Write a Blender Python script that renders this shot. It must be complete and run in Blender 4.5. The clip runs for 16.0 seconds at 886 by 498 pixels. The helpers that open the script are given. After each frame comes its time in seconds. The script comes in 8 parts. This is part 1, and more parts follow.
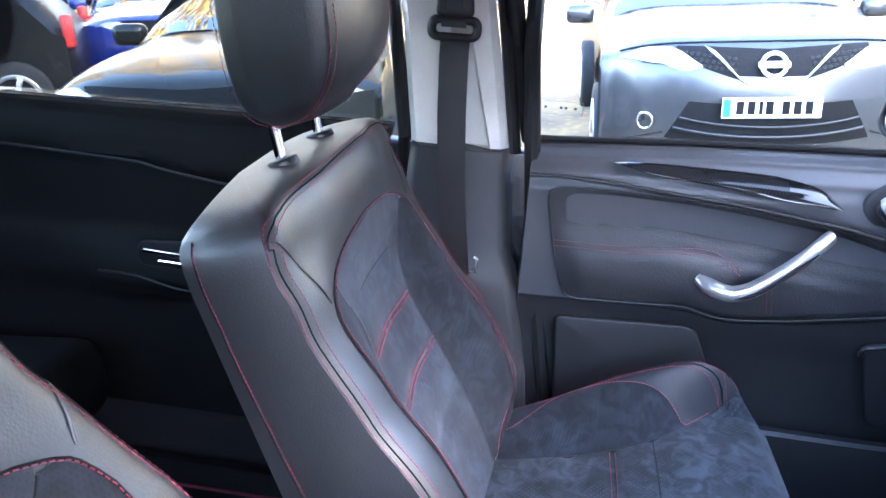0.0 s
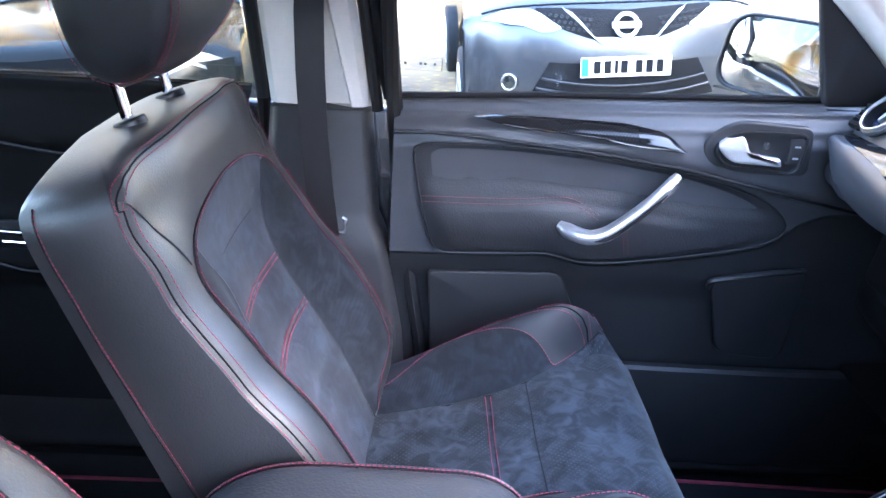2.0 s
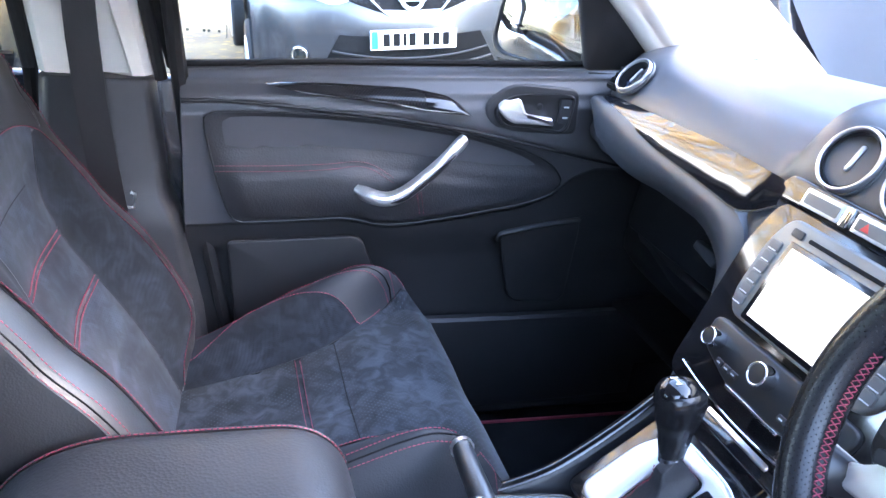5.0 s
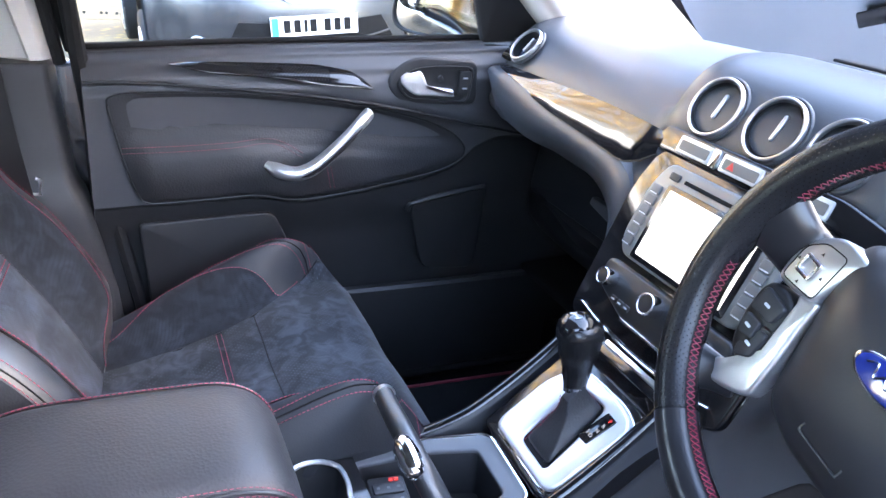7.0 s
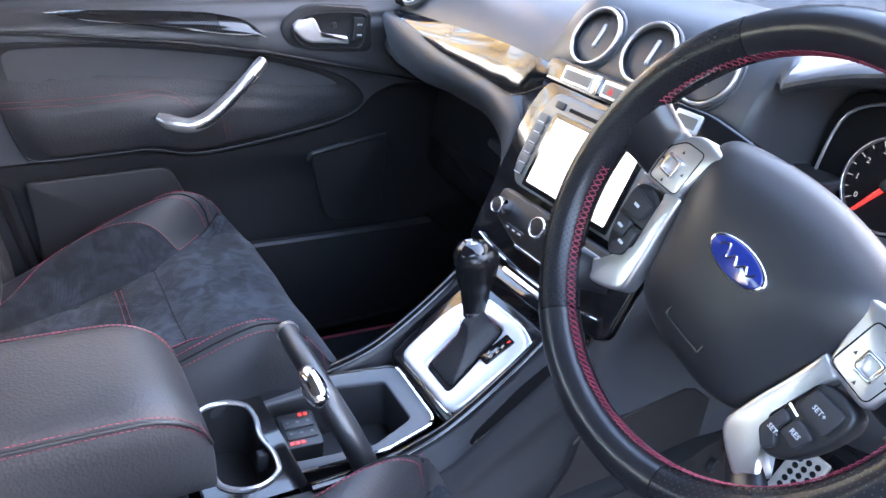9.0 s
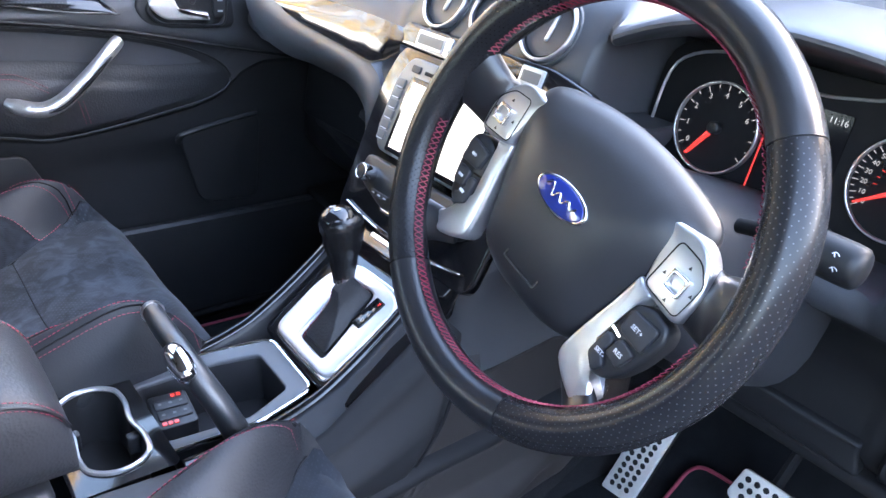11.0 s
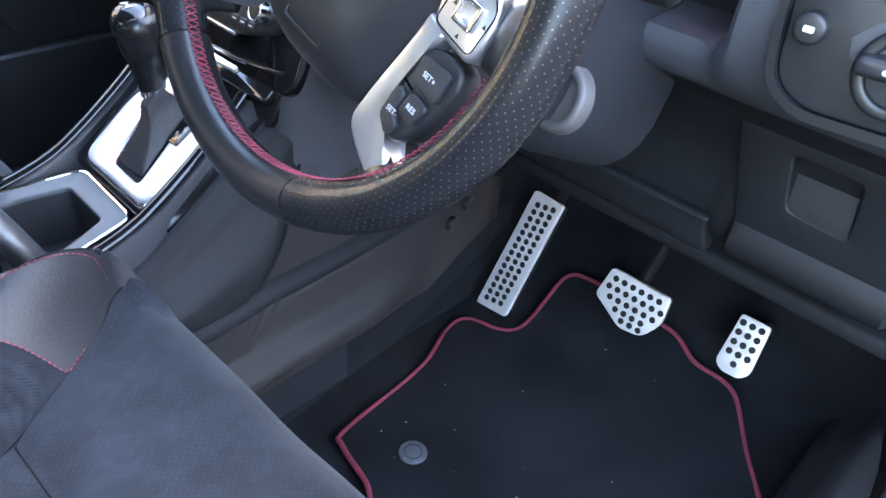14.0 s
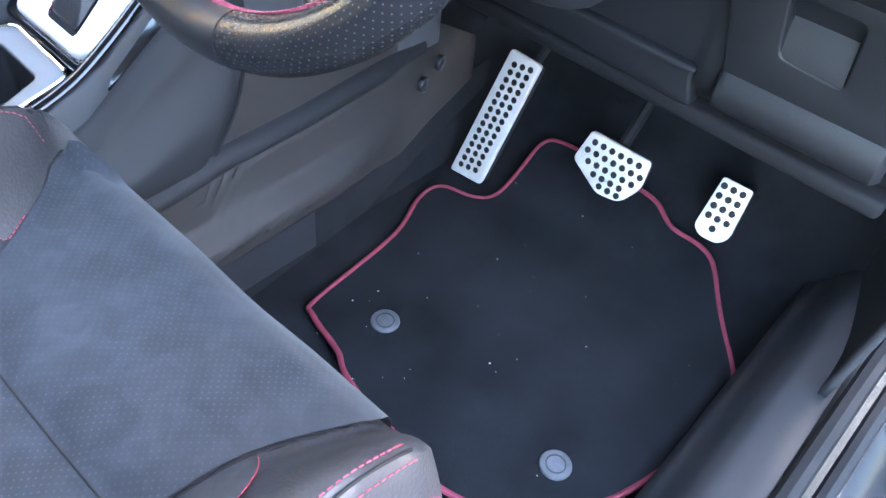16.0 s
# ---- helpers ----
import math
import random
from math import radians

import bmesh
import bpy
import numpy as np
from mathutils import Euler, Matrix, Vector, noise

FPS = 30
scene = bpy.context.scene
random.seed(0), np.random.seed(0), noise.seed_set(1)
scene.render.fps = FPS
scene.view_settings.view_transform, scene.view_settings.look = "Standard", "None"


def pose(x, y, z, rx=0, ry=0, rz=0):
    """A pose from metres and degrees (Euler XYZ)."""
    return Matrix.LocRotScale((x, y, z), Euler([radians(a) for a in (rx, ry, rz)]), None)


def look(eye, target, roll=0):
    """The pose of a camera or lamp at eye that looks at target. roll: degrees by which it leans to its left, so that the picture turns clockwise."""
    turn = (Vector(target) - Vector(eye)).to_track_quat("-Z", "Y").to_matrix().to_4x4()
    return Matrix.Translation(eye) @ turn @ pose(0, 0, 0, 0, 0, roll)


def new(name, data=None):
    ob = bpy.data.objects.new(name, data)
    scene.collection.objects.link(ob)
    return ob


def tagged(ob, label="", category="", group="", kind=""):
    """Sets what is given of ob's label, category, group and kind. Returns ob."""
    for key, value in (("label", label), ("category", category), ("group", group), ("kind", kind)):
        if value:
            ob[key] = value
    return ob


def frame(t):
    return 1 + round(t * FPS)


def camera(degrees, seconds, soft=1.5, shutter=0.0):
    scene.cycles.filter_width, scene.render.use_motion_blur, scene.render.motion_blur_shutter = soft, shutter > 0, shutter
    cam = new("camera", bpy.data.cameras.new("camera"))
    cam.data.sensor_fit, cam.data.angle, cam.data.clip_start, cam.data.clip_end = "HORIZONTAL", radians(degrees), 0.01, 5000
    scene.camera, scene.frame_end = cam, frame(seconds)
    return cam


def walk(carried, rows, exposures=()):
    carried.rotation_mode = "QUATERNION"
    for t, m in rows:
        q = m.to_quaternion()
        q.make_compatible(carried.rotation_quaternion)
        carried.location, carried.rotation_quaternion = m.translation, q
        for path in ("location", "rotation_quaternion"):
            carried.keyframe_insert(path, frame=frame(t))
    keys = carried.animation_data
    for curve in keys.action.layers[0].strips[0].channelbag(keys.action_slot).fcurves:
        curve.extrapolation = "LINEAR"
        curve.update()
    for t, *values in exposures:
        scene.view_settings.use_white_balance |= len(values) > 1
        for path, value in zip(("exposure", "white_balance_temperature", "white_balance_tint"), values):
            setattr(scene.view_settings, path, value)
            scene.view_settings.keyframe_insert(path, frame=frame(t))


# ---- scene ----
cam = camera(60.3, 16.0)
PATH = [
    (0, (0.038, -0.516, 1.358), (-0.207, 1.324, 0.612), 3.5),
    (0.5, (0.042, -0.517, 1.355), (-0.138, 1.325, 0.599), 3.3),
    (1, (0.048, -0.52, 1.349), (-0.053, 1.319, 0.57), 3.4),
    (1.5, (0.053, -0.523, 1.345), (0.04, 1.314, 0.554), 3.5),
    (2, (0.055, -0.527, 1.341), (0.132, 1.305, 0.543), 3.9),
    (2.5, (0.059, -0.531, 1.338), (0.216, 1.293, 0.535), 4.0),
    (3, (0.063, -0.53, 1.331), (0.293, 1.286, 0.526), 3.9),
    (3.5, (0.063, -0.535, 1.33), (0.337, 1.265, 0.503), 4.1),
    (4, (0.058, -0.54, 1.333), (0.419, 1.245, 0.507), 5.3),
    (4.5, (0.057, -0.55, 1.342), (0.521, 1.205, 0.502), 6.1),
    (4.7, (0.057, -0.557, 1.339), (0.571, 1.192, 0.517), 6.3),
    (7, (0.042, -0.634, 1.323), (0.827, 1.015, 0.506), 5.9),
    (7.5, (0.035, -0.648, 1.311), (0.87, 0.967, 0.477), 5.9),
    (8, (0.037, -0.66, 1.304), (0.913, 0.923, 0.451), 5.9),
    (8.5, (0.045, -0.669, 1.297), (0.964, 0.883, 0.434), 5.9),
    (11, (0.084, -0.726, 1.278), (1.247, 0.64, 0.393), 5.6),
    (11.5, (0.1, -0.74, 1.272), (1.301, 0.586, 0.378), 5.2),
    (12, (0.115, -0.754, 1.259), (1.347, 0.52, 0.332), 5.1),
    (12.5, (0.13, -0.76, 1.244), (1.367, 0.467, 0.264), 5.2),
    (13, (0.146, -0.76, 1.228), (1.38, 0.418, 0.184), 5.2),
    (13.5, (0.164, -0.758, 1.209), (1.389, 0.356, 0.088), 5.4),
    (14, (0.182, -0.754, 1.189), (1.405, 0.293, 0.003), 5.8),
    (14.5, (0.199, -0.754, 1.179), (1.413, 0.237, -0.064), 6.2),
    (15, (0.207, -0.752, 1.171), (1.399, 0.195, -0.125), 6.4),
    (15.5, (0.21, -0.751, 1.159), (1.367, 0.15, -0.202), 6.7),
    (16, (0.211, -0.748, 1.15), (1.328, 0.101, -0.275), 7.4),
]
walk(cam, [(t, look(eye, target, roll)) for t, eye, target, roll in PATH], [(0, 5.65, 5850, 20), (4.7, 5.6, 6150, 20), (8.5, 5.35, 6750, 20), (11, 5.4, 6750, 19), (12.5, 5.1, 6750, 18), (14, 5.58, 6900, 17), (16, 6.28, 6850, 15)])

# world, sun and exposure
SUN_AZ, SUN_EL = radians(115), radians(18)      # bearing of the sun from +y, clockwise; height
world = bpy.data.worlds.new("sky")
scene.world = world
world.use_nodes = True
wn = world.node_tree.nodes
sky = wn.new("ShaderNodeTexSky")
sky.sky_type, sky.sun_disc = "NISHITA", False
sky.sun_elevation, sky.sun_rotation = SUN_EL, SUN_AZ
sky.dust_density, sky.air_density = 2.0, 1.0
wn["Background"].inputs["Strength"].default_value = 0.15
world.node_tree.links.new(sky.outputs["Color"], wn["Background"].inputs["Color"])
sun = new("sun", bpy.data.lights.new("sun", "SUN"))
sun.data.energy, sun.data.angle, sun.data.color = 3.0, radians(0.6), (1.0, 0.93, 0.82)
sd = Vector((math.sin(SUN_AZ) * math.cos(SUN_EL), math.cos(SUN_AZ) * math.cos(SUN_EL), math.sin(SUN_EL)))
sun.matrix_world = look(sd * 30, (0, 0, 0))


# ---- mesh tools ----
def mesh_of(name, verts, faces, smooth=True):
    me = bpy.data.meshes.new(name)
    me.from_pydata([tuple(v) for v in verts], [], faces)
    me.validate()
    bm = bmesh.new()
    bm.from_mesh(me)
    bmesh.ops.recalc_face_normals(bm, faces=bm.faces)
    bm.to_mesh(me)
    bm.free()
    if smooth:
        for p in me.polygons:
            p.use_smooth = True
        me.set_sharp_from_angle(angle=radians(42))
    return me


def thing(name, at, label, category, group="", kind=""):
    ob = new(name)
    ob.empty_display_size = 0.05
    ob.location = at
    return tagged(ob, label, category, group, kind)


def world_of(ob):
    m = Matrix.Translation(ob.location)
    return world_of(ob.parent) @ ob.matrix_parent_inverse @ m if ob.parent else ob.matrix_basis.copy()


def put(name, me, material, parent=None, label="", sub=0, bevel=0.0, solid=0.0, sharp=0.0):
    """Link a mesh given in world places as one object, under a thing or a part."""
    ob = new(name, me)
    if material and not me.materials:
        me.materials.append(material)
    if parent:
        ob.parent = parent
        ob.matrix_parent_inverse = world_of(parent).inverted()
    if label:
        ob["label"] = label
    if solid:
        md = ob.modifiers.new("solid", "SOLIDIFY")
        md.thickness, md.offset = abs(solid), 1.0 if solid > 0 else -1.0
    if bevel:
        md = ob.modifiers.new("bevel", "BEVEL")
        md.width, md.segments, md.limit_method, md.angle_limit = bevel, 3, "ANGLE", radians(35)
        md.harden_normals = False
    if sub:
        md = ob.modifiers.new("sub", "SUBSURF")
        md.levels = md.render_levels = sub
    return ob


def part(name, bm, material, parent, label="", smooth=True, **kw):
    me = bpy.data.meshes.new(name)
    bm.to_mesh(me)
    bm.free()
    if smooth:
        for p in me.polygons:
            p.use_smooth = True
    return put(name, me, material, parent, label, **kw)


def catmull(pts, n=6, closed=False):
    """A smooth line through points, n steps a span."""
    p = [Vector(q) for q in pts]
    m = len(p)
    out = []
    for i in range(m if closed else m - 1):
        if closed:
            a, b, c, d = p[i - 1], p[i], p[(i + 1) % m], p[(i + 2) % m]
        else:
            a, b, c, d = p[max(i - 1, 0)], p[i], p[i + 1], p[min(i + 2, m - 1)]
        for k in range(n):
            t = k / n
            out.append(0.5 * (2 * b + (c - a) * t + (2 * a - 5 * b + 4 * c - d) * t * t + (3 * b - a - 3 * c + d) * t ** 3))
    if not closed:
        out.append(p[-1].copy())
    return out


def loft(rings, closed=True, caps=True):
    """Verts and faces through rings of equally many points."""
    n = len(rings[0])
    verts = [Vector(v) for r in rings for v in r]
    faces = []
    for i in range(len(rings) - 1):
        for j in range(n if closed else n - 1):
            k = (j + 1) % n
            faces.append((i * n + j, i * n + k, (i + 1) * n + k, (i + 1) * n + j))
    if caps and closed:
        for r, base in ((rings[0], 0), (rings[-1], (len(rings) - 1) * n)):
            c = sum((Vector(v) for v in r), Vector()) / n
            verts.append(c)
            for j in range(n):
                faces.append((base + j, base + (j + 1) % n, len(verts) - 1))
    return verts, faces


def tube(pts, r, segs=8, closed=False, flat=1.0, up=(0, 0, 1)):
    """A round bar along points; r one radius or one a point; flat squashes it along up."""
    p = [Vector(q) for q in pts]
    rs = list(r) if isinstance(r, (list, tuple)) else [r] * len(p)
    rings = []
    up = Vector(up)
    for i in range(len(p)):
        a = p[i - 1] if (i or closed) else p[i]
        b = p[(i + 1) % len(p)] if (i < len(p) - 1 or closed) else p[i]
        t = (b - a).normalized()
        side = t.cross(up)
        if side.length < 1e-4:
            side = t.cross(Vector((1, 0, 0.1)))
        side.normalize()
        top = side.cross(t).normalized()
        rings.append([p[i] + rs[i] * (math.cos(k * 2 * math.pi / segs) * side + flat * math.sin(k * 2 * math.pi / segs) * top) for k in range(segs)])
    if closed:
        rings.append(rings[0])
    v, f = loft(rings, True, not closed)
    return v, f


def tube_ob(name, pts, r, material, parent=None, label="", segs=8, closed=False, flat=1.0, up=(0, 0, 1)):
    v, f = tube(pts, r, segs, closed, flat, up)
    return put(name, mesh_of(name, v, f), material, parent, label)


def joined(items):
    """Several verts-and-faces pairs as one."""
    vs, fs = [], []
    for v, f in items:
        o = len(vs)
        vs += list(v)
        fs += [tuple(i + o for i in q) for q in f]
    return vs, fs


def surface(fn, us, vs):
    rows = [[Vector(fn(u, v)) for v in vs] for u in us]
    return loft(rows, False, False)


def span(a, b, n):
    return [a + (b - a) * i / (n - 1) for i in range(n)]


def lerp(table, x):
    """Piecewise straight line through (x, y) pairs in rising x."""
    if x <= table[0][0]:
        return table[0][1]
    for (x0, y0), (x1, y1) in zip(table, table[1:]):
        if x <= x1:
            return y0 + (y1 - y0) * (x - x0) / (x1 - x0)
    return table[-1][1]


def ease(table, x):
    """The same with smooth steps."""
    if x <= table[0][0]:
        return table[0][1]
    for (x0, y0), (x1, y1) in zip(table, table[1:]):
        if x <= x1:
            t = (x - x0) / (x1 - x0)
            return y0 + (y1 - y0) * t * t * (3 - 2 * t)
    return table[-1][1]


def curve(table, x):
    """A smooth line through (x, y) pairs that never overshoots."""
    n = len(table)
    if x <= table[0][0]:
        return table[0][1]
    if x >= table[-1][0]:
        return table[-1][1]
    h = [table[i + 1][0] - table[i][0] for i in range(n - 1)]
    d = [(table[i + 1][1] - table[i][1]) / h[i] for i in range(n - 1)]
    s = [d[0]] + [0.0 if d[i - 1] * d[i] <= 0 else 2 * d[i - 1] * d[i] / (d[i - 1] + d[i]) for i in range(1, n - 1)] + [d[-1]]
    i = max(k for k in range(n - 1) if table[k][0] <= x)
    t = (x - table[i][0]) / h[i]
    return (table[i][1] * (1 + 2 * t) * (1 - t) ** 2 + h[i] * s[i] * t * (1 - t) ** 2
            + table[i + 1][1] * t * t * (3 - 2 * t) - h[i] * s[i + 1] * t * t * (1 - t))


def rbox(sx, sy, sz, r=0.004, seg=3, m=None):
    bm = bmesh.new()
    bmesh.ops.create_cube(bm, size=1.0)
    for v in bm.verts:
        v.co = Vector((v.co.x * sx, v.co.y * sy, v.co.z * sz))
    if r:
        bmesh.ops.bevel(bm, geom=list(bm.edges), offset=min(r, 0.49 * min(sx, sy, sz)), segments=seg, affect="EDGES", profile=0.5)
    if m is not None:
        bmesh.ops.transform(bm, matrix=m, verts=bm.verts)
    return bm


def rpoly(pts, r, n=5):
    """A polygon with its corners rounded; r one radius or one a corner."""
    out = []
    m = len(pts)
    for i in range(m):
        a, b, c = Vector(pts[i - 1]).to_2d(), Vector(pts[i]).to_2d(), Vector(pts[(i + 1) % m]).to_2d()
        rr = r[i] if isinstance(r, (list, tuple)) else r
        u, w = (a - b), (c - b)
        d = min(rr, 0.49 * u.length, 0.49 * w.length)
        p, q = b + u.normalized() * d, b + w.normalized() * d
        for k in range(n + 1):
            t = k / n
            out.append((1 - t) ** 2 * p + 2 * t * (1 - t) * b + t * t * q)
    return out


def plate(outline, depth, m, edge=0.0, inner=None, steps=3):
    """A slab with a rounded top edge: outline in the local x, y; it rises along local z from 0 to depth. inner: a hole, of equally many points."""
    o = [Vector(p).to_2d() for p in outline]

    def shrunk(line, d, sign=1):
        res = []
        n = len(line)
        area = sum(line[i - 1].x * line[i].y - line[i].x * line[i - 1].y for i in range(n))
        s = (1 if area > 0 else -1) * sign
        for i in range(n):
            t = (line[(i + 1) % n] - line[i - 1])
            if t.length > 1e-9:
                t.normalize()
            res.append(line[i] + Vector((-t.y, t.x)) * d * s)
        return res
    rings = [[(p.x, p.y, 0) for p in o]]
    for k in range(steps + 1) if edge else (0,):
        a = 0.5 * math.pi * k / steps if edge else 0
        rings.append([(p.x, p.y, depth - edge + edge * math.sin(a)) for p in shrunk(o, edge * (1 - math.cos(a)))] if edge else [(p.x, p.y, depth) for p in o])
    if inner:
        q = [Vector(p).to_2d() for p in inner]
        for k in range(steps, -1, -1) if edge else (0,):
            a = 0.5 * math.pi * k / steps if edge else 0
            rings.append([(p.x, p.y, depth - edge + edge * math.sin(a)) for p in shrunk(q, edge * (1 - math.cos(a)), -1)] if edge else [(p.x, p.y, depth) for p in q])
        rings.append([(p.x, p.y, 0) for p in q])
        v, f = loft(rings, True, False)
        n = len(o)
        last = (len(rings) - 1) * n
        f += [(j, (j + 1) % n, last + (j + 1) % n, last + j) for j in range(n)]
    else:
        v, f = loft(rings, True, True)
    return [m @ Vector(p) for p in v], f


def stitches(pts, gap=0.0058, length=0.0040, r=0.00044, out=(0, 0, 1)):
    """Short threads along a line."""
    p = [Vector(q) for q in pts]
    items, left, out = [], 0.0, Vector(out)
    for a, b in zip(p, p[1:]):
        d = (b - a).length
        if d < 1e-7:
            continue
        t = (b - a) / d
        s = t.cross(out)
        s = s.normalized() if s.length > 1e-4 else Vector((0, 1, 0))
        n = s.cross(t)
        x = left
        while x < d:
            c = a + t * x
            e = [c - t * length / 2 - s * r, c - t * length / 2 + s * r, c + t * length / 2 + s * r, c + t * length / 2 - s * r]
            v = [q - n * r for q in e] + [q + n * r - (q - c) * 0.25 for q in e]
            items.append((v, [(0, 1, 5, 4), (1, 2, 6, 5), (2, 3, 7, 6), (3, 0, 4, 7), (4, 5, 6, 7)]))
            x += gap
        left = x - d
    return joined(items)


def seam(name, pts, parent, material=None, **kw):
    v, f = stitches(pts, **kw)
    return put(name, mesh_of(name, v, f, False), material or THREAD, parent, "red stitching")


def disc(r, depth, m, segs=32, edge=0.0):
    return plate([(r * math.cos(2 * math.pi * k / segs), r * math.sin(2 * math.pi * k / segs)) for k in range(segs)], depth, m, edge)


def ring(r0, r1, depth, m, segs=40, edge=0.0):
    a = [(r1 * math.cos(2 * math.pi * k / segs), r1 * math.sin(2 * math.pi * k / segs)) for k in range(segs)]
    b = [(r0 * math.cos(2 * math.pi * k / segs), r0 * math.sin(2 * math.pi * k / segs)) for k in range(segs)]
    return plate(a, depth, m, edge, inner=b)


def frame_of(origin, right, up):
    """A matrix whose local x, y, z are right, up and out of that plane."""
    r = Vector(right).normalized()
    n = r.cross(Vector(up)).normalized()
    u = n.cross(r)
    return Matrix.Translation(origin) @ Matrix((r, u, n)).transposed().to_4x4()


def text_ob(name, words, size, m, material, parent, align="CENTER"):
    cu = bpy.data.curves.new(name, "FONT")
    cu.body, cu.size, cu.align_x, cu.align_y, cu.extrude = words, size, align, "CENTER", 0.0003
    cu.resolution_u = 2
    ob = new(name, cu)
    cu.materials.append(material)
    ob.matrix_basis = m
    ob.parent = parent
    ob.matrix_parent_inverse = world_of(parent).inverted()
    return ob


# ---- materials ----
def material(name, base, rough=0.5, metal=0.0, spec=0.5, coat=0.0, sheen=0.0, vary=0.15, vscale=6.0, bump=0.0, bscale=300.0, bkind="noise", bdist=0.001, rvary=0.0, second=None):
    m = bpy.data.materials.new(name)
    m.use_nodes = True
    nt = m.node_tree
    b = nt.nodes["Principled BSDF"]
    b.inputs["Roughness"].default_value = rough
    b.inputs["Metallic"].default_value = metal
    b.inputs["Specular IOR Level"].default_value = spec
    b.inputs["Coat Weight"].default_value = coat
    b.inputs["Coat Roughness"].default_value = 0.03
    b.inputs["Sheen Weight"].default_value = sheen
    b.inputs["Base Color"].default_value = (*base, 1)
    co = nt.nodes.new("ShaderNodeTexCoord")
    if vary:
        n1 = nt.nodes.new("ShaderNodeTexNoise")
        n1.inputs["Scale"].default_value, n1.inputs["Detail"].default_value = vscale, 8
        nt.links.new(co.outputs["Object"], n1.inputs["Vector"])
        r = nt.nodes.new("ShaderNodeValToRGB")
        lo, hi = [c * (1 - vary) for c in base], [min(1, c * (1 + vary)) for c in (second or base)]
        r.color_ramp.elements[0].position, r.color_ramp.elements[1].position = 0.32, 0.68
        r.color_ramp.elements[0].color, r.color_ramp.elements[1].color = (*lo, 1), (*hi, 1)
        nt.links.new(n1.outputs["Fac"], r.inputs["Fac"])
        nt.links.new(r.outputs["Color"], b.inputs["Base Color"])
        if rvary:
            mr = nt.nodes.new("ShaderNodeMapRange")
            mr.inputs["To Min"].default_value, mr.inputs["To Max"].default_value = rough - rvary, rough + rvary
            nt.links.new(n1.outputs["Fac"], mr.inputs["Value"])
            nt.links.new(mr.outputs["Result"], b.inputs["Roughness"])
    if bump:
        if bkind == "cell":
            t = nt.nodes.new("ShaderNodeTexVoronoi")
            out = t.outputs["Distance"]
        else:
            t = nt.nodes.new("ShaderNodeTexNoise")
            t.inputs["Detail"].default_value = 4
            out = t.outputs["Fac"]
        t.inputs["Scale"].default_value = bscale
        nt.links.new(co.outputs["Object"], t.inputs["Vector"])
        bp = nt.nodes.new("ShaderNodeBump")
        bp.inputs["Strength"].default_value, bp.inputs["Distance"].default_value = bump, bdist
        nt.links.new(out, bp.inputs["Height"])
        nt.links.new(bp.outputs["Normal"], b.inputs["Normal"])
    return m


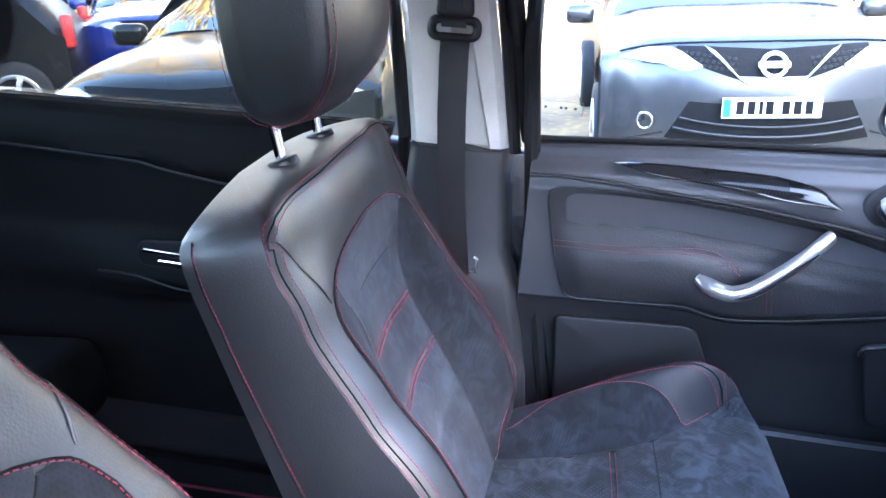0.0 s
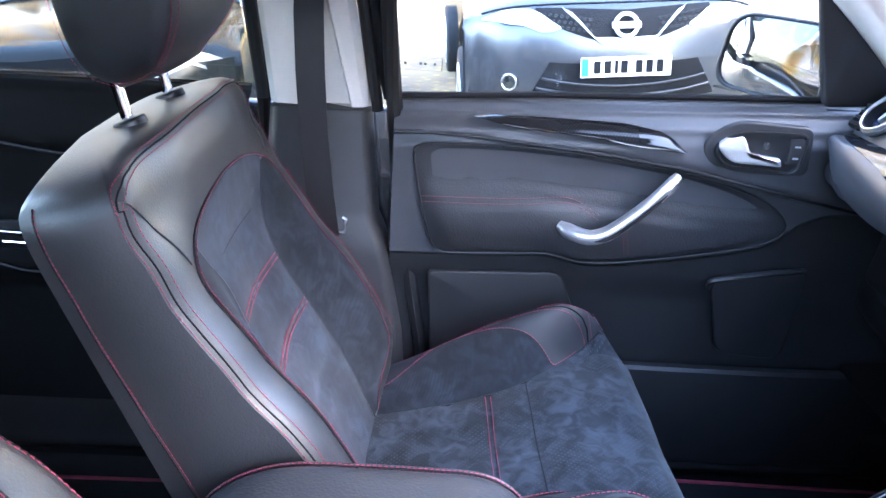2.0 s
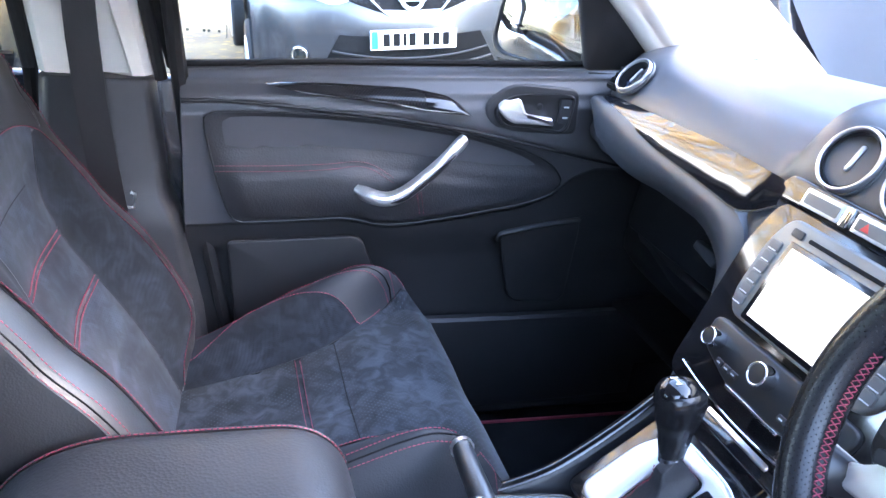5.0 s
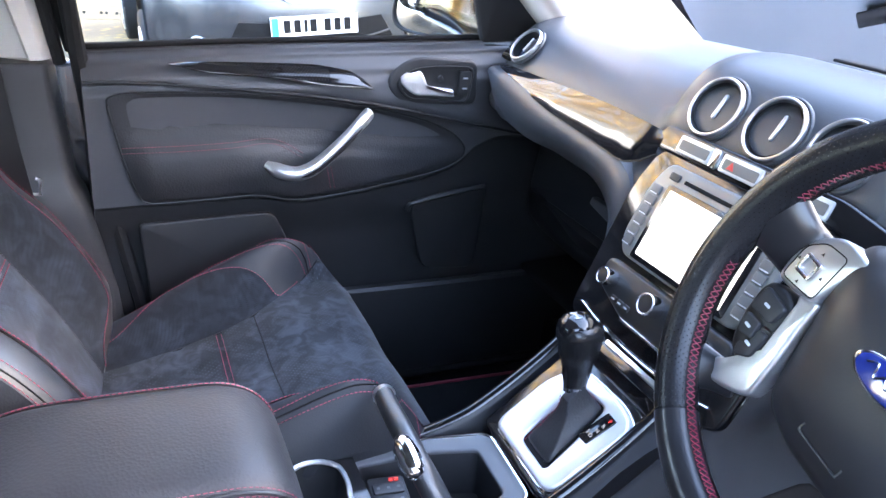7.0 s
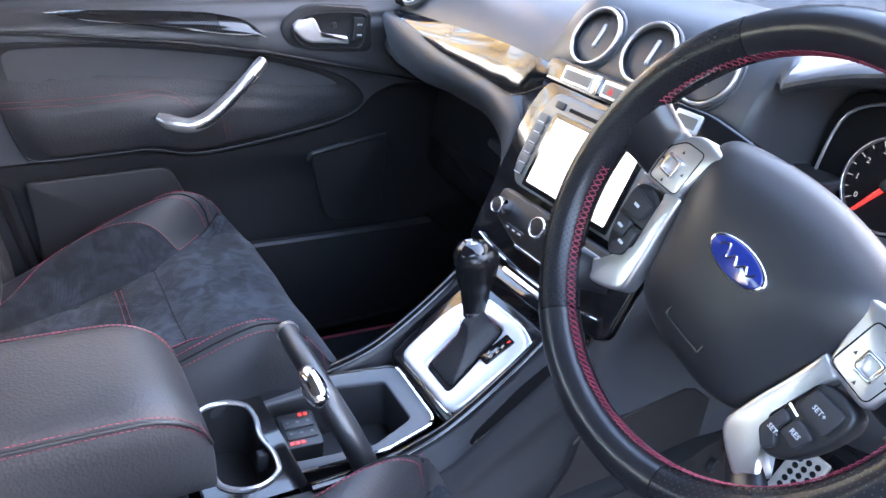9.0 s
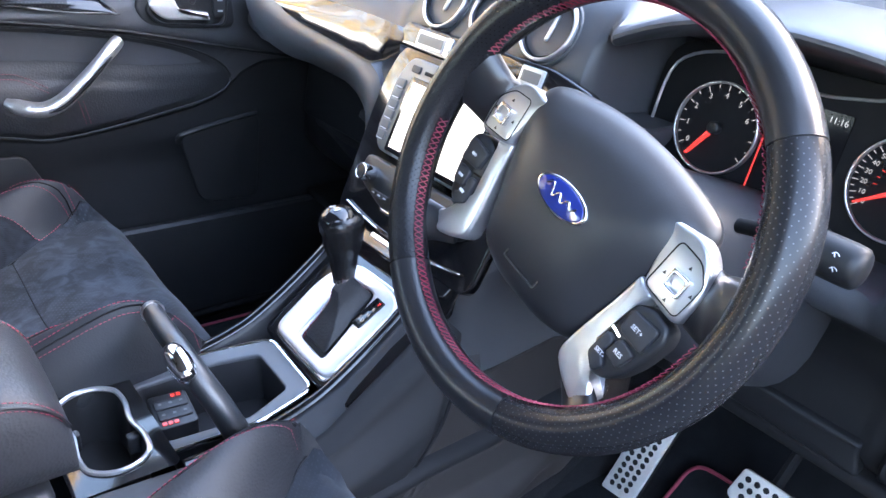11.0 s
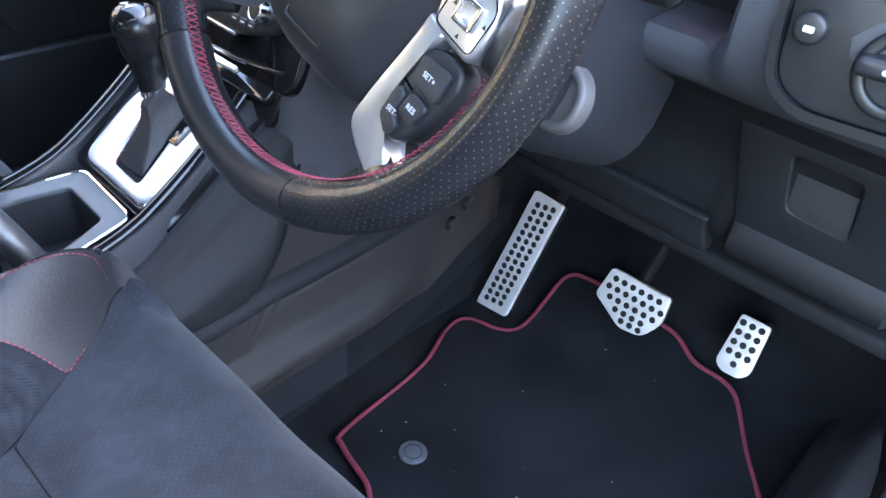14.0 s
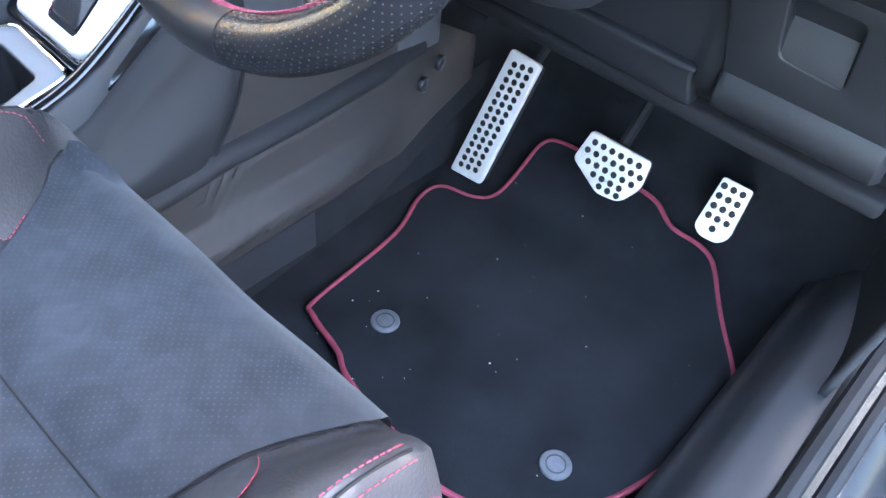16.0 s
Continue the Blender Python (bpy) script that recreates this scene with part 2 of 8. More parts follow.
def dotted(name, base, dot, pitch, size, rough, sheen=0.0, stretch=(1, 1, 1), bump=0.0, vary=0.25, turn=(0, 0, 45), uv=False, nap=0.0):
    """A woven or perforated sheet: rows of small dots over a blotchy ground."""
    m = material(name, base, rough, sheen=sheen, vary=vary, vscale=14, spec=0.25)
    nt = m.node_tree
    b = nt.nodes["Principled BSDF"]
    co = nt.nodes["Texture Coordinate"]
    mp = nt.nodes.new("ShaderNodeMapping")
    mp.inputs["Scale"].default_value = [s / pitch for s in stretch]
    mp.inputs["Rotation"].default_value = [radians(a) for a in turn]
    nt.links.new(co.outputs["UV" if uv else "Object"], mp.inputs["Vector"])
    fr = nt.nodes.new("ShaderNodeVectorMath")
    fr.operation = "FRACTION"
    nt.links.new(mp.outputs["Vector"], fr.inputs[0])
    sb = nt.nodes.new("ShaderNodeVectorMath")
    sb.operation = "SUBTRACT"
    sb.inputs[1].default_value = (0.5, 0.5, 0.5)
    nt.links.new(fr.outputs[0], sb.inputs[0])
    mu = nt.nodes.new("ShaderNodeVectorMath")
    mu.operation = "MULTIPLY"
    mu.inputs[1].default_value = (1, 1, 0)
    nt.links.new(sb.outputs[0], mu.inputs[0])
    ln = nt.nodes.new("ShaderNodeVectorMath")
    ln.operation = "LENGTH"
    nt.links.new(mu.outputs[0], ln.inputs[0])
    rp = nt.nodes.new("ShaderNodeMapRange")
    rp.inputs["From Min"].default_value, rp.inputs["From Max"].default_value = size, size * 0.55
    nt.links.new(ln.outputs["Value"], rp.inputs["Value"])
    mx = nt.nodes.new("ShaderNodeMix")
    mx.data_type = "RGBA"
    src = b.inputs["Base Color"].links[0].from_socket
    nt.links.new(rp.outputs["Result"], mx.inputs["Factor"])
    nt.links.new(src, mx.inputs["A"])
    mx.inputs["B"].default_value = (*dot, 1)
    last = mx.outputs["Result"]
    if nap:     # brushed marks in the pile
        nz = nt.nodes.new("ShaderNodeTexNoise")
        nz.inputs["Scale"].default_value, nz.inputs["Detail"].default_value, nz.inputs["Distortion"].default_value = 38, 7, 0.9
        nt.links.new(co.outputs["Object"], nz.inputs["Vector"])
        mr = nt.nodes.new("ShaderNodeMapRange")
        mr.inputs["From Min"].default_value, mr.inputs["From Max"].default_value = 0.40, 0.62
        mr.inputs["To Min"].default_value, mr.inputs["To Max"].default_value = 1.0 - nap, 1.0 + nap
        nt.links.new(nz.outputs["Fac"], mr.inputs["Value"])
        sc = nt.nodes.new("ShaderNodeVectorMath")
        sc.operation = "SCALE"
        nt.links.new(last, sc.inputs[0])
        nt.links.new(mr.outputs["Result"], sc.inputs["Scale"])
        last = sc.outputs[0]
    nt.links.new(last, b.inputs["Base Color"])
    if bump:
        bp = nt.nodes.new("ShaderNodeBump")
        bp.inputs["Strength"].default_value, bp.inputs["Distance"].default_value = bump, -0.0008
        nt.links.new(rp.outputs["Result"], bp.inputs["Height"])
        nt.links.new(bp.outputs["Normal"], b.inputs["Normal"])
    return m


def glow(name, colour, strength):
    m = bpy.data.materials.new(name)
    m.use_nodes = True
    b = m.node_tree.nodes["Principled BSDF"]
    b.inputs["Base Color"].default_value = (0.02, 0.02, 0.02, 1)
    b.inputs["Emission Color"].default_value = (*colour, 1)
    b.inputs["Emission Strength"].default_value = strength
    b.inputs["Roughness"].default_value = 0.15
    return m


def pane(name, tint=(0.93, 0.97, 0.95)):
    """Thin clear glass: straight through, with its own reflection on top."""
    m = bpy.data.materials.new(name)
    m.use_nodes = True
    nt = m.node_tree
    nt.nodes.remove(nt.nodes["Principled BSDF"])
    tr, gl, fz, mx = (nt.nodes.new("ShaderNode" + k) for k in ("BsdfTransparent", "BsdfGlossy", "Fresnel", "MixShader"))
    tr.inputs["Color"].default_value = (*tint, 1)
    gl.inputs["Roughness"].default_value = 0.01
    fz.inputs["IOR"].default_value = 1.45
    nt.links.new(fz.outputs["Fac"], mx.inputs["Fac"])
    nt.links.new(tr.outputs[0], mx.inputs[1])
    nt.links.new(gl.outputs[0], mx.inputs[2])
    nt.links.new(mx.outputs[0], nt.nodes["Material Output"].inputs["Surface"])
    return m


LEATHER = material("black_leather", (0.0140, 0.0150, 0.0170), 0.42, spec=0.90, vary=0.2, vscale=5, bump=0.28, bscale=420, bkind="cell", bdist=0.0006, rvary=0.05)
# duller, slightly darker copy of LEATHER to hold down highlights on the cushion lobes
LEATHER_CUSHION = material("dulled_black_leather", (0.0125, 0.0140, 0.0175), 0.56, spec=0.30, vary=0.2, vscale=7, bump=0.28, bscale=420, bkind="cell", bdist=0.0006, rvary=0.05)
LEATHER_SOFT = material("soft_black_leather", (0.020, 0.0205, 0.0235), 0.52, spec=0.38, vary=0.25, vscale=9, bump=0.35, bscale=300, bkind="cell", bdist=0.0008, rvary=0.06)
SUEDE = dotted("charcoal_suede", (0.017, 0.021, 0.029), (0.010, 0.012, 0.016), 0.0042, 0.25, 0.95, sheen=0.12, vary=0.6, turn=(0, 90, 45), nap=0.32)
MESH_CLOTH = dotted("ribbed_black_suede", (0.0105, 0.0130, 0.0175), (0.0075, 0.009, 0.012), 0.0032, 0.30, 0.95, sheen=0.06, vary=0.45, turn=(0, 60, 45), nap=0.30)
PLASTIC = material("dark_moulded_plastic", (0.0205, 0.0212, 0.0240), 0.48, spec=0.45, vary=0.15, vscale=7, bump=0.3, bscale=700, bdist=0.0005)
PLASTIC_SMOOTH = material("smooth_black_plastic", (0.013, 0.0135, 0.015), 0.4, spec=0.45, vary=0.15, vscale=9, rvary=0.05)
PAD = material("soft_dash_foam_skin", (0.044, 0.046, 0.052), 0.40, spec=0.55, vary=0.14, vscale=5, bump=0.35, bscale=650, bdist=0.0006, rvary=0.05)
# copy of PLASTIC with the shade of the car's rear put into its colour
REAR_SHADED = material("shade_dark_rear_plastic", (0.0055, 0.0057, 0.0065), 0.65, spec=0.16, vary=0.15, vscale=7, bump=0.3, bscale=700, bdist=0.0005)
# door colours hold the light: upper skin lifted, lower plastic darkened for shade
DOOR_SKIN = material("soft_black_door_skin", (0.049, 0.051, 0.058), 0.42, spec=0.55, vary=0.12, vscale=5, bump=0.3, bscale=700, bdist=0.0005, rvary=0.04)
LOWER_DOOR_SHADED = material("shade_dark_door_plastic", (0.0125, 0.013, 0.015), 0.52, spec=0.38, vary=0.15, vscale=7, bump=0.35, bscale=600, bdist=0.0006)
LOW_DASH = material("lower_dash_plastic", (0.0085, 0.0088, 0.0100), 0.5, spec=0.26, vary=0.15, vscale=7, bump=0.35, bscale=600, bdist=0.0006)
TAUPE = material("warm_grey_console_plastic", (0.026, 0.0225, 0.0215), 0.60, spec=0.28, vary=0.15, vscale=8, bump=0.3, bscale=700, bdist=0.0005)
GLOSS = material("gloss_black_lacquer", (0.006, 0.006, 0.007), 0.09, spec=0.5, coat=0.2, vary=0.0)
CARBON = dotted("woven_carbon_trim", (0.010, 0.010, 0.011), (0.028, 0.028, 0.03), 0.004, 0.3, 0.12)
CHROME = material("polished_chrome", (0.78, 0.79, 0.81), 0.07, metal=1.0, vary=0.04, vscale=20)
SATIN = material("satin_silver_paint", (0.60, 0.605, 0.62), 0.28, metal=0.9, vary=0.05, vscale=25, bump=0.05, bscale=900)
PLATE_SILVER = material("bright_silver_plate", (0.68, 0.68, 0.69), 0.34, metal=0.45, vary=0.05, vscale=25)
KEY_GREY = material("grey_key_plastic", (0.10, 0.105, 0.104), 0.4, vary=0.06, vscale=30)
STEEL = material("brushed_pedal_steel", (0.80, 0.76, 0.71), 0.34, metal=0.50, vary=0.10, vscale=40, bump=0.15, bscale=500, rvary=0.06)
BEIGE = material("pale_grey_pillar_cloth", (0.72, 0.69, 0.64), 0.75, vary=0.06, vscale=10, bump=0.2, bscale=900, bdist=0.0004)
HEADLINER = material("pale_headliner_cloth", (0.55, 0.53, 0.50), 0.9, vary=0.06, vscale=8, bump=0.2, bscale=700)
CARPET = material("black_carpet", (0.006, 0.0065, 0.008), 0.95, spec=0.15, sheen=0.03, vary=0.5, vscale=16, bump=0.9, bscale=900, bdist=0.002)
MAT = material("charcoal_velour_mat", (0.0065, 0.0074, 0.0092), 0.95, spec=0.10, sheen=0.03, vary=0.45, vscale=9, bump=0.8, bscale=1100, bdist=0.0015)
PIPING = material("crimson_mat_piping", (0.17, 0.018, 0.036), 0.75, vary=0.2, vscale=60, bump=0.5, bscale=700)
THREAD = material("crimson_thread", (0.24, 0.024, 0.048), 0.6, vary=0.25, vscale=80)
WEB = material("black_belt_webbing", (0.010, 0.010, 0.0115), 0.45, spec=0.4, vary=0.15, vscale=12, bump=0.6, bscale=500, bdist=0.0008)
RUBBER = material("black_rubber_seal", (0.009, 0.009, 0.010), 0.7, spec=0.3, vary=0.2, vscale=15)
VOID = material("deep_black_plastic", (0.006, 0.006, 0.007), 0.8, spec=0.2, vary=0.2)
WHITE_INK = glow("white_backlit_ink", (0.9, 0.95, 1.0), 0.014)
GREY_INK = material("pale_grey_ink", (0.55, 0.56, 0.58), 0.5, vary=0.0)
VENT_BLADE = material("glossy_dark_vent_plastic", (0.011, 0.016, 0.030), 0.24, spec=0.5, vary=0.1, vscale=20)
MARK_INK = material("faint_grey_glass_print", (0.16, 0.15, 0.13), 0.6, vary=0.0)
RED_GLOW = glow("red_backlight", (1.0, 0.06, 0.05), 0.035)
LCD = glow("dim_trip_display", (0.55, 0.55, 0.62), 0.00006)
LCD.node_tree.nodes["Principled BSDF"].inputs["Base Color"].default_value = (0.006, 0.006, 0.007, 1)
LCD.node_tree.nodes["Principled BSDF"].inputs["Specular IOR Level"].default_value = 0.08
SCREEN = glow("lit_touch_screen", (0.93, 0.96, 0.90), 0.085)
GLASS = pane("window_glass", (0.74, 0.78, 0.77))
GLASS_FRONT = pane("windscreen_glass", (0.92, 0.95, 0.94))
GLASS_DARK = pane("tinted_rear_glass", (0.21, 0.235, 0.23))
MIRROR = material("mirror_silver", (0.9, 0.91, 0.92), 0.01, metal=1.0, vary=0.0)
PULL_GREY = material("dull_grey_pull_plastic", (0.060, 0.062, 0.068), 0.45, vary=0.1, vscale=30)
BADGE_BLUE = material("blue_enamel", (0.012, 0.025, 0.16), 0.12, coat=0.5, vary=0.08, vscale=60)

# ---- ground and shell of the car ----
# the yard slopes down towards the rear of the car
OUT = Matrix.Translation((1.15, 0, 0)) @ Matrix.Rotation(-radians(5.2), 4, "Y") @ Matrix.Translation((-1.15, 0, 0))


def ground():
    m = material("leaf_strewn_gravel", (0.085, 0.075, 0.06), 0.9, vary=0.35, vscale=1.3, bump=0.6, bscale=60, bdist=0.01, second=(0.22, 0.16, 0.075))
    nt = m.node_tree
    b = nt.nodes["Principled BSDF"]
    co = nt.nodes["Texture Coordinate"]
    n2 = nt.nodes.new("ShaderNodeTexVoronoi")
    n2.inputs["Scale"].default_value = 9
    nt.links.new(co.outputs["Object"], n2.inputs["Vector"])
    r = nt.nodes.new("ShaderNodeValToRGB")
    r.color_ramp.elements[0].color, r.color_ramp.elements[1].color = (0.42, 0.27, 0.07, 1), (0.16, 0.12, 0.075, 1)
    r.color_ramp.elements[0].position, r.color_ramp.elements[1].position = 0.18, 0.42
    nt.links.new(n2.outputs["Distance"], r.inputs["Fac"])
    n3 = nt.nodes.new("ShaderNodeTexNoise")
    n3.inputs["Scale"].default_value, n3.inputs["Detail"].default_value = 0.5, 6
    nt.links.new(co.outputs["Object"], n3.inputs["Vector"])
    rr = nt.nodes.new("ShaderNodeMapRange")
    rr.inputs["From Min"].default_value, rr.inputs["From Max"].default_value = 0.42, 0.62
    nt.links.new(n3.outputs["Fac"], rr.inputs["Value"])
    mx = nt.nodes.new("ShaderNodeMix")
    mx.data_type = "RGBA"
    src = b.inputs["Base Color"].links[0].from_socket
    nt.links.new(rr.outputs["Result"], mx.inputs["Factor"])
    nt.links.new(src, mx.inputs["A"])
    nt.links.new(r.outputs["Color"], mx.inputs["B"])
    nt.links.new(mx.outputs["Result"], b.inputs["Base Color"])
    g = put("ground", mesh_of("ground", [OUT @ Vector(p) for p in ((-400, -400, 0), (400, -400, 0), (400, 400, 0), (-400, 400, 0))], [(0, 1, 2, 3)], False), m)
    tagged(g, "sunlit gravel yard strewn with yellow leaves", "ground", kind="structure")


ground()

# worn tarmac on the driver side
def tarmac():
    m = material("worn_tarmac", (0.020, 0.020, 0.021), 0.95, vary=0.3, vscale=2.0, bump=0.6, bscale=120, bdist=0.006, second=(0.035, 0.033, 0.030))
    ob = put("road", mesh_of("road", [OUT @ Vector(p) for p in ((-60, -60, 0.004), (2.6, -60, 0.004), (2.6, 1.9, 0.004), (-60, 1.9, 0.004))], [(0, 1, 2, 3)], False), m)
    tagged(ob, "worn grey tarmac beside the car", "road", kind="structure")


tarmac()


# an unseen wall, added ahead of the car to keep it in shade
def shade_wall():
    bm = rbox(0.4, 27.6, 7.6, 0.02, 1, Matrix.Translation((14.0, -8.6, 4.6)))
    m = material("shade_wall_render", (0.45, 0.43, 0.40), 0.9, vary=0.12, vscale=0.8, bump=0.4, bscale=25, bdist=0.01)
    tagged(part("wall_shade", bm, m, None, smooth=False), "unseen pale wall added ahead to shade the parked car", "wall", kind="structure")

    # second unseen wall, added to block low light through the open driver door
    bm = rbox(20.0, 0.35, 3.0, 0.02, 1, Matrix.Translation((-4.5, -7.5, 1.1)))
    m = material("side_shade_render", (0.26, 0.18, 0.14), 0.9, vary=0.3, vscale=3.0, bump=0.5, bscale=18, bdist=0.01)
    tagged(part("wall_side_shade", bm, m, None, smooth=False), "unseen red-brown wall added to cut light from the driver side", "wall", kind="structure")


shade_wall()

ROOF_Z = 1.60


def shell():
    # carpeted floor: flat pan, toe board and the tunnel under the console
    def floor_fn(x, y):
        z = 0.315 + 0.012 * math.sin(3 * x + 5 * y)
        z += ease([(1.12, 0), (1.40, 0.34)], x)
        z += ease([(0.06, 0.20), (0.12, 0.0)], abs(y)) * ease([(-0.6, 0.4), (0.5, 1)], x)
        z += ease([(0.70, 0.0), (0.77, 0.08)], abs(y))
        return (x, y, z)
    v, f = surface(floor_fn, span(-1.6, 1.60, 62), span(-0.78, 0.78, 60))
    ob = put("floor", mesh_of("floor", v, f), CARPET)
    tagged(ob, "black carpeted car floor with raised tunnel", "floor", kind="structure")
    # underbody, so that no light enters from below
    bm = rbox(3.3, 1.6, 0.06, 0.01, 1, Matrix.Translation((-0.1, 0, 0.24)))
    tagged(part("floor_pan", bm, VOID, None), "black car floor pan under the carpet", "floor", kind="structure")
    # firewall
    bm = rbox(0.06, 1.56, 0.78, 0.01, 1, Matrix.Translation((1.62, 0, 0.66)))
    tagged(part("wall_front", bm, VOID, None), "black bulkhead behind the dashboard", "wall", kind="structure")
    # roof lining
    def roof_fn(x, y):
        return (x, y, ROOF_Z - 0.10 * (y / 0.65) ** 4 * 0.5 - 0.06 * max(0, (x - 0.0)) ** 2 - 0.03 * max(0, -x - 0.6) ** 2)
    v, f = surface(roof_fn, span(-1.8, 0.42, 24), span(-0.62, 0.62, 24))
    ob = put("ceiling", mesh_of("ceiling", v, f), HEADLINER, solid=0.04)
    tagged(ob, "pale cloth headliner of the car roof", "ceiling", kind="structure")
    # rear end
    bm = rbox(0.05, 1.5, 0.75, 0.01, 1, Matrix.Translation((-1.82, 0, 0.64)))
    tagged(part("wall_back", bm, PLASTIC, None), "dark trim closing the rear of the car", "wall", kind="structure")
    # windscreen
    def screen_fn(u, w):
        y = w * (0.76 - 0.14 * u)
        return (1.62 - 1.20 * u - 0.30 * (w ** 2) * (1 - 0.8 * u), y, 1.09 + (ROOF_Z - 1.13) * u + 0.05 * math.sin(u * math.pi))
    v, f = surface(screen_fn, span(0, 1, 10), span(-1, 1, 14))
    ob = put("window_1", mesh_of("window_1", v, f), GLASS_FRONT)
    ob.visible_shadow = False
    tagged(ob, "clear raked windscreen", "window", kind="structure")


shell()


def blob_panel(outline, fn, rings=(1.0, 0.985, 0.94, 0.85, 0.7, 0.5, 0.3, 0.12), centre=None):
    """A filled panel: closed outline of (a, b), drawn in by rings; fn(a, b, k) gives the place, k from 1 at the rim to 0."""
    o = [Vector(p).to_2d() for p in outline]
    c = Vector(centre) if centre else sum(o, Vector((0, 0))) / len(o)
    rows = []
    for k in rings:
        rows.append([fn(*(c + (p - c) * k), k) for p in o])
    v, f = loft(rows, True, False)
    v.append(Vector(fn(c.x, c.y, 0)))
    n, base = len(o), (len(rows) - 1) * len(o)
    f += [(base + j, base + (j + 1) % n, len(v) - 1) for j in range(n)]
    return v, f

# ---- front seats ----
def build_seat(label, YC, CX, CZ, HX, HZ, TILT, cloth, shoulder, flare=0.0):
    """A front seat: middle at y YC, cushion moved by CX and CZ, backrest hinged at HX, HZ."""
    seat = thing("car_seat", (0.10 + CX, YC, 0.33), label, "car seat", "front seats")
    up, fw = Vector((-math.sin(TILT), 0, math.cos(TILT))), Vector((math.cos(TILT), 0, math.sin(TILT)))

    def loc(w, s, n):
        return Vector((HX, YC + w, HZ)) + up * s + fw * n

    def top(s):        # the passenger backrest is lower behind its front edge
        return s if flare or s < 0.50 else 0.50 + (s - 0.50) * 0.77

    def half(s):       # half width of the backrest at height s
        return curve([(-0.05, 0.235), (0.10, 0.252)] + shoulder, s)

    def mid(s):        # how far the middle stands forward
        return curve([(-0.05, 0.035), (0.07, 0.030), (0.137, 0.024), (0.234, 0.008), (0.31, -0.004), (0.40, -0.004), (0.47, 0.010), (0.52, 0.016), (0.550, 0.014), (0.566, 0.004), (0.578, -0.022), (0.587, -0.055)], s)

    def bol(s):        # how far the side bolsters stand forward of the middle
        return curve([(-0.05, 0.0), (0.02, 0.030), (0.09, 0.058), (0.20, 0.058), (0.31, 0.042), (0.38, 0.024), (0.44, 0.008), (0.50, -0.012), (0.55, -0.012), (0.58, -0.004)], s)

    def front(w, s, lift=0.0):
        """The front face of the backrest."""
        q = abs(w) / half(s)
        b = ease([(0.40, 0.0), (0.80, 1.0), (1.0, 0.93)], q)
        edge = ease([(0.88, 0.0), (0.95, 0.18), (1.0, 1.0)], q)
        n = mid(s) + bol(s) * b - edge * 0.013 - 0.010 * ease([(0, 1), (0.5, 0)], q) * ease([(0.34, 1), (0.44, 0)], s)
        return loc(w, top(s), n + lift)

    def side(sgn, s, k, lift=0.0):
        """The flank, k from 0 at the front edge to 1 at the rear edge."""
        h = half(s)
        n0 = mid(s) + bol(s) * 0.93 - 0.013
        n1 = -0.102 + ease([(0.54, 0), (0.587, 0.020)], s)
        return loc(sgn * (h * (1 - 0.022 * k) + 0.007 * math.sin(math.pi * k) + lift), top(s), n0 + (n1 - n0) * k)

    def back(w, s):
        q = abs(w) / half(s)
        return loc(w * 0.97, top(s), -0.112 + 0.010 * q ** 8 + ease([(0.54, 0), (0.587, 0.020)], s))

    rows = []
    ss = span(-0.05, 0.50, 26) + [0.515, 0.53, 0.542, 0.552, 0.560, 0.567, 0.573, 0.578, 0.582, 0.585, 0.587]
    qs = [math.sin(a) for a in span(-math.pi / 2, math.pi / 2, 35)]
    sk = [0.08, 0.2, 0.35, 0.5, 0.65, 0.8, 0.92, 1.0]
    for s in ss:
        h = half(s)
        ring_pts = [front(q * h, s) for q in qs] + [side(1, s, k) for k in sk]
        ring_pts += [back(q * h, s) for q in reversed(qs[3:-3])] + [side(-1, s, k) for k in reversed(sk)]
        rows.append(ring_pts)
    v, f = loft(rows, True, True)
    shell_ob = put("backrest", mesh_of("backrest", v, f), LEATHER, seat, "black leather backrest with raised side bolsters")

    # one arched panel from ridge to ridge: a suede middle and cloth on the bolster faces
    def arch(s):
        return curve([(0.0, 0.120), (0.03, 0.146), (0.06, 0.170), (0.09, 0.184), (0.15, 0.192), (0.25, 0.192), (0.33, 0.194), (0.39, 0.197), (0.42, 0.186), (0.44, 0.156), (0.455, 0.106), (0.463, 0.050), (0.466, 0.002)], s)

    def ins_half(s):
        return min(curve([(0.0, 0.098), (0.10, 0.102), (0.33, 0.098), (0.36, 0.102), (0.39, 0.124), (0.42, 0.150), (0.44, 0.165)], s), arch(s) - 0.0015)
    sr = span(0.0, 0.42, 34) + [0.42 + 0.046 * math.sin(a) for a in span(0.12, 1.55, 12)]

    def pillow(s):     # soft waves between the quilting lines
        d = min(abs(s - a) for a in (0.145, 0.230, 0.310, 0.388))
        return 0.003 - 0.006 * math.exp(-(d / 0.010) ** 2)
    rows = []
    for s in sr:
        h = ins_half(s)
        rows.append([front(q * h, s, 0.002 + pillow(s) * (1 - abs(q) ** 3)) for q in span(-1, 1, 19)])
    v, f = loft(rows, False, False)
    put("backrest_insert", mesh_of("backrest_insert", v, f), SUEDE, shell_ob, "charcoal suede backrest middle")
    edge_l = [front(-arch(s), s, 0.0032) for s in sr]
    edge_r = [front(arch(s), s, 0.0032) for s in sr]
    seam("stitching", edge_l + edge_r[::-1], shell_ob, out=fw)
    tube_ob("seam_line", [front(-arch(s) - 0.0025, s, 0.0006) for s in sr] + [front(arch(s) + 0.0025, s, 0.0006) for s in reversed(sr)], 0.0013, VOID, shell_ob)
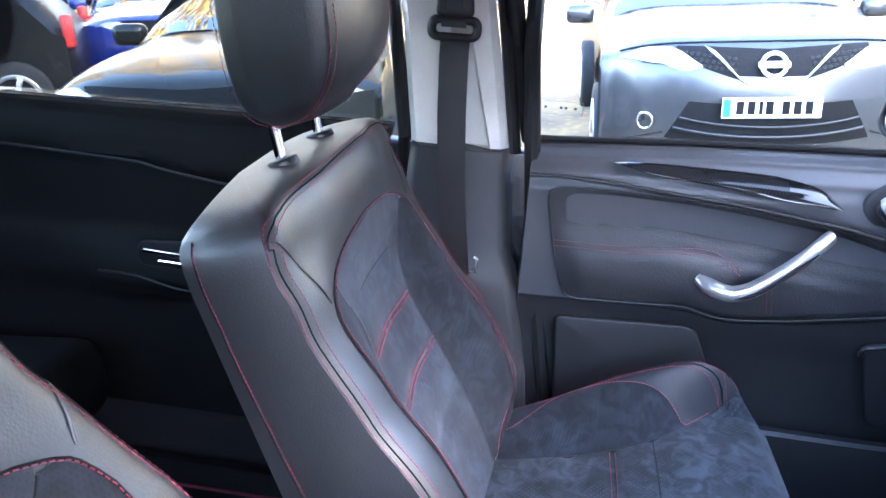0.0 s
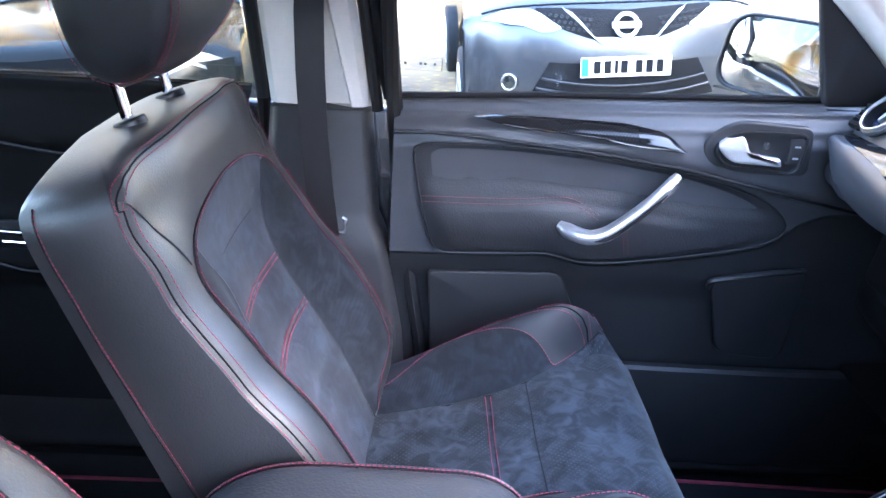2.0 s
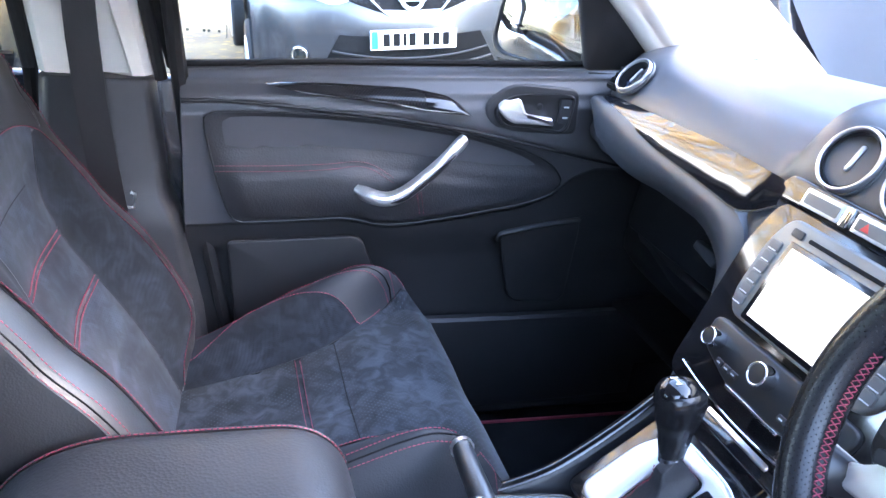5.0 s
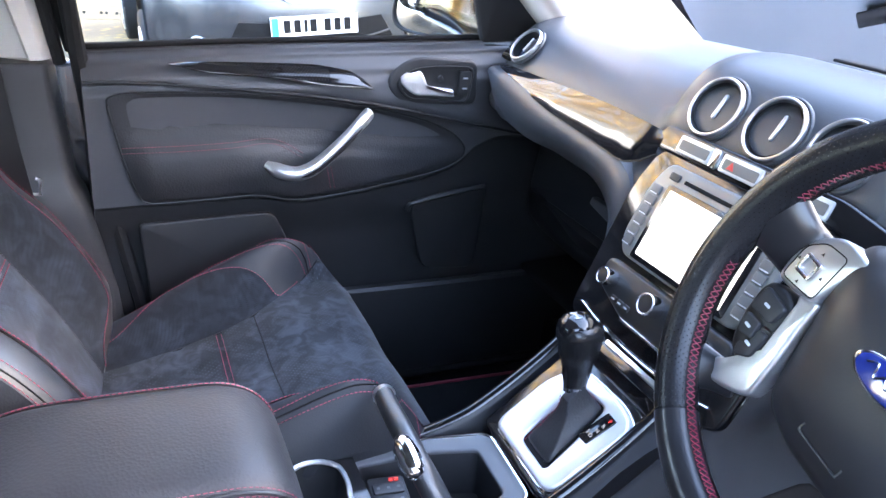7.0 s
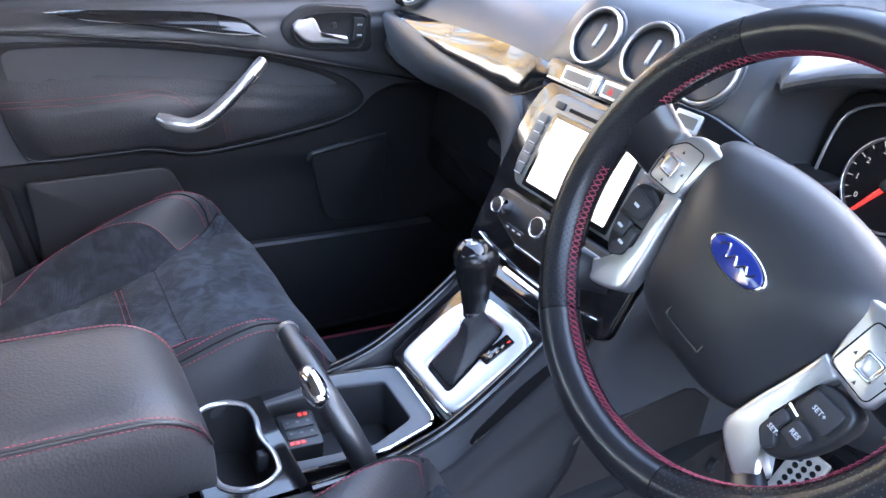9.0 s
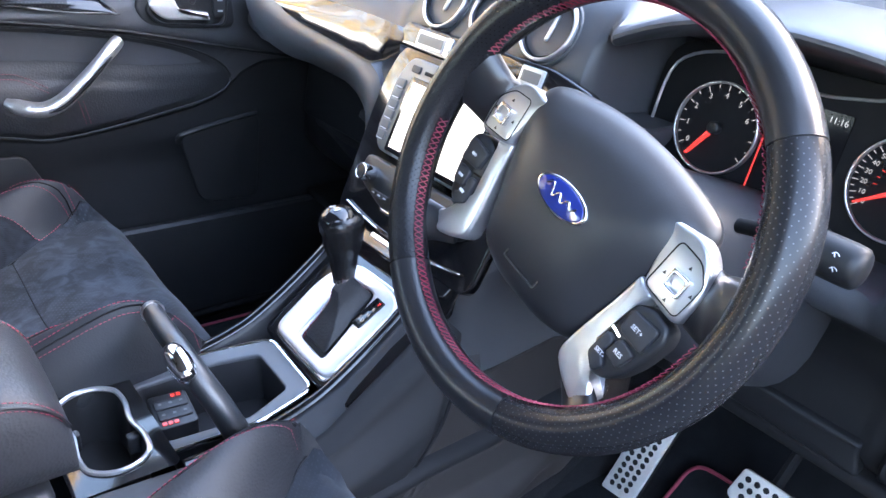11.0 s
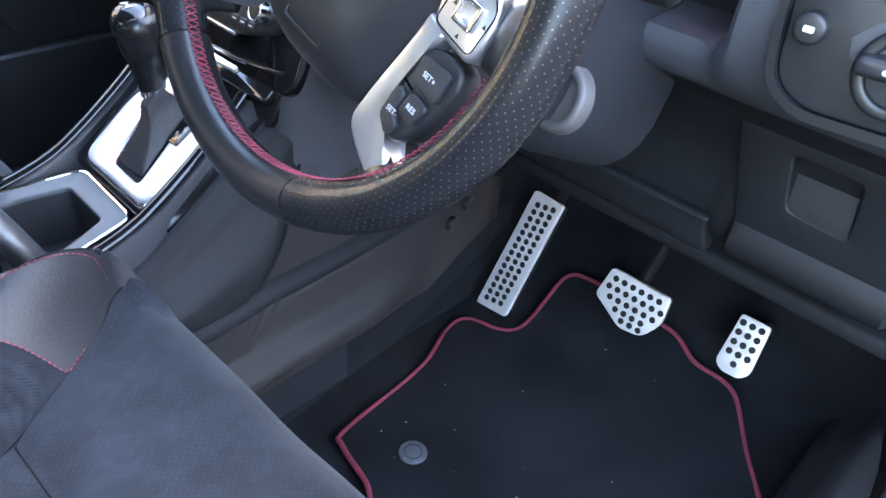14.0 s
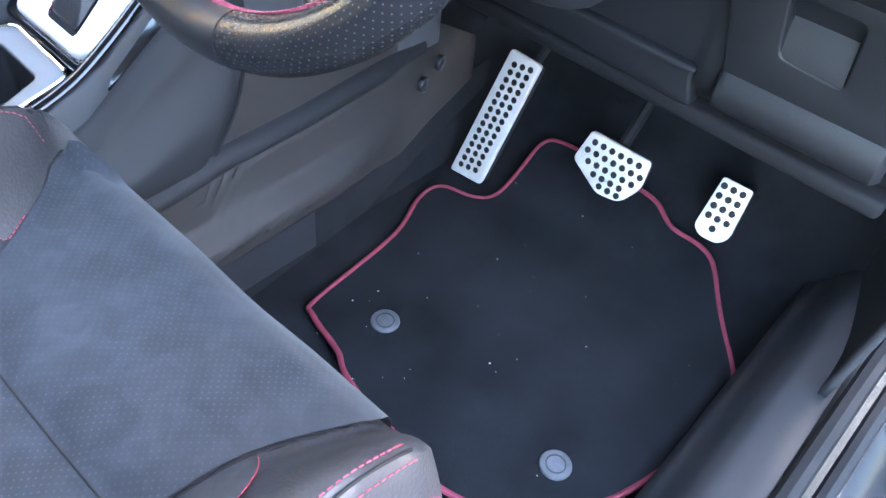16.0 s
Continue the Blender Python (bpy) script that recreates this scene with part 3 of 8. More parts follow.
    for s0 in (0.226, 0.234, 0.306, 0.314):
        seam("stitching", [front(q * ins_half(s0) * 0.97, s0, 0.003) for q in span(-1, 1, 15)], shell_ob, out=fw, r=0.0006)
    tube_ob("seam_line", [front(q * ins_half(0.388), 0.388, 0.0) for q in span(-1, 1, 19)], 0.0013, VOID, shell_ob)
    # perforated cloth on the inner face of each bolster
    for sgn in (-1, 1):
        rows = []
        crease = []
        for s0 in [k for k in sr if arch(k) - ins_half(k) > 0.002]:
            a, b = ins_half(s0) + 0.002, arch(s0) - 0.001
            crease.append(front(sgn * a, s0, 0.0005))
            rows.append([front(sgn * (a + (b - a) * k), s0, 0.0022) for k in span(0, 1, 9)])
        v, f = loft(rows, False, False)
        put("bolster_panel", mesh_of("bolster_panel", v, f), MESH_CLOTH, shell_ob, "dark suede bolster face")
        tube_ob("seam_line", crease, 0.0014, VOID, shell_ob)
    # double seam up each front edge and over the top, with a groove between its rows
    def rim_line(sgn, inset):
        line = [front(sgn * (half(s) - inset), s, 0.0014) for s in span(0.0, 0.515, 60)]
        turn = catmull([(half(0.515), 0.515, 0), (half(0.535), 0.535, 0), (0.230, 0.5505, 0), (0.205, 0.5585, 0), (0.15, 0.5635, 0), (0.07, 0.566, 0), (0.0, 0.567, 0)], 8)
        line += [front(sgn * max(0.0, min(p.x - inset * (0.5 if p.x > 0.2 else 0), half(p.y) - 0.5 * inset)), p.y - inset * ease([(0.515, 0), (0.55, 1)], p.y), 0.0014) for p in turn[1:]]
        return line
    for sgn in (-1, 1):
        seam("stitching", rim_line(sgn, 0.0120), shell_ob, out=fw)
        seam("stitching", rim_line(sgn, 0.0015), shell_ob, out=tuple(fw + Vector((0, sgn, 0))))
        tube_ob("seam_line", [p - fw * 0.0010 for p in rim_line(sgn, 0.0065)], 0.0010, VOID, shell_ob)
        # single seam at the rear edge of the flank
        seam("stitching", [side(sgn, s, 0.80, 0.0010) for s in span(0.0, 0.548, 60)], shell_ob, out=(0, sgn, 0))
        tube_ob("seam_line", [side(sgn, s, 0.825, 0.0) for s in span(0.0, 0.548, 50)], 0.0010, VOID, shell_ob)
        # short piped seam over the shoulder of the bolster
        line = [front(sgn * min(p.x, half(p.y) - 0.004), p.y, 0.0004) for p in catmull([(0.241, 0.526, 0), (0.232, 0.512, 0), (0.217, 0.482, 0), (0.206, 0.458, 0), (0.194, 0.428, 0)], 5)]
        tube_ob("piping", line, 0.0013, LEATHER, shell_ob)
    # head restraint
    hr = []
    HS, HN = 0.60, -0.008
    def hr_half(t):
        return curve([(0, 0.080), (0.06, 0.112), (0.2, 0.134), (0.5, 0.143), (0.8, 0.138), (0.94, 0.115), (1, 0.07)], t)
    def hr_place(t, w, side):
        s = HS + 0.215 * t
        h = hr_half(t)
        q = w / h
        thick = 0.146 * max(0.22, 1 - abs(2 * t - 1) ** 3.0) ** 0.5 * (1 - 0.10 * q ** 4)
        lean = 0.03 + 0.02 * t - 0.03 * (1 - t) ** 3
        c = 0.016 * q * q
        n = HN + lean + (thick * 0.55 - 0.008 * q * q if side > 0 else -thick * 0.5 + c)
        return loc(w, s, n)
    tt = [0.5 - 0.5 * math.cos(a) for a in span(0, math.pi, 17)]
    for t in tt:
        h = hr_half(t)
        ring_pts = [hr_place(t, math.sin(a) * h, 1) for a in span(-1.57, 1.57, 15)] + [hr_place(t, math.sin(a) * h, -1) for a in span(1.45, -1.45, 13)]
        hr.append(ring_pts)
    v, f = loft(hr, True, True)
    rest = put("headrest", mesh_of("headrest", v, f), LEATHER, seat, "rounded black leather headrest", sub=1)
    for sgn in (-1, 1):
        for q in (0.88, 0.965):
            seam("stitching", [hr_place(t, sgn * hr_half(t) * q, 1) + fw * 0.001 + Vector((0, sgn * 0.0012, 0)) for t in tt[1:]], rest, out=fw)
        foot = [hr_place(0.045, sgn * hr_half(0.045) * 0.96, 1), hr_place(0.045, sgn * hr_half(0.045) * 0.96, -1)]
        seam("stitching", [foot[0].lerp(foot[1], k) + Vector((0, sgn * 0.006 * math.sin(k * math.pi), 0)) - up * 0.004 * math.sin(k * math.pi) for k in span(0, 1, 14)], rest, out=(0, sgn, -0.5))
        seam("stitching", [hr_place(t, sgn * hr_half(t) * 0.97, -1) - fw * 0.003 + Vector((0, sgn * 0.001, 0)) for t in tt[1:]], rest, out=(0, sgn, 0))
    seam("stitching", [hr_place(0.07, w, -1) - fw * 0.002 for w in span(-0.085, 0.085, 24)], rest, out=(-1, 0, -0.4))
    for sgn in (-1, 1):
        w = sgn * 0.070
        tube_ob("post", [loc(w, 0.510, -0.038), loc(w, 0.57, -0.038), loc(w, 0.64, -0.028)], 0.0068, CHROME, rest, "chrome post", segs=12)
        m = frame_of(loc(w, top(0.574), -0.038), (0, 1, 0), tuple(-fw))
        put("guide_collar", mesh_of("guide_collar", *disc(0.0185, 0.022, Matrix.Translation(-up * 0.010) @ m, 28, 0.004)), PLASTIC_SMOOTH, shell_ob, "round black guide collar")
    # cushion
    CH = 0.258

    def cin_half(x, sg=1):
        x -= (2.6 if sg < 0 else 0.7) * flare
        return curve([(-0.02, 0.108), (0.12, 0.113), (0.20, 0.126), (0.26, 0.150), (0.31, 0.184), (0.345, 0.214), (0.375, 0.238), (0.42, 0.247)], x)

    def cush(w, x, lift=0.0):
        q = abs(w)
        base = curve([(-0.08, 0.585), (0.02, 0.600), (0.20, 0.640), (0.32, 0.664), (0.40, 0.660), (0.430, 0.638), (0.445, 0.590)], x)
        ridge = curve([(-0.06, 0.015), (0.05, 0.045), (0.20, 0.082), (0.30, 0.090), (0.35, 0.078), (0.385, 0.042), (0.405, 0.010), (0.42, 0.0)], x - 0.6 * flare)
        foot = min(cin_half(x, w), CH - 0.024)
        a1 = min(CH - 0.012, max(foot + 0.012, curve([(0.0, 0.196), (0.15, 0.204), (0.25, 0.214), (0.33, 0.224), (0.40, 0.232)], x) + (0.010 * ease([(0.1, 0), (0.3, 1)], x) if w > 0 and not flare else 0.0)))
        b = ease([(foot - 0.004, 0.0), (a1, 1.0), (a1 + 0.02, 0.97)], q)
        edge = curve([(a1 + 0.004, 0.0), (a1 + 0.4 * (CH - a1), 0.18), (a1 + 0.75 * (CH - a1), 0.5), (CH, 1.0)], q)
        z = base + ridge * b - edge * 0.085 + 0.006 * ease([(0, 0), (0.1, 1)], q)
        fx = 1 - 0.20 * max(0.0, (x - 0.375) / 0.07) ** 2.5
        return Vector((x + CX, YC + w * fx, z + lift + CZ))
    xs = span(-0.08, 0.36, 34) + [0.37, 0.38, 0.388, 0.396, 0.404, 0.412, 0.42, 0.428, 0.436, 0.442, 0.445]
    ws = [CH * math.sin(a * math.pi / 2) for a in span(-1, 1, 61)]
    rows = []
    for x in xs:
        top = [cush(w, x) for w in ws]
        k = 0.0 if x < 0.40 else (x - 0.40) / 0.045
        low = 0.475 + 0.10 * k * 0.4
        bottom = [Vector((x + CX - 0.02 * (1 - k), YC + w * 0.95, low + CZ)) for w in reversed(ws[::6])]
        rows.append(top + bottom)
    v, f = loft(rows, True, True)
    cu = put("cushion", mesh_of("cushion", v, f), LEATHER_SOFT if flare else LEATHER_CUSHION, seat, "black leather seat cushion with raised bolsters")

    def quilt(x):
        d = min(abs(x - a) for a in (0.12, 0.185, 0.247))
        return 0.0025 - 0.005 * math.exp(-(d / 0.010) ** 2)
    rows = []
    xi = span(-0.02, 0.38, 40) + [0.386, 0.392, 0.40, 0.408, 0.416, 0.424, 0.432, 0.438, 0.4435]
    for x in xi:
        rows.append([cush(q * cin_half(x, q), x, 0.003 + quilt(x)) + Vector((0.003 if x > 0.43 else 0, 0, 0)) for q in span(-1, 1, 29)])
    v, f = loft(rows, False, False)
    put("cushion_insert", mesh_of("cushion_insert", v, f), cloth, cu, "charcoal suede cushion middle with darker patches")
    for x0 in (0.181, 0.189):
        seam("stitching", [cush(q * cin_half(x0), x0, 0.003) for q in span(-0.98, 0.98, 20)], cu)
    for x0 in (0.12, 0.247):
        tube_ob("seam_line", [cush(q * cin_half(x0, q), x0, 0.0002) for q in span(-1, 1, 24)], 0.0011, VOID, cu)
    for sgn in (-1, 1):
        # cloth panel on the bolster with a rounded head, and its stitching
        rows, rim = [], []
        for x in [0.336 * math.sin(a) for a in span(0.0, 1.57, 40)]:
            t = x / 0.336
            a = cin_half(x, sgn) + 0.003
            outer = 0.100 + 0.102 * max(0.0, 1 - max(0.0, (t - 0.45) / 0.58) ** 2.6) ** 0.5 * ease([(0.0, 0.55), (0.35, 1.0)], t)
            wide = max(0.0, outer - a)
            rows.append([cush(sgn * (a + wide * k), x, 0.002) for k in span(0, 1, 9)])
            rim.append(cush(sgn * (a + wide), x, 0.0028))
        v, f = loft(rows, False, False)
        put("bolster_panel", mesh_of("bolster_panel", v, f), MESH_CLOTH, cu, "dark suede bolster face")
        seam("stitching", rim, cu)
        seam("stitching", [cush(sgn * (0.214 + 0.05 * max(0, x - 0.15)), x, 0.0016) for x in span(0.0, 0.385, 50)], cu)
        seam("stitching", [cush(sgn * (0.225 + 0.05 * max(0, x - 0.15)), x, 0.0012) for x in span(0.0, 0.385, 50)], cu)
        tube_ob("seam_line", [cush(sgn * (cin_half(x, sgn) + 0.0015), x, 0.0008) for x in span(0.0, 0.40, 40)], 0.0013, VOID, cu)
        seam("stitching", [cush(sgn * 0.2515 * (1 - 0.02 * k), lerp([(0, 0.40), (1, 0.36)], k), 0.0012) for k in span(0, 1, 8)], cu)
        tube_ob("piping", [cush(sgn * (0.2195 + 0.05 * max(0, x - 0.15)), x, 0.0002) for x in span(0.0, 0.385, 40)], 0.0013, VOID, cu)
    seam("stitching", [cush(w, 0.440, 0.002) + Vector((0.004, 0, 0)) for w in span(-0.23, 0.23, 60)], cu, out=(1, 0, 0.5))
    # base: side valances and runners
    for sgn in (-1, 1):
        bm = rbox(0.46, 0.03, 0.13, 0.012, 3, Matrix.Translation((0.17 + CX, YC + sgn * 0.232, 0.455)))
        part("side_valance", bm, PLASTIC, seat, "black plastic side valance")
        bm = rbox(0.55, 0.04, 0.05, 0.004, 2, Matrix.Translation((0.12 + CX, YC + sgn * 0.19, 0.345)))
        part("runner", bm, VOID, seat, "black steel runner")
        bm = rbox(0.30, 0.02, 0.10, 0.004, 2, Matrix.Translation((0.12 + CX, YC + sgn * 0.19, 0.41)))
        part("runner_bracket", bm, VOID, seat)
    tube_ob("hinge_bolt", [(-0.005, YC + 0.248, 0.60), (-0.005, YC + 0.262, 0.60)], 0.008, CHROME, seat, segs=10)
    return seat


CUSHION_CLOTH = dotted("suede_seat_cloth", (0.016, 0.0195, 0.0255), (0.022, 0.026, 0.033), 0.0060, 0.24, 0.95, sheen=0.10, vary=0.65, nap=0.45)
DRIVER_CLOTH = dotted("fine_dotted_seat_cloth", (0.0145, 0.0178, 0.0238), (0.021, 0.025, 0.032), 0.0052, 0.22, 0.95, sheen=0.08, vary=0.25, nap=0.14)
build_seat("black leather front passenger seat with suede middle and red stitching", 0.37, 0.0, 0.0, -0.025, 0.60, radians(21), CUSHION_CLOTH,
           [(0.34, 0.252), (0.48, 0.251), (0.52, 0.248), (0.545, 0.238), (0.560, 0.222), (0.572, 0.195), (0.580, 0.160), (0.587, 0.105)])
build_seat("black leather driver seat beside the console, red stitching", -0.37, 0.014, -0.01, -0.055, 0.675, radians(24), DRIVER_CLOTH,
           [(0.34, 0.250), (0.40, 0.238), (0.46, 0.216), (0.52, 0.196), (0.56, 0.165), (0.587, 0.105)], 0.045)

# ---- passenger side: front door, pillar, belt, rear door ----
def belt_z(x):
    return lerp([(-1.2, 1.045), (-0.25, 1.055), (0.02, 1.055), (0.26, 1.070), (0.75, 1.090), (1.0, 1.10)], x)


def card_y(x, z):
    """Inner face of the front door card."""
    d = belt_z(x) - z
    y = ease([(0.0, 0.800), (0.006, 0.765), (0.020, 0.745), (0.050, 0.726), (0.075, 0.716)], d)
    cre = curve([(0.0, 1.006), (0.078, 1.008), (0.153, 1.005), (0.258, 0.999), (0.358, 0.991), (0.462, 0.978), (0.515, 0.971), (0.626, 0.949), (0.743, 0.925), (1.1, 0.86)], x)
    y += ease([(-0.006, 0.010), (0.004, 0.0)], z - cre)
    y += ease([(0.70, 0.012), (0.775, 0.0)], z) - 0.004 * ease([(0.0, 1.0), (0.03, 0.0)], abs(z - cre - 0.012))
    return y


def front_door():
    door = thing("door_1", (0.5, 0.76, 0.34), "black front passenger door with padded armrest and silver grab handle", "car door", kind="structure")

    def fn(x, k):
        z = belt_z(x) - k
        return (x, card_y(x, z), z)
    ks = [0.0, 0.002, 0.004, 0.007, 0.011, 0.016, 0.022, 0.03, 0.04, 0.05, 0.06] + [0.07 + 0.0125 * i for i in range(54)]
    def split(x):
        return curve([(0.0, 0.786), (0.09, 0.789), (0.28, 0.795), (0.375, 0.780), (0.45, 0.787), (0.55, 0.803), (0.65, 0.823), (0.70, 0.845), (0.74, 0.880), (0.80, 0.900), (1.1, 0.895)], x)
    xs = [0.012, 0.016, 0.022] + span(0.03, 1.10, 66)
    v, f = surface(lambda x, k: fn(x, 0.0 + (belt_z(x) - split(x)) * (k ** 1.5)), xs, span(0, 1, 64))
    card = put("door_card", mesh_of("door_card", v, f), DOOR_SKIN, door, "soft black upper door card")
    # lower moulding, its colour darkened for the shade low on the door
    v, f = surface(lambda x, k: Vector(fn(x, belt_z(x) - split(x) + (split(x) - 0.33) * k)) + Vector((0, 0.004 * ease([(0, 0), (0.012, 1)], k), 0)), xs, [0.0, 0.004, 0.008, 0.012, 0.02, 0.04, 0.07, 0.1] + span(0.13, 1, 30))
    put("lower_card", mesh_of("lower_card", v, f), LOWER_DOOR_SHADED, door, "hard black lower door moulding, darkened for shade")
    # turned rear edge of the card
    v, f = surface(lambda k, a: (0.012 - 0.004 * math.sin(a * 1.57), card_y(0.012, belt_z(0.0) - k) + 0.05 * a, belt_z(0.0) - k), ks, span(0, 1, 4))
    put("card_edge", mesh_of("card_edge", v, f), DOOR_SKIN, card)
    # groove along the crease
    cre = catmull([(0.013, 1.006), (0.078, 1.008), (0.153, 1.005), (0.258, 0.999), (0.358, 0.991), (0.462, 0.978), (0.515, 0.971), (0.626, 0.949), (0.743, 0.925), (0.95, 0.886)], 6)
    tube_ob("crease", [(p.x, card_y(p.x, p.y + 0.004) - 0.001, p.y) for p in [Vector((q[0], q[1])) for q in cre]], 0.003, PLASTIC_SMOOTH, card)
    # padded armrest panel
    line = [Vector((p.x, p.y)) for p in catmull([(0.060, 0.900, 0), (0.047, 0.970, 0), (0.056, 0.986, 0), (0.078, 0.991, 0), (0.162, 0.993, 0), (0.259, 0.990, 0), (0.359, 0.982, 0), (0.431, 0.973, 0), (0.516, 0.961, 0), (0.583, 0.946, 0), (0.640, 0.929, 0), (0.684, 0.908, 0), (0.710, 0.884, 0), (0.713, 0.862, 0), (0.692, 0.843, 0), (0.649, 0.827, 0), (0.541, 0.806, 0), (0.433, 0.789, 0), (0.375, 0.785, 0), (0.345, 0.787, 0), (0.315, 0.795, 0), (0.284, 0.799, 0), (0.222, 0.796, 0), (0.121, 0.792, 0), (0.102, 0.794, 0), (0.089, 0.803, 0), (0.076, 0.836, 0)], 4, True)]

    def pad_y(x, z, k):
        # padded ledge below the stitching, shallow hollow above it
        zl = 0.897 + ease([(0.06, 0.0), (0.25, 0.010), (0.36, 0.0), (0.6, -0.02)], x)
        ledge = ease([(-0.105, 0.75), (-0.055, 1.0), (-0.022, 0.92), (0.004, 0.20), (0.030, 0.0)], z - zl) * ease([(0.05, 0.85), (0.30, 1.0), (0.45, 0.55), (0.62, 0.1)], x)
        rim = ease([(0.88, 0.0), (0.97, 0.7), (1.0, 1.0)], k)
        y = 0.7205 - 0.024 * ledge * (1 - 0.85 * rim) + 0.006 * ease([(0.0, 0), (0.03, 1.0)], z - zl) * (1 - rim) + 0.004 * rim
        return (x, min(y, card_y(x, z) - 0.002) if k > 0.9 else y, z)
    v, f = blob_panel(line, pad_y, (1.0, 0.99, 0.97, 0.94, 0.9, 0.85, 0.78, 0.7, 0.6, 0.5, 0.4, 0.3, 0.2, 0.1), (0.36, 0.895))
    pad = put("armrest_panel", mesh_of("armrest_panel", v, f), LEATHER_SOFT, door, "black leather door armrest panel")
    tube_ob("panel_gap", [(p.x, pad_y(p.x, p.y, 1)[1] - 0.0005, p.y) for p in line], 0.0021, PLASTIC_SMOOTH, pad, closed=True)
    for dz in (0.0, 0.008):
        st = catmull([(0.066, 0.898 - dz, 0), (0.156, 0.900 - dz, 0), (0.254, 0.905 - dz, 0), (0.304, 0.909 - dz, 0), (0.336, 0.903 - dz, 0), (0.374, 0.882 - dz, 0)], 10)
        seam("stitching", [(p.x, pad_y(p.x, p.y, 0.5)[1] - 0.001, p.y) for p in st], pad, out=(0, -1, 0))
    for dx in (0.0, 0.008):
        seam("stitching", [(0.420 + dx + 0.010 * k, pad_y(0.42, 0.85 - 0.045 * k, 0.9)[1] - 0.002, 0.852 - 0.045 * k) for k in span(0, 1, 10)], pad, out=(0, -1, 0))
    # grab handle
    path = catmull([(0.303, 0.690, 0.868), (0.322, 0.672, 0.862), (0.350, 0.662, 0.858), (0.376, 0.659, 0.866), (0.400, 0.659, 0.883), (0.436, 0.664, 0.914), (0.470, 0.678, 0.942), (0.498, 0.704, 0.958)], 5)
    n = len(path)
    rad = [ease([(0, 0.008), (0.12, 0.0135), (0.45, 0.0135), (0.8, 0.0115), (0.93, 0.0125), (1, 0.011)], i / (n - 1)) for i in range(n)]
    grab = tube_ob("grab_handle", path, rad, SATIN, door, "silver grab handle with a black inlay", segs=16, flat=0.72, up=(0, -1, 0.25))
    inlay = [p + Vector((0.003, -0.0105, -0.0035)) for p in path[11:31]]
    tube_ob("inlay", inlay, [ease([(0, 0.001), (0.2, 0.0032), (0.8, 0.0032), (1, 0.001)], i / (len(inlay) - 1)) for i in range(len(inlay))], VOID, grab)
    # trim blade
    top = catmull([(0.146, 1.040, 0), (0.207, 1.042, 0), (0.303, 1.042, 0), (0.402, 1.040, 0), (0.455, 1.033, 0), (0.482, 1.022, 0), (0.506, 1.003, 0)], 7)
    low = catmull([(0.146, 1.039, 0), (0.208, 1.028, 0), (0.305, 1.020, 0), (0.405, 1.010, 0), (0.457, 1.005, 0), (0.482, 1.003, 0), (0.506, 1.002, 0)], 7)
    rows = []
    for a, b in zip(top, low):
        rows.append([(a.x + (b.x - a.x) * t, card_y(0.3, a.y + (b.y - a.y) * t) - 0.004 - 0.006 * t - 0.004 * math.sin(t * math.pi) ** 0.6, a.y + (b.y - a.y) * t) for t in span(0, 1, 9)])
    v, f = loft(rows, False, False)
    blade = put("trim_blade", mesh_of("trim_blade", v, f), GLOSS, door, "gloss black trim blade with woven pattern")
    rows = [r[1:8] for r in rows[3:24]]
    v, f = loft([[Vector(p) + Vector((0, -0.0008, 0)) for p in r] for r in rows], False, False)
    put("weave_inlay", mesh_of("weave_inlay", v, f), CARBON, blade)
    # release handle in its bezel
    M = frame_of((0.632, 0.7165, 1.013), (1, 0, 0), (0, 0, 1))
    out = rpoly([(-0.086, -0.002), (-0.054, 0.027), (0.0, 0.033), (0.078, 0.032), (0.070, -0.040), (-0.062, -0.032)], [0.018, 0.02, 0.02, 0.016, 0.018, 0.022], 6)
    inn = [p * 0.90 for p in out]
    rel = put("release_bezel", mesh_of("release_bezel", *plate(out, 0.012, M, 0.004, inn)), PLASTIC_SMOOTH, door, "black release handle bezel")
    put("release_recess", mesh_of("release_recess", *plate(inn, 0.002, M)), VOID, rel)
    lever = rpoly([(-0.078, 0.004), (-0.066, 0.019), (-0.036, 0.024), (-0.028, 0.012), (-0.020, -0.006), (0.034, -0.012), (0.038, -0.026), (-0.050, -0.023)], [0.008, 0.010, 0.008, 0.006, 0.010, 0.003, 0.004, 0.016], 5)
    put("release_lever", mesh_of("release_lever", *plate(lever, 0.016, M, 0.006)), PLATE_SILVER, rel, "chrome release lever")
    put("lock_button", mesh_of("lock_button", *disc(0.006, 0.006, M @ Matrix.Translation((0.008, 0.008, 0)), 16, 0.002)), PLASTIC, rel)
    put("switch", mesh_of("switch", *plate(rpoly([(0.046, -0.022), (0.072, -0.022), (0.072, 0.024), (0.046, 0.024)], 0.004), 0.010, M, 0.002)), PLASTIC, rel, "grey lock switch")
    for z in (0.010, -0.010):
        put("switch_mark", mesh_of("switch_mark", *plate([(0.054, z - 0.0015), (0.064, z - 0.0015), (0.064, z + 0.0015), (0.054, z + 0.0015)], 0.0108, M)), GREY_INK, rel)
    halo = rpoly([(-0.105, 0.005), (-0.055, 0.050), (0.085, 0.043), (0.093, -0.044), (-0.075, -0.045)], [0.045, 0.04, 0.02, 0.02, 0.045])
    put("bezel_surround", mesh_of("bezel_surround", *plate(halo, 0.006, Matrix.Translation((0, 0.002, 0)) @ M, 0.006)), PLASTIC, door)
    # lower rear panel, speaker grille, ledges
    M = frame_of((0, 0.725, 0), (1, 0, 0), (0, 0, 1))
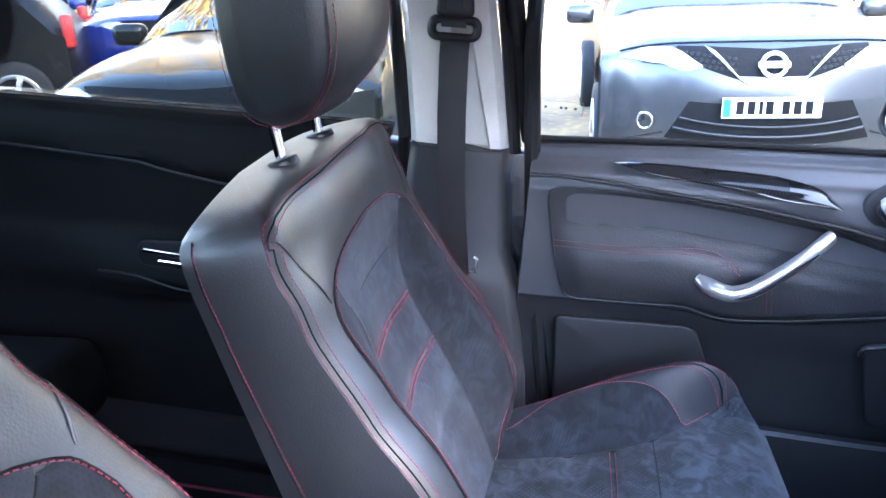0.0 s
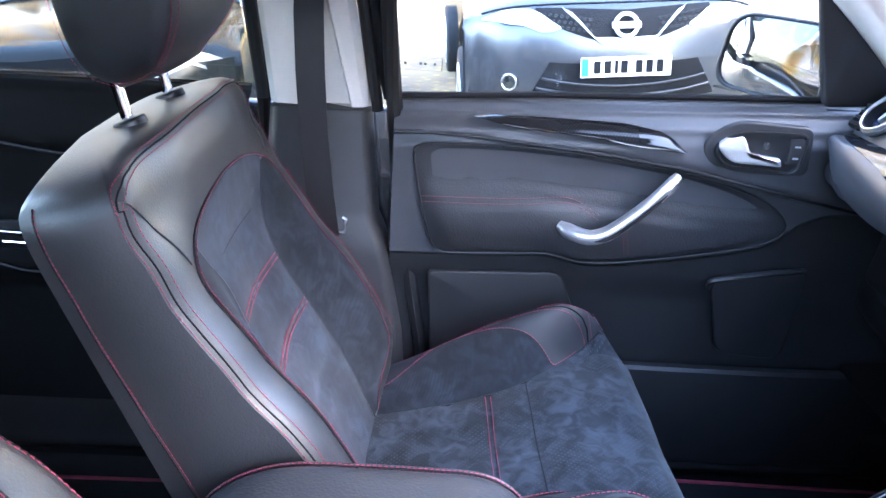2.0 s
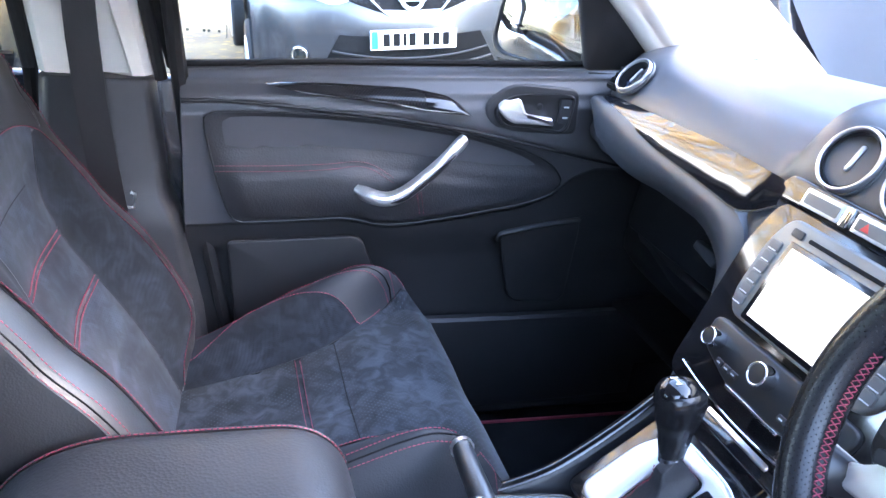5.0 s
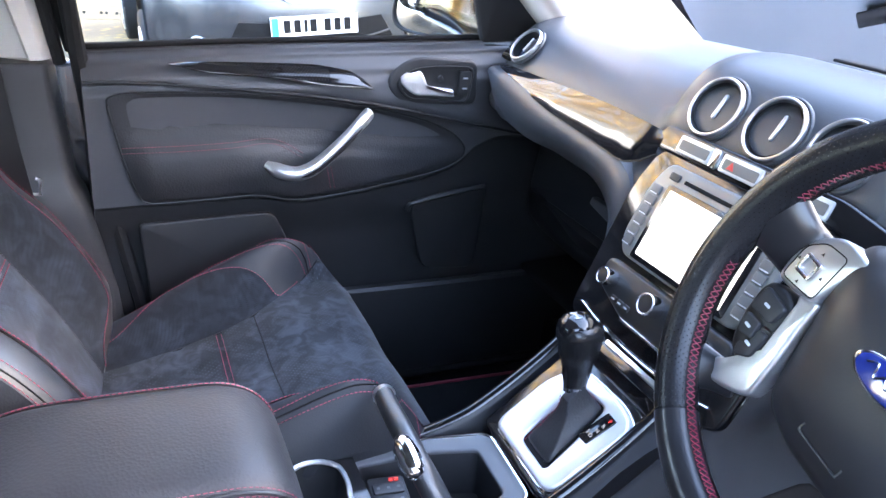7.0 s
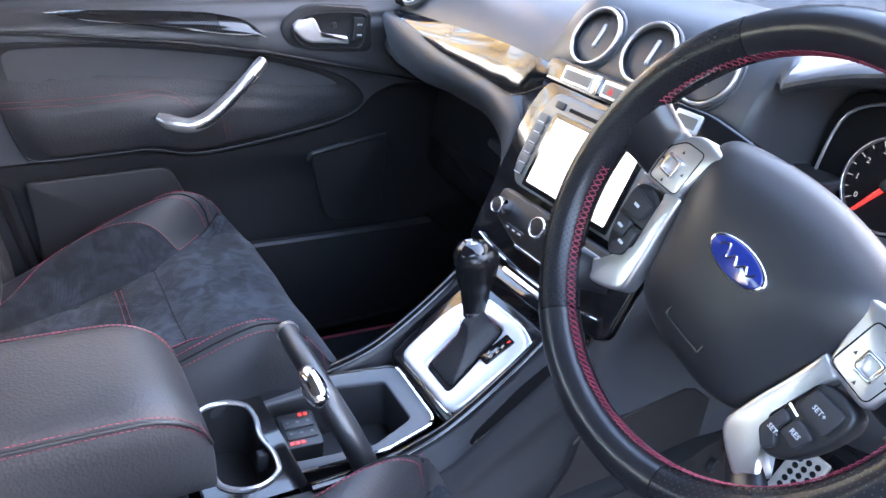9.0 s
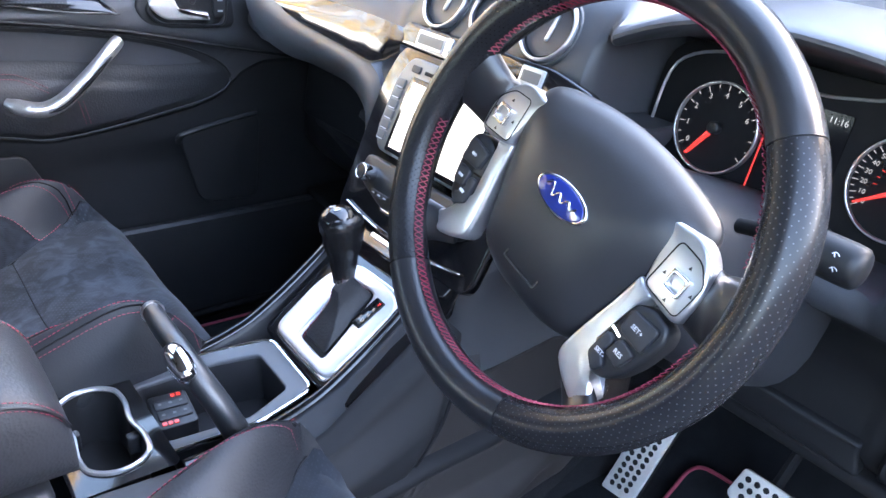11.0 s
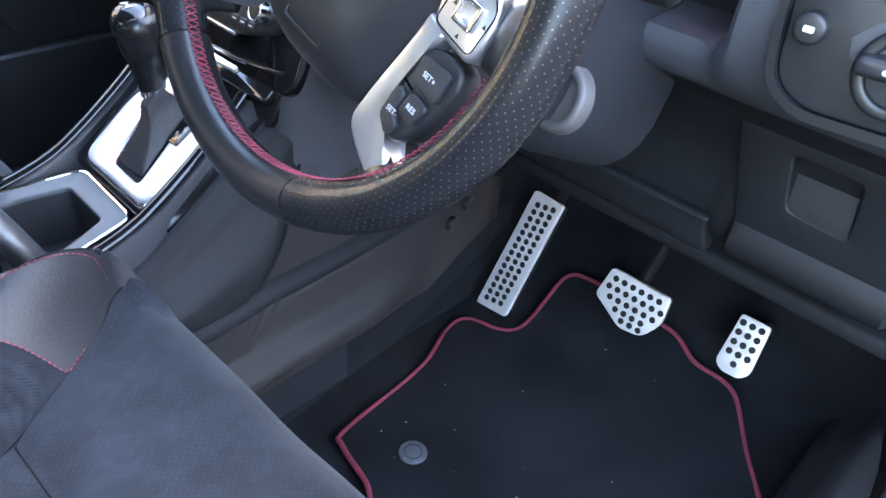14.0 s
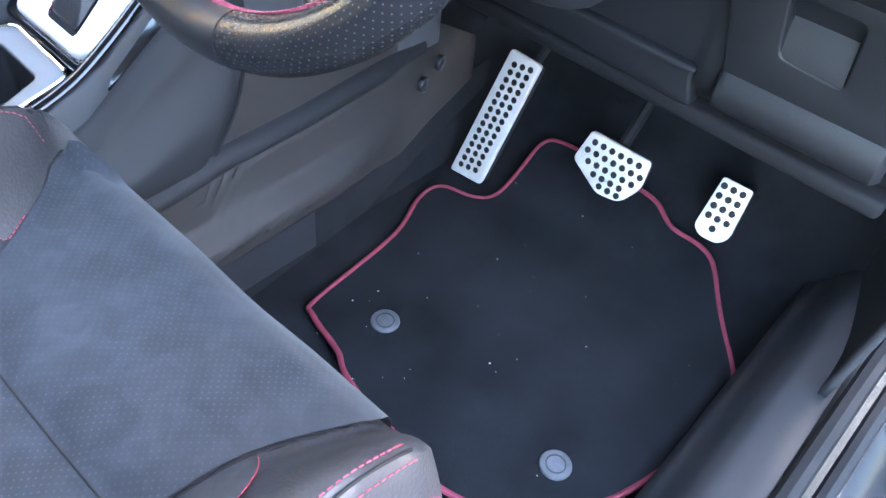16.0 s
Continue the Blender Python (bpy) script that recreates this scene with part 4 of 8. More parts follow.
    put("lower_panel", mesh_of("lower_panel", *plate(rpoly([(0.095, 0.58), (0.405, 0.58), (0.322, 0.764), (0.082, 0.755)], [0.01, 0.02, 0.022, 0.01], 6), 0.008, M, 0.004)), LOWER_DOOR_SHADED, door, "raised lower door panel")
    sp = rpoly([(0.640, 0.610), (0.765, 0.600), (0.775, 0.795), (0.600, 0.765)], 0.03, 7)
    g = put("speaker_grille", mesh_of("speaker_grille", *plate(sp, 0.004, M, 0.003)), LOWER_DOOR_SHADED, door, "black speaker grille panel")
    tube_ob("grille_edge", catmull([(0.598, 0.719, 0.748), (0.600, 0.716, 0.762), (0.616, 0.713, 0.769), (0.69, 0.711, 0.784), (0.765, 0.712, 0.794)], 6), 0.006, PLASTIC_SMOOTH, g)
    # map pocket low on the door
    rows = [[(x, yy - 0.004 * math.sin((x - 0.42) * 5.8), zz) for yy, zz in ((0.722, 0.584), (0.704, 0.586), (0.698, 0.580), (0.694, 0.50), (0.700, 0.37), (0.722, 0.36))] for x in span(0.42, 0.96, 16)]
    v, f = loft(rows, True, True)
    put("map_pocket", mesh_of("map_pocket", v, f), LOWER_DOOR_SHADED, door, "black door map pocket")
    # glass, its inner seal and the printed safety mark
    def pane_fn(x, k):
        z0 = belt_z(x) - 0.02
        return (x, 0.792 - 0.16 * (k ** 1.4), z0 + 0.46 * k)
    v, f = surface(lambda u, k: pane_fn(lerp([(0, -0.035 - 0.06 * k), (1, 0.86 - 0.50 * k)], u), k), span(0, 1, 14), span(0, 1, 10))
    gl = put("window_pane", mesh_of("window_pane", v, f), GLASS, door, "clear side window glass")
    gl.visible_shadow = False
    tube_ob("waist_seal", [(x, 0.778, belt_z(x) + 0.001) for x in span(0.0, 0.80, 16)], 0.006, RUBBER, door)
    M = frame_of((0.042, 0.785, 1.110), (1, 0, 0), (0, 0, 1))
    rect = rpoly([(-0.046, -0.011), (0.046, -0.011), (0.046, 0.011), (-0.046, 0.011)], 0.003)
    put("glass_mark", mesh_of("glass_mark", *plate(rect, 0.0006, M, 0, [p * 0.97 for p in rect])), MARK_INK, gl, "printed safety mark")
    for x in (-0.034, -0.016, 0.010, 0.018, 0.034):
        put("mark_bar", mesh_of("mark_bar", *plate([(x - 0.003, -0.002), (x + 0.001, -0.002), (x + 0.001, 0.002), (x - 0.003, 0.002)], 0.0007, M)), MARK_INK, gl)
    # frame of the window along the pillar
    tube_ob("window_frame", [(0.006, 0.786, 1.05), (-0.028, 0.770, 1.20), (-0.060, 0.70, 1.40), (-0.075, 0.64, 1.53)], 0.016, RUBBER, door, "grey rubber window frame", segs=10)
    tube_ob("door_seal", [(-0.012, 0.735, 1.53), (-0.005, 0.752, 1.2), (0.010, 0.752, 1.05), (0.03, 0.748, 0.85), (0.075, 0.745, 0.60), (0.11, 0.74, 0.40)], 0.014, RUBBER, door, "black rubber door seal")
    # corner sail and mirror
    M = frame_of((0, 0.752, 0), (1, 0, 0), (0, 0, 1))
    put("mirror_sail", mesh_of("mirror_sail", *plate(rpoly([(0.735, 1.085), (0.97, 1.10), (0.69, 1.36), (0.655, 1.36)], 0.012), 0.012, M, 0.005)), PLASTIC_SMOOTH, door, "black triangular mirror sail")
    return door


door_1 = front_door()


def wing_mirror():
    mi = thing("wing_mirror", (0.78, 0.88, 1.06), "dark door mirror with wide bright glass outside the window", "wing mirror")
    line = rpoly([(-0.105, -0.060), (0.105, -0.078), (0.105, 0.078), (-0.085, 0.082)], [0.045, 0.03, 0.035, 0.05], 7)
    M = frame_of((0.728, 0.965, 1.125), (0.72, -0.69, 0), (0, 0, 1))
    body = []
    for d, k in ((0.0, 1.0), (-0.012, 1.05), (-0.045, 1.0), (-0.085, 0.80), (-0.108, 0.45), (-0.112, 0.1)):
        body.append([M @ Vector((p.x * k, p.y * k, d)) for p in line])
    v, f = loft(body, True, True)
    put("housing", mesh_of("housing", v, f), PAINT_DARK, mi, "dark painted mirror housing")
    put("rim", mesh_of("rim", *plate([p * 1.04 for p in line], 0.010, M, 0.003, [p * 0.965 for p in line])), PLASTIC_SMOOTH, mi)
    put("glass", mesh_of("glass", *plate([p * 0.962 for p in line], 0.004, M, 0.001)), MIRROR, mi, "silvered mirror glass")
    bm = rbox(0.07, 0.12, 0.05, 0.02, 3, Matrix.Translation((0.835, 0.86, 1.075)))
    part("arm", bm, PLASTIC, mi, "black mirror arm")
    return mi


PAINT_DARK = material("dark_car_paint", (0.03, 0.032, 0.036), 0.25, metal=0.3, coat=0.8, vary=0.06)
wing_mirror()


def b_pillar():
    pil = thing("pillar_trim", (-0.10, 0.76, 0.35), "black lower and pale upper B-pillar trim", "pillar trim", kind="structure")
    # dark lower cover, wider towards its foot
    def row(z):
        x0 = lerp([(0.34, -0.24), (0.80, -0.215), (1.035, -0.200)], z)
        x1 = lerp([(0.34, 0.065), (0.62, 0.040), (0.80, 0.005), (0.84, -0.012), (1.035, -0.028)], z)
        yb, yf = 0.80, lerp([(0.34, 0.690), (0.80, 0.708), (0.85, 0.722), (1.035, 0.742)], z)
        return [(x0, yb, z), (x0, yf + 0.02, z), (x0 + 0.012, yf, z), (x0 + 0.05, yf - 0.006, z), (x1 - 0.05, yf - 0.006, z), (x1 - 0.012, yf, z), (x1, yf + 0.02, z), (x1, yb, z)]
    v, f = loft([row(z) for z in [0.34, 0.5, 0.62, 0.70, 0.78, 0.81, 0.84, 0.87, 0.95, 1.02, 1.035]], True, True)
    put("lower_cover", mesh_of("lower_cover", v, f), PLASTIC, pil, "black plastic lower cover", bevel=0.006)
    # pale upper cover with the recess for the belt
    def row2(z):
        x0 = lerp([(1.037, -0.200), (1.27, -0.222), (1.55, -0.255)], z)
        x1 = lerp([(1.037, -0.030), (1.27, -0.068), (1.55, -0.120)], z)
        yb = lerp([(1.037, 0.815), (1.55, 0.66)], z)
        yf = lerp([(1.037, 0.752), (1.25, 0.735), (1.55, 0.62)], z)
        g0, g1 = lerp([(1.037, -0.118), (1.22, -0.130), (1.3, -0.135)], z), lerp([(1.037, -0.066), (1.22, -0.108), (1.3, -0.118)], z)
        dp = 0.022 * ease([(1.037, 1.0), (1.20, 0.8), (1.27, 0.0)], z)
        return [(x0, yb, z), (x0, yf + 0.016, z), (x0 + 0.012, yf, z), (g0 - 0.006, yf - 0.004, z), (g0, yf - 0.002 + dp, z), (g1, yf - 0.002 + dp, z), (g1 + 0.006, yf - 0.004, z), (x1 - 0.012, yf, z), (x1, yf + 0.016, z), (x1, yb, z)]
    v, f = loft([row2(z) for z in [1.037, 1.045] + span(1.06, 1.55, 22)], True, True)
    put("upper_cover", mesh_of("upper_cover", v, f), BEIGE, pil, "pale grey upper cover", bevel=0.004)
    # rubber seals either side
    tube_ob("rear_seal", [(-0.228, 0.762, 0.40), (-0.222, 0.768, 0.80), (-0.213, 0.775, 1.04), (-0.236, 0.752, 1.27), (-0.27, 0.655, 1.54)], 0.012, RUBBER, pil, "black rubber door seal")
    tube_ob("front_seal", [(-0.018, 0.768, 1.03), (-0.055, 0.748, 1.27), (-0.105, 0.645, 1.54)], 0.011, RUBBER, pil, "black rubber door seal")
    return pil


b_pillar()


def seat_belt():
    belt = thing("seat_belt", (-0.10, 0.70, 0.83), "black seat belt hanging from its guide loop on the pillar", "seat belt")
    def strip(pts, w, t):
        rows = []
        for p, ax in pts:
            p, a = Vector(p), Vector(ax).normalized() * w / 2
            rows.append([p - a, p - a + Vector((0, -t, 0)), p + a + Vector((0, -t, 0)), p + a])
        return loft(rows, True, True)
    v, f = strip([((-0.128, 0.726, 1.225), (1, 0, 0)), ((-0.127, 0.712, 1.19), (1, 0, 0)), ((-0.124, 0.704, 1.10), (1, -0.03, 0)), ((-0.118, 0.700, 1.0), (1, -0.05, 0)), ((-0.110, 0.697, 0.92), (1, -0.02, 0)), ((-0.100, 0.694, 0.838), (1, 0, 0)), ((-0.098, 0.70, 0.822), (1, 0, 0))], 0.047, 0.0014)
    put("webbing", mesh_of("webbing", v, f), WEB, belt, "black woven webbing")
    v, f = strip([((-0.130, 0.712, 1.235), (1, 0, 0)), ((-0.133, 0.722, 1.30), (1, 0, 0)), ((-0.136, 0.715, 1.36), (1, 0, 0))], 0.040, 0.0014)
    put("upper_webbing", mesh_of("upper_webbing", v, f), WEB, belt)
    loop = rpoly([(-0.043, -0.020), (0.043, -0.020), (0.043, 0.020), (-0.043, 0.020)], 0.019, 8)
    hole = rpoly([(-0.030, -0.007), (0.030, -0.007), (0.030, 0.006), (-0.030, 0.006)], 0.006, 8)
    M = frame_of((-0.130, 0.728, 1.232), (1, 0, 0), (0, 0.08, 1))
    put("guide_loop", mesh_of("guide_loop", *plate(loop, 0.018, M, 0.007, hole)), PLASTIC_SMOOTH, belt, "black plastic guide loop")
    bolt = rpoly([(-0.030, 0.018), (0.030, 0.018), (0.027, 0.075), (-0.027, 0.075)], 0.010)
    put("guide_cover", mesh_of("guide_cover", *plate(bolt, 0.020, M, 0.006)), PLASTIC_SMOOTH, belt)
    put("button", mesh_of("button", *plate(rpoly([(-0.012, 0.026), (0.012, 0.026), (0.012, 0.06), (-0.012, 0.06)], 0.006), 0.024, M, 0.002)), PLASTIC, belt)
    # slot bracket in the lower cover
    tube_ob("belt_clip", [(-0.085, 0.704, 0.828), (-0.066, 0.702, 0.828), (-0.064, 0.702, 0.852), (-0.070, 0.703, 0.855)], 0.003, SATIN, belt, "small metal clip")
    return belt


seat_belt()


def rear_door():
    door = thing("door_2", (-0.65, 0.76, 0.34), "black rear passenger door with a chrome handle", "car door", kind="structure")
    def y_of(x, z):
        d = belt_z(x) - z
        y = ease([(0.0, 0.800), (0.006, 0.775), (0.020, 0.755), (0.05, 0.742), (0.10, 0.735)], d)
        y += ease([(-0.008, 0.016), (0.006, 0.0)], z - lerp([(-1.0, 0.965), (-0.7, 0.955), (-0.25, 0.90)], x))
        y -= 0.045 * ease([(0.66, 0.0), (0.73, 1.0), (0.77, 0.8), (0.82, 0.0)], z) * ease([(-0.95, 0.3), (-0.7, 1)], x)
        return y
    ks = [0.0, 0.002, 0.004, 0.007, 0.011, 0.016, 0.022, 0.03, 0.04, 0.05, 0.06] + [0.07 + 0.016 * i for i in range(42)]
    v, f = surface(lambda x, k: (x, y_of(x, belt_z(x) - k), belt_z(x) - k), span(-1.15, -0.235, 40), ks)
    card = put("door_card", mesh_of("door_card", v, f), REAR_SHADED, door, "black moulded door card, darkened for shade")
    cre = [(x, y_of(x, 0.95) - 0.012, lerp([(-1.0, 0.965), (-0.7, 0.955), (-0.25, 0.90)], x)) for x in span(-1.1, -0.25, 20)]
    tube_ob("crease", cre, 0.003, PLASTIC_SMOOTH, card)
    M = frame_of((-0.635, 0.712, 0.792), (1, 0, 0), (0, 0, 1))
    h = put("release_bezel", mesh_of("release_bezel", *plate(rpoly([(-0.065, -0.03), (0.085, -0.03), (0.085, 0.03), (-0.065, 0.02)], 0.02), 0.006, M, 0.003)), PLASTIC_SMOOTH, door)
    put("release_lever", mesh_of("release_lever", *plate(rpoly([(-0.058, 0.001), (0.07, -0.008), (0.07, 0.006), (-0.05, 0.010)], 0.004), 0.014, M, 0.004)), CHROME, h, "chrome release lever")
    tube_ob("lever_edge", [(-0.655, 0.700, 0.779), (-0.57, 0.700, 0.777)], 0.0025, CHROME, h)
    tube_ob("armrest_edge", catmull([(-0.78, 0.699, 0.745), (-0.70, 0.695, 0.745), (-0.62, 0.694, 0.728), (-0.55, 0.696, 0.726)], 8), 0.0025, PLASTIC_SMOOTH, card)
    v, f = surface(lambda u, k: (lerp([(0, -1.12), (1, -0.225 - 0.05 * k)], u), 0.792 - 0.16 * k ** 1.4, belt_z(-0.6) - 0.02 + 0.46 * k), span(0, 1, 10), span(0, 1, 10))
    put("window_pane", mesh_of("window_pane", v, f), GLASS_DARK, door, "tinted side window glass")
    tube_ob("waist_strip", [(x, 0.779, belt_z(x) + 0.003) for x in span(-1.12, -0.235, 12)], 0.004, CHROME, door, "bright waist strip")
    return door


rear_door()


def left_closings():
    # rear quarter, header rails and A-pillars on both sides close the shell round the glass
    for sy in (1, -1):
        pts = catmull([(0.93, sy * 0.752, 1.10), (0.80, sy * 0.735, 1.22), (0.62, sy * 0.70, 1.36), (0.42, sy * 0.655, 1.50), (0.30, sy * 0.635, 1.545)], 6)
        ob = tube_ob("a_pillar", pts, [lerp([(0, 0.045), (1, 0.040)], i / (len(pts) - 1)) for i in range(len(pts))], BEIGE, None, segs=12, flat=0.8)
        tagged(ob, "pale cloth covered windscreen pillar", "pillar", kind="structure")
        ob = tube_ob("roof_rail", catmull([(0.34, sy * 0.635, 1.54), (0.0, sy * 0.635, 1.565), (-0.8, sy * 0.635, 1.565), (-1.8, sy * 0.62, 1.52)], 5), 0.045, HEADLINER, None, segs=10)
        tagged(ob, "pale cloth roof rail", "roof rail", kind="structure")
        ob = part("c_pillar", rbox(0.16, 0.07, 0.60, 0.02, 2, pose(-1.22, sy * 0.725, 1.29, sy * 14, 0, 0)), BEIGE, None)
        tagged(ob, "pale rear pillar trim", "pillar", kind="structure")
        ob = part("wall_quarter", rbox(0.70, 0.05, 0.76, 0.02, 2, Matrix.Translation((-1.48, sy * 0.77, 0.67))), PLASTIC, None)
        tagged(ob, "black rear quarter trim", "wall", kind="structure")
    # front quarter window between pillar and sail
    ob = part("trim_header", rbox(0.10, 1.2, 0.05, 0.02, 2, Matrix.Translation((0.40, 0, 1.545))), HEADLINER, None)
    tagged(ob, "pale header above the windscreen", "trim", kind="structure")
    # outer skin of the passenger side below the glass
    ob = part("wall_left", rbox(2.9, 0.03, 0.72, 0.01, 2, Matrix.Translation((0.0, 0.845, 0.66))), PAINT_DARK, None)
    tagged(ob, "outer door skin of the car", "wall", kind="structure")


left_closings()


def car_bench():
    s = thing("car_bench", (-1.0, 0.0, 0.33), "black rear seat row behind the front seats, darkened for shade", "bench seat")
    # the bench wears the same shade-darkened colour as the rear door
    for i, y in enumerate((-0.46, 0.0, 0.46)):
        part("cushion", rbox(0.46, 0.43, 0.16, 0.05, 4, pose(-0.98, y, 0.53, 0, -6, 0)), REAR_SHADED, s)
        part("backrest", rbox(0.14, 0.43, 0.62, 0.05, 4, pose(-1.27, y, 0.84, 0, -20, 0)), REAR_SHADED, s)
        part("headrest", rbox(0.09, 0.24, 0.15, 0.04, 4, pose(-1.41, y, 1.22, 0, -18, 0)), REAR_SHADED, s)
        part("frame", rbox(0.40, 0.34, 0.14, 0.02, 2, Matrix.Translation((-1.0, y, 0.40))), VOID, s)
    return s


car_bench()


def driver_side():
    # dark privacy glass of the closed rear door and the pillar before it
    v, f = surface(lambda u, k: (lerp([(0, -1.12), (1, -0.225 - 0.05 * k)], u), -0.792 + 0.16 * k ** 1.4, 1.035 + 0.48 * k), span(0, 1, 10), span(0, 1, 10))
    ob = put("window_2", mesh_of("window_2", v, f), GLASS_DARK)
    tagged(ob, "dark tinted rear side window", "window", kind="structure")
    v, f = surface(lambda u, k: (-1.80 + 0.10 * k, -0.62 + 1.24 * u, 1.0 + 0.55 * k), span(0, 1, 6), span(0, 1, 6))
    ob = put("window_3", mesh_of("window_3", v, f), GLASS_DARK)
    tagged(ob, "dark tinted tailgate window", "window", kind="structure")
    ob = part("pillar_right", rbox(0.16, 0.08, 0.72, 0.02, 2, Matrix.Translation((-0.13, -0.775, 0.68))), PLASTIC, None)
    tagged(ob, "black lower pillar trim behind the driver seat", "pillar", kind="structure")
    ob = part("pillar_right_upper", rbox(0.14, 0.06, 0.56, 0.02, 2, pose(-0.15, -0.71, 1.30, -16, 0, 0)), BEIGE, None)
    tagged(ob, "pale upper pillar trim behind the driver seat", "pillar", kind="structure")
    # the open driver door stands out from its hinge ahead of the sill
    d = thing("door_3", (1.16, -0.90, 0.36), "dark driver door standing wide open", "car door", kind="structure")
    M = pose(1.16, -0.90, 0.72, 0, 0, 263)
    part("door_card", rbox(1.02, 0.10, 0.72, 0.03, 3, M @ Matrix.Translation((0.53, 0, 0))), PLASTIC, d, "black door card")
    part("armrest", rbox(0.55, 0.09, 0.06, 0.02, 3, M @ Matrix.Translation((0.60, 0.07, 0.08))), LEATHER, d, "black leather armrest")
    part("door_skin", rbox(1.04, 0.02, 0.74, 0.008, 2, M @ Matrix.Translation((0.53, -0.062, 0))), PAINT_DARK, d, "dark painted door skin")


driver_side()


def rear_mat():
    m = thing("rear_floor_mat", (-0.45, 0.36, 0.33), "black rear floor mat edged in red piping", "floor mat")
    line = rpoly([(-0.68, 0.16), (-0.22, 0.14), (-0.22, 0.62), (-0.68, 0.62)], 0.06, 6)
    put("mat_surface", mesh_of("pile", *plate(line, 0.012, Matrix.Translation((0, 0, 0.325)), 0.004)), MAT, m)
    tube_ob("edging", [(p.x, p.y, 0.337) for p in line], 0.004, PIPING, m, "red piping", closed=True)


rear_mat()

# ---- dashboard ----
def dash_profile(y):
    """Thirteen points (x, z) down the face of the dashboard at y."""
    P = [(1.68, 1.085), (1.15, 1.135), (0.88, 1.150), (0.805, 1.130), (0.768, 1.095), (0.748, 1.062), (0.742, 1.022), (0.716, 0.992), (0.738, 0.958), (0.86, 0.945), (0.90, 0.87), (0.88, 0.72), (1.05, 0.58)]
    C = [(1.68, 1.085), (1.15, 1.150), (0.90, 1.185), (0.815, 1.180), (0.768, 1.150), (0.738, 1.092), (0.742, 1.050), (0.755, 1.02), (0.77, 0.97), (0.80, 0.93), (0.85, 0.86), (0.86, 0.74), (1.05, 0.60)]
    a = 1.182 - (1.5 if y > -0.37 else 0.55) * (y + 0.37) ** 2
    H = [(1.68, 1.085), (1.15, 1.150), (0.86, a + 0.018), (0.735, a + 0.004), (0.742, a - 0.012), (0.860, 1.135), (0.835, 0.995), (0.742, 0.985), (0.742, 0.955), (0.80, 0.92), (0.835, 0.86), (0.85, 0.757), (1.05, 0.725)]
    D = [(1.68, 1.085), (1.15, 1.135), (0.88, 1.150), (0.785, 1.138), (0.738, 1.105), (0.716, 1.065), (0.706, 1.020), (0.716, 0.978), (0.752, 0.948), (0.80, 0.92), (0.835, 0.86), (0.85, 0.757), (1.05, 0.725)]
    keys = [(-0.76, D, 0.02), (-0.70, D, 0.0), (-0.550, D, 0.0), (-0.512, H, 0.0), (-0.205, H, 0.0), (-0.165, C, 0.0), (0.158, C, 0.0), (0.20, P, 0.0), (0.62, P, 0.012), (0.70, P, 0.03), (0.76, P, 0.06)]
    for (y0, A, d0), (y1, B, d1) in zip(keys, keys[1:]):
        if y <= y1 + 1e-9:
            t = min(1, max(0, (y - y0) / (y1 - y0)))
            t = t * t * (3 - 2 * t)
            out = []
            for i, (p, q) in enumerate(zip(A, B)):
                d = (d0 + (d1 - d0) * t) * (1 if 2 <= i <= 8 else 0.3)
                side = -0.28 * (abs(y) / 0.76) ** 2 * (1 if i == 0 else 0.4 if i == 1 else 0)
                out.append((p[0] + (q[0] - p[0]) * t + d + side, p[1] + (q[1] - p[1]) * t))
            return out
    return keys[-1][1]


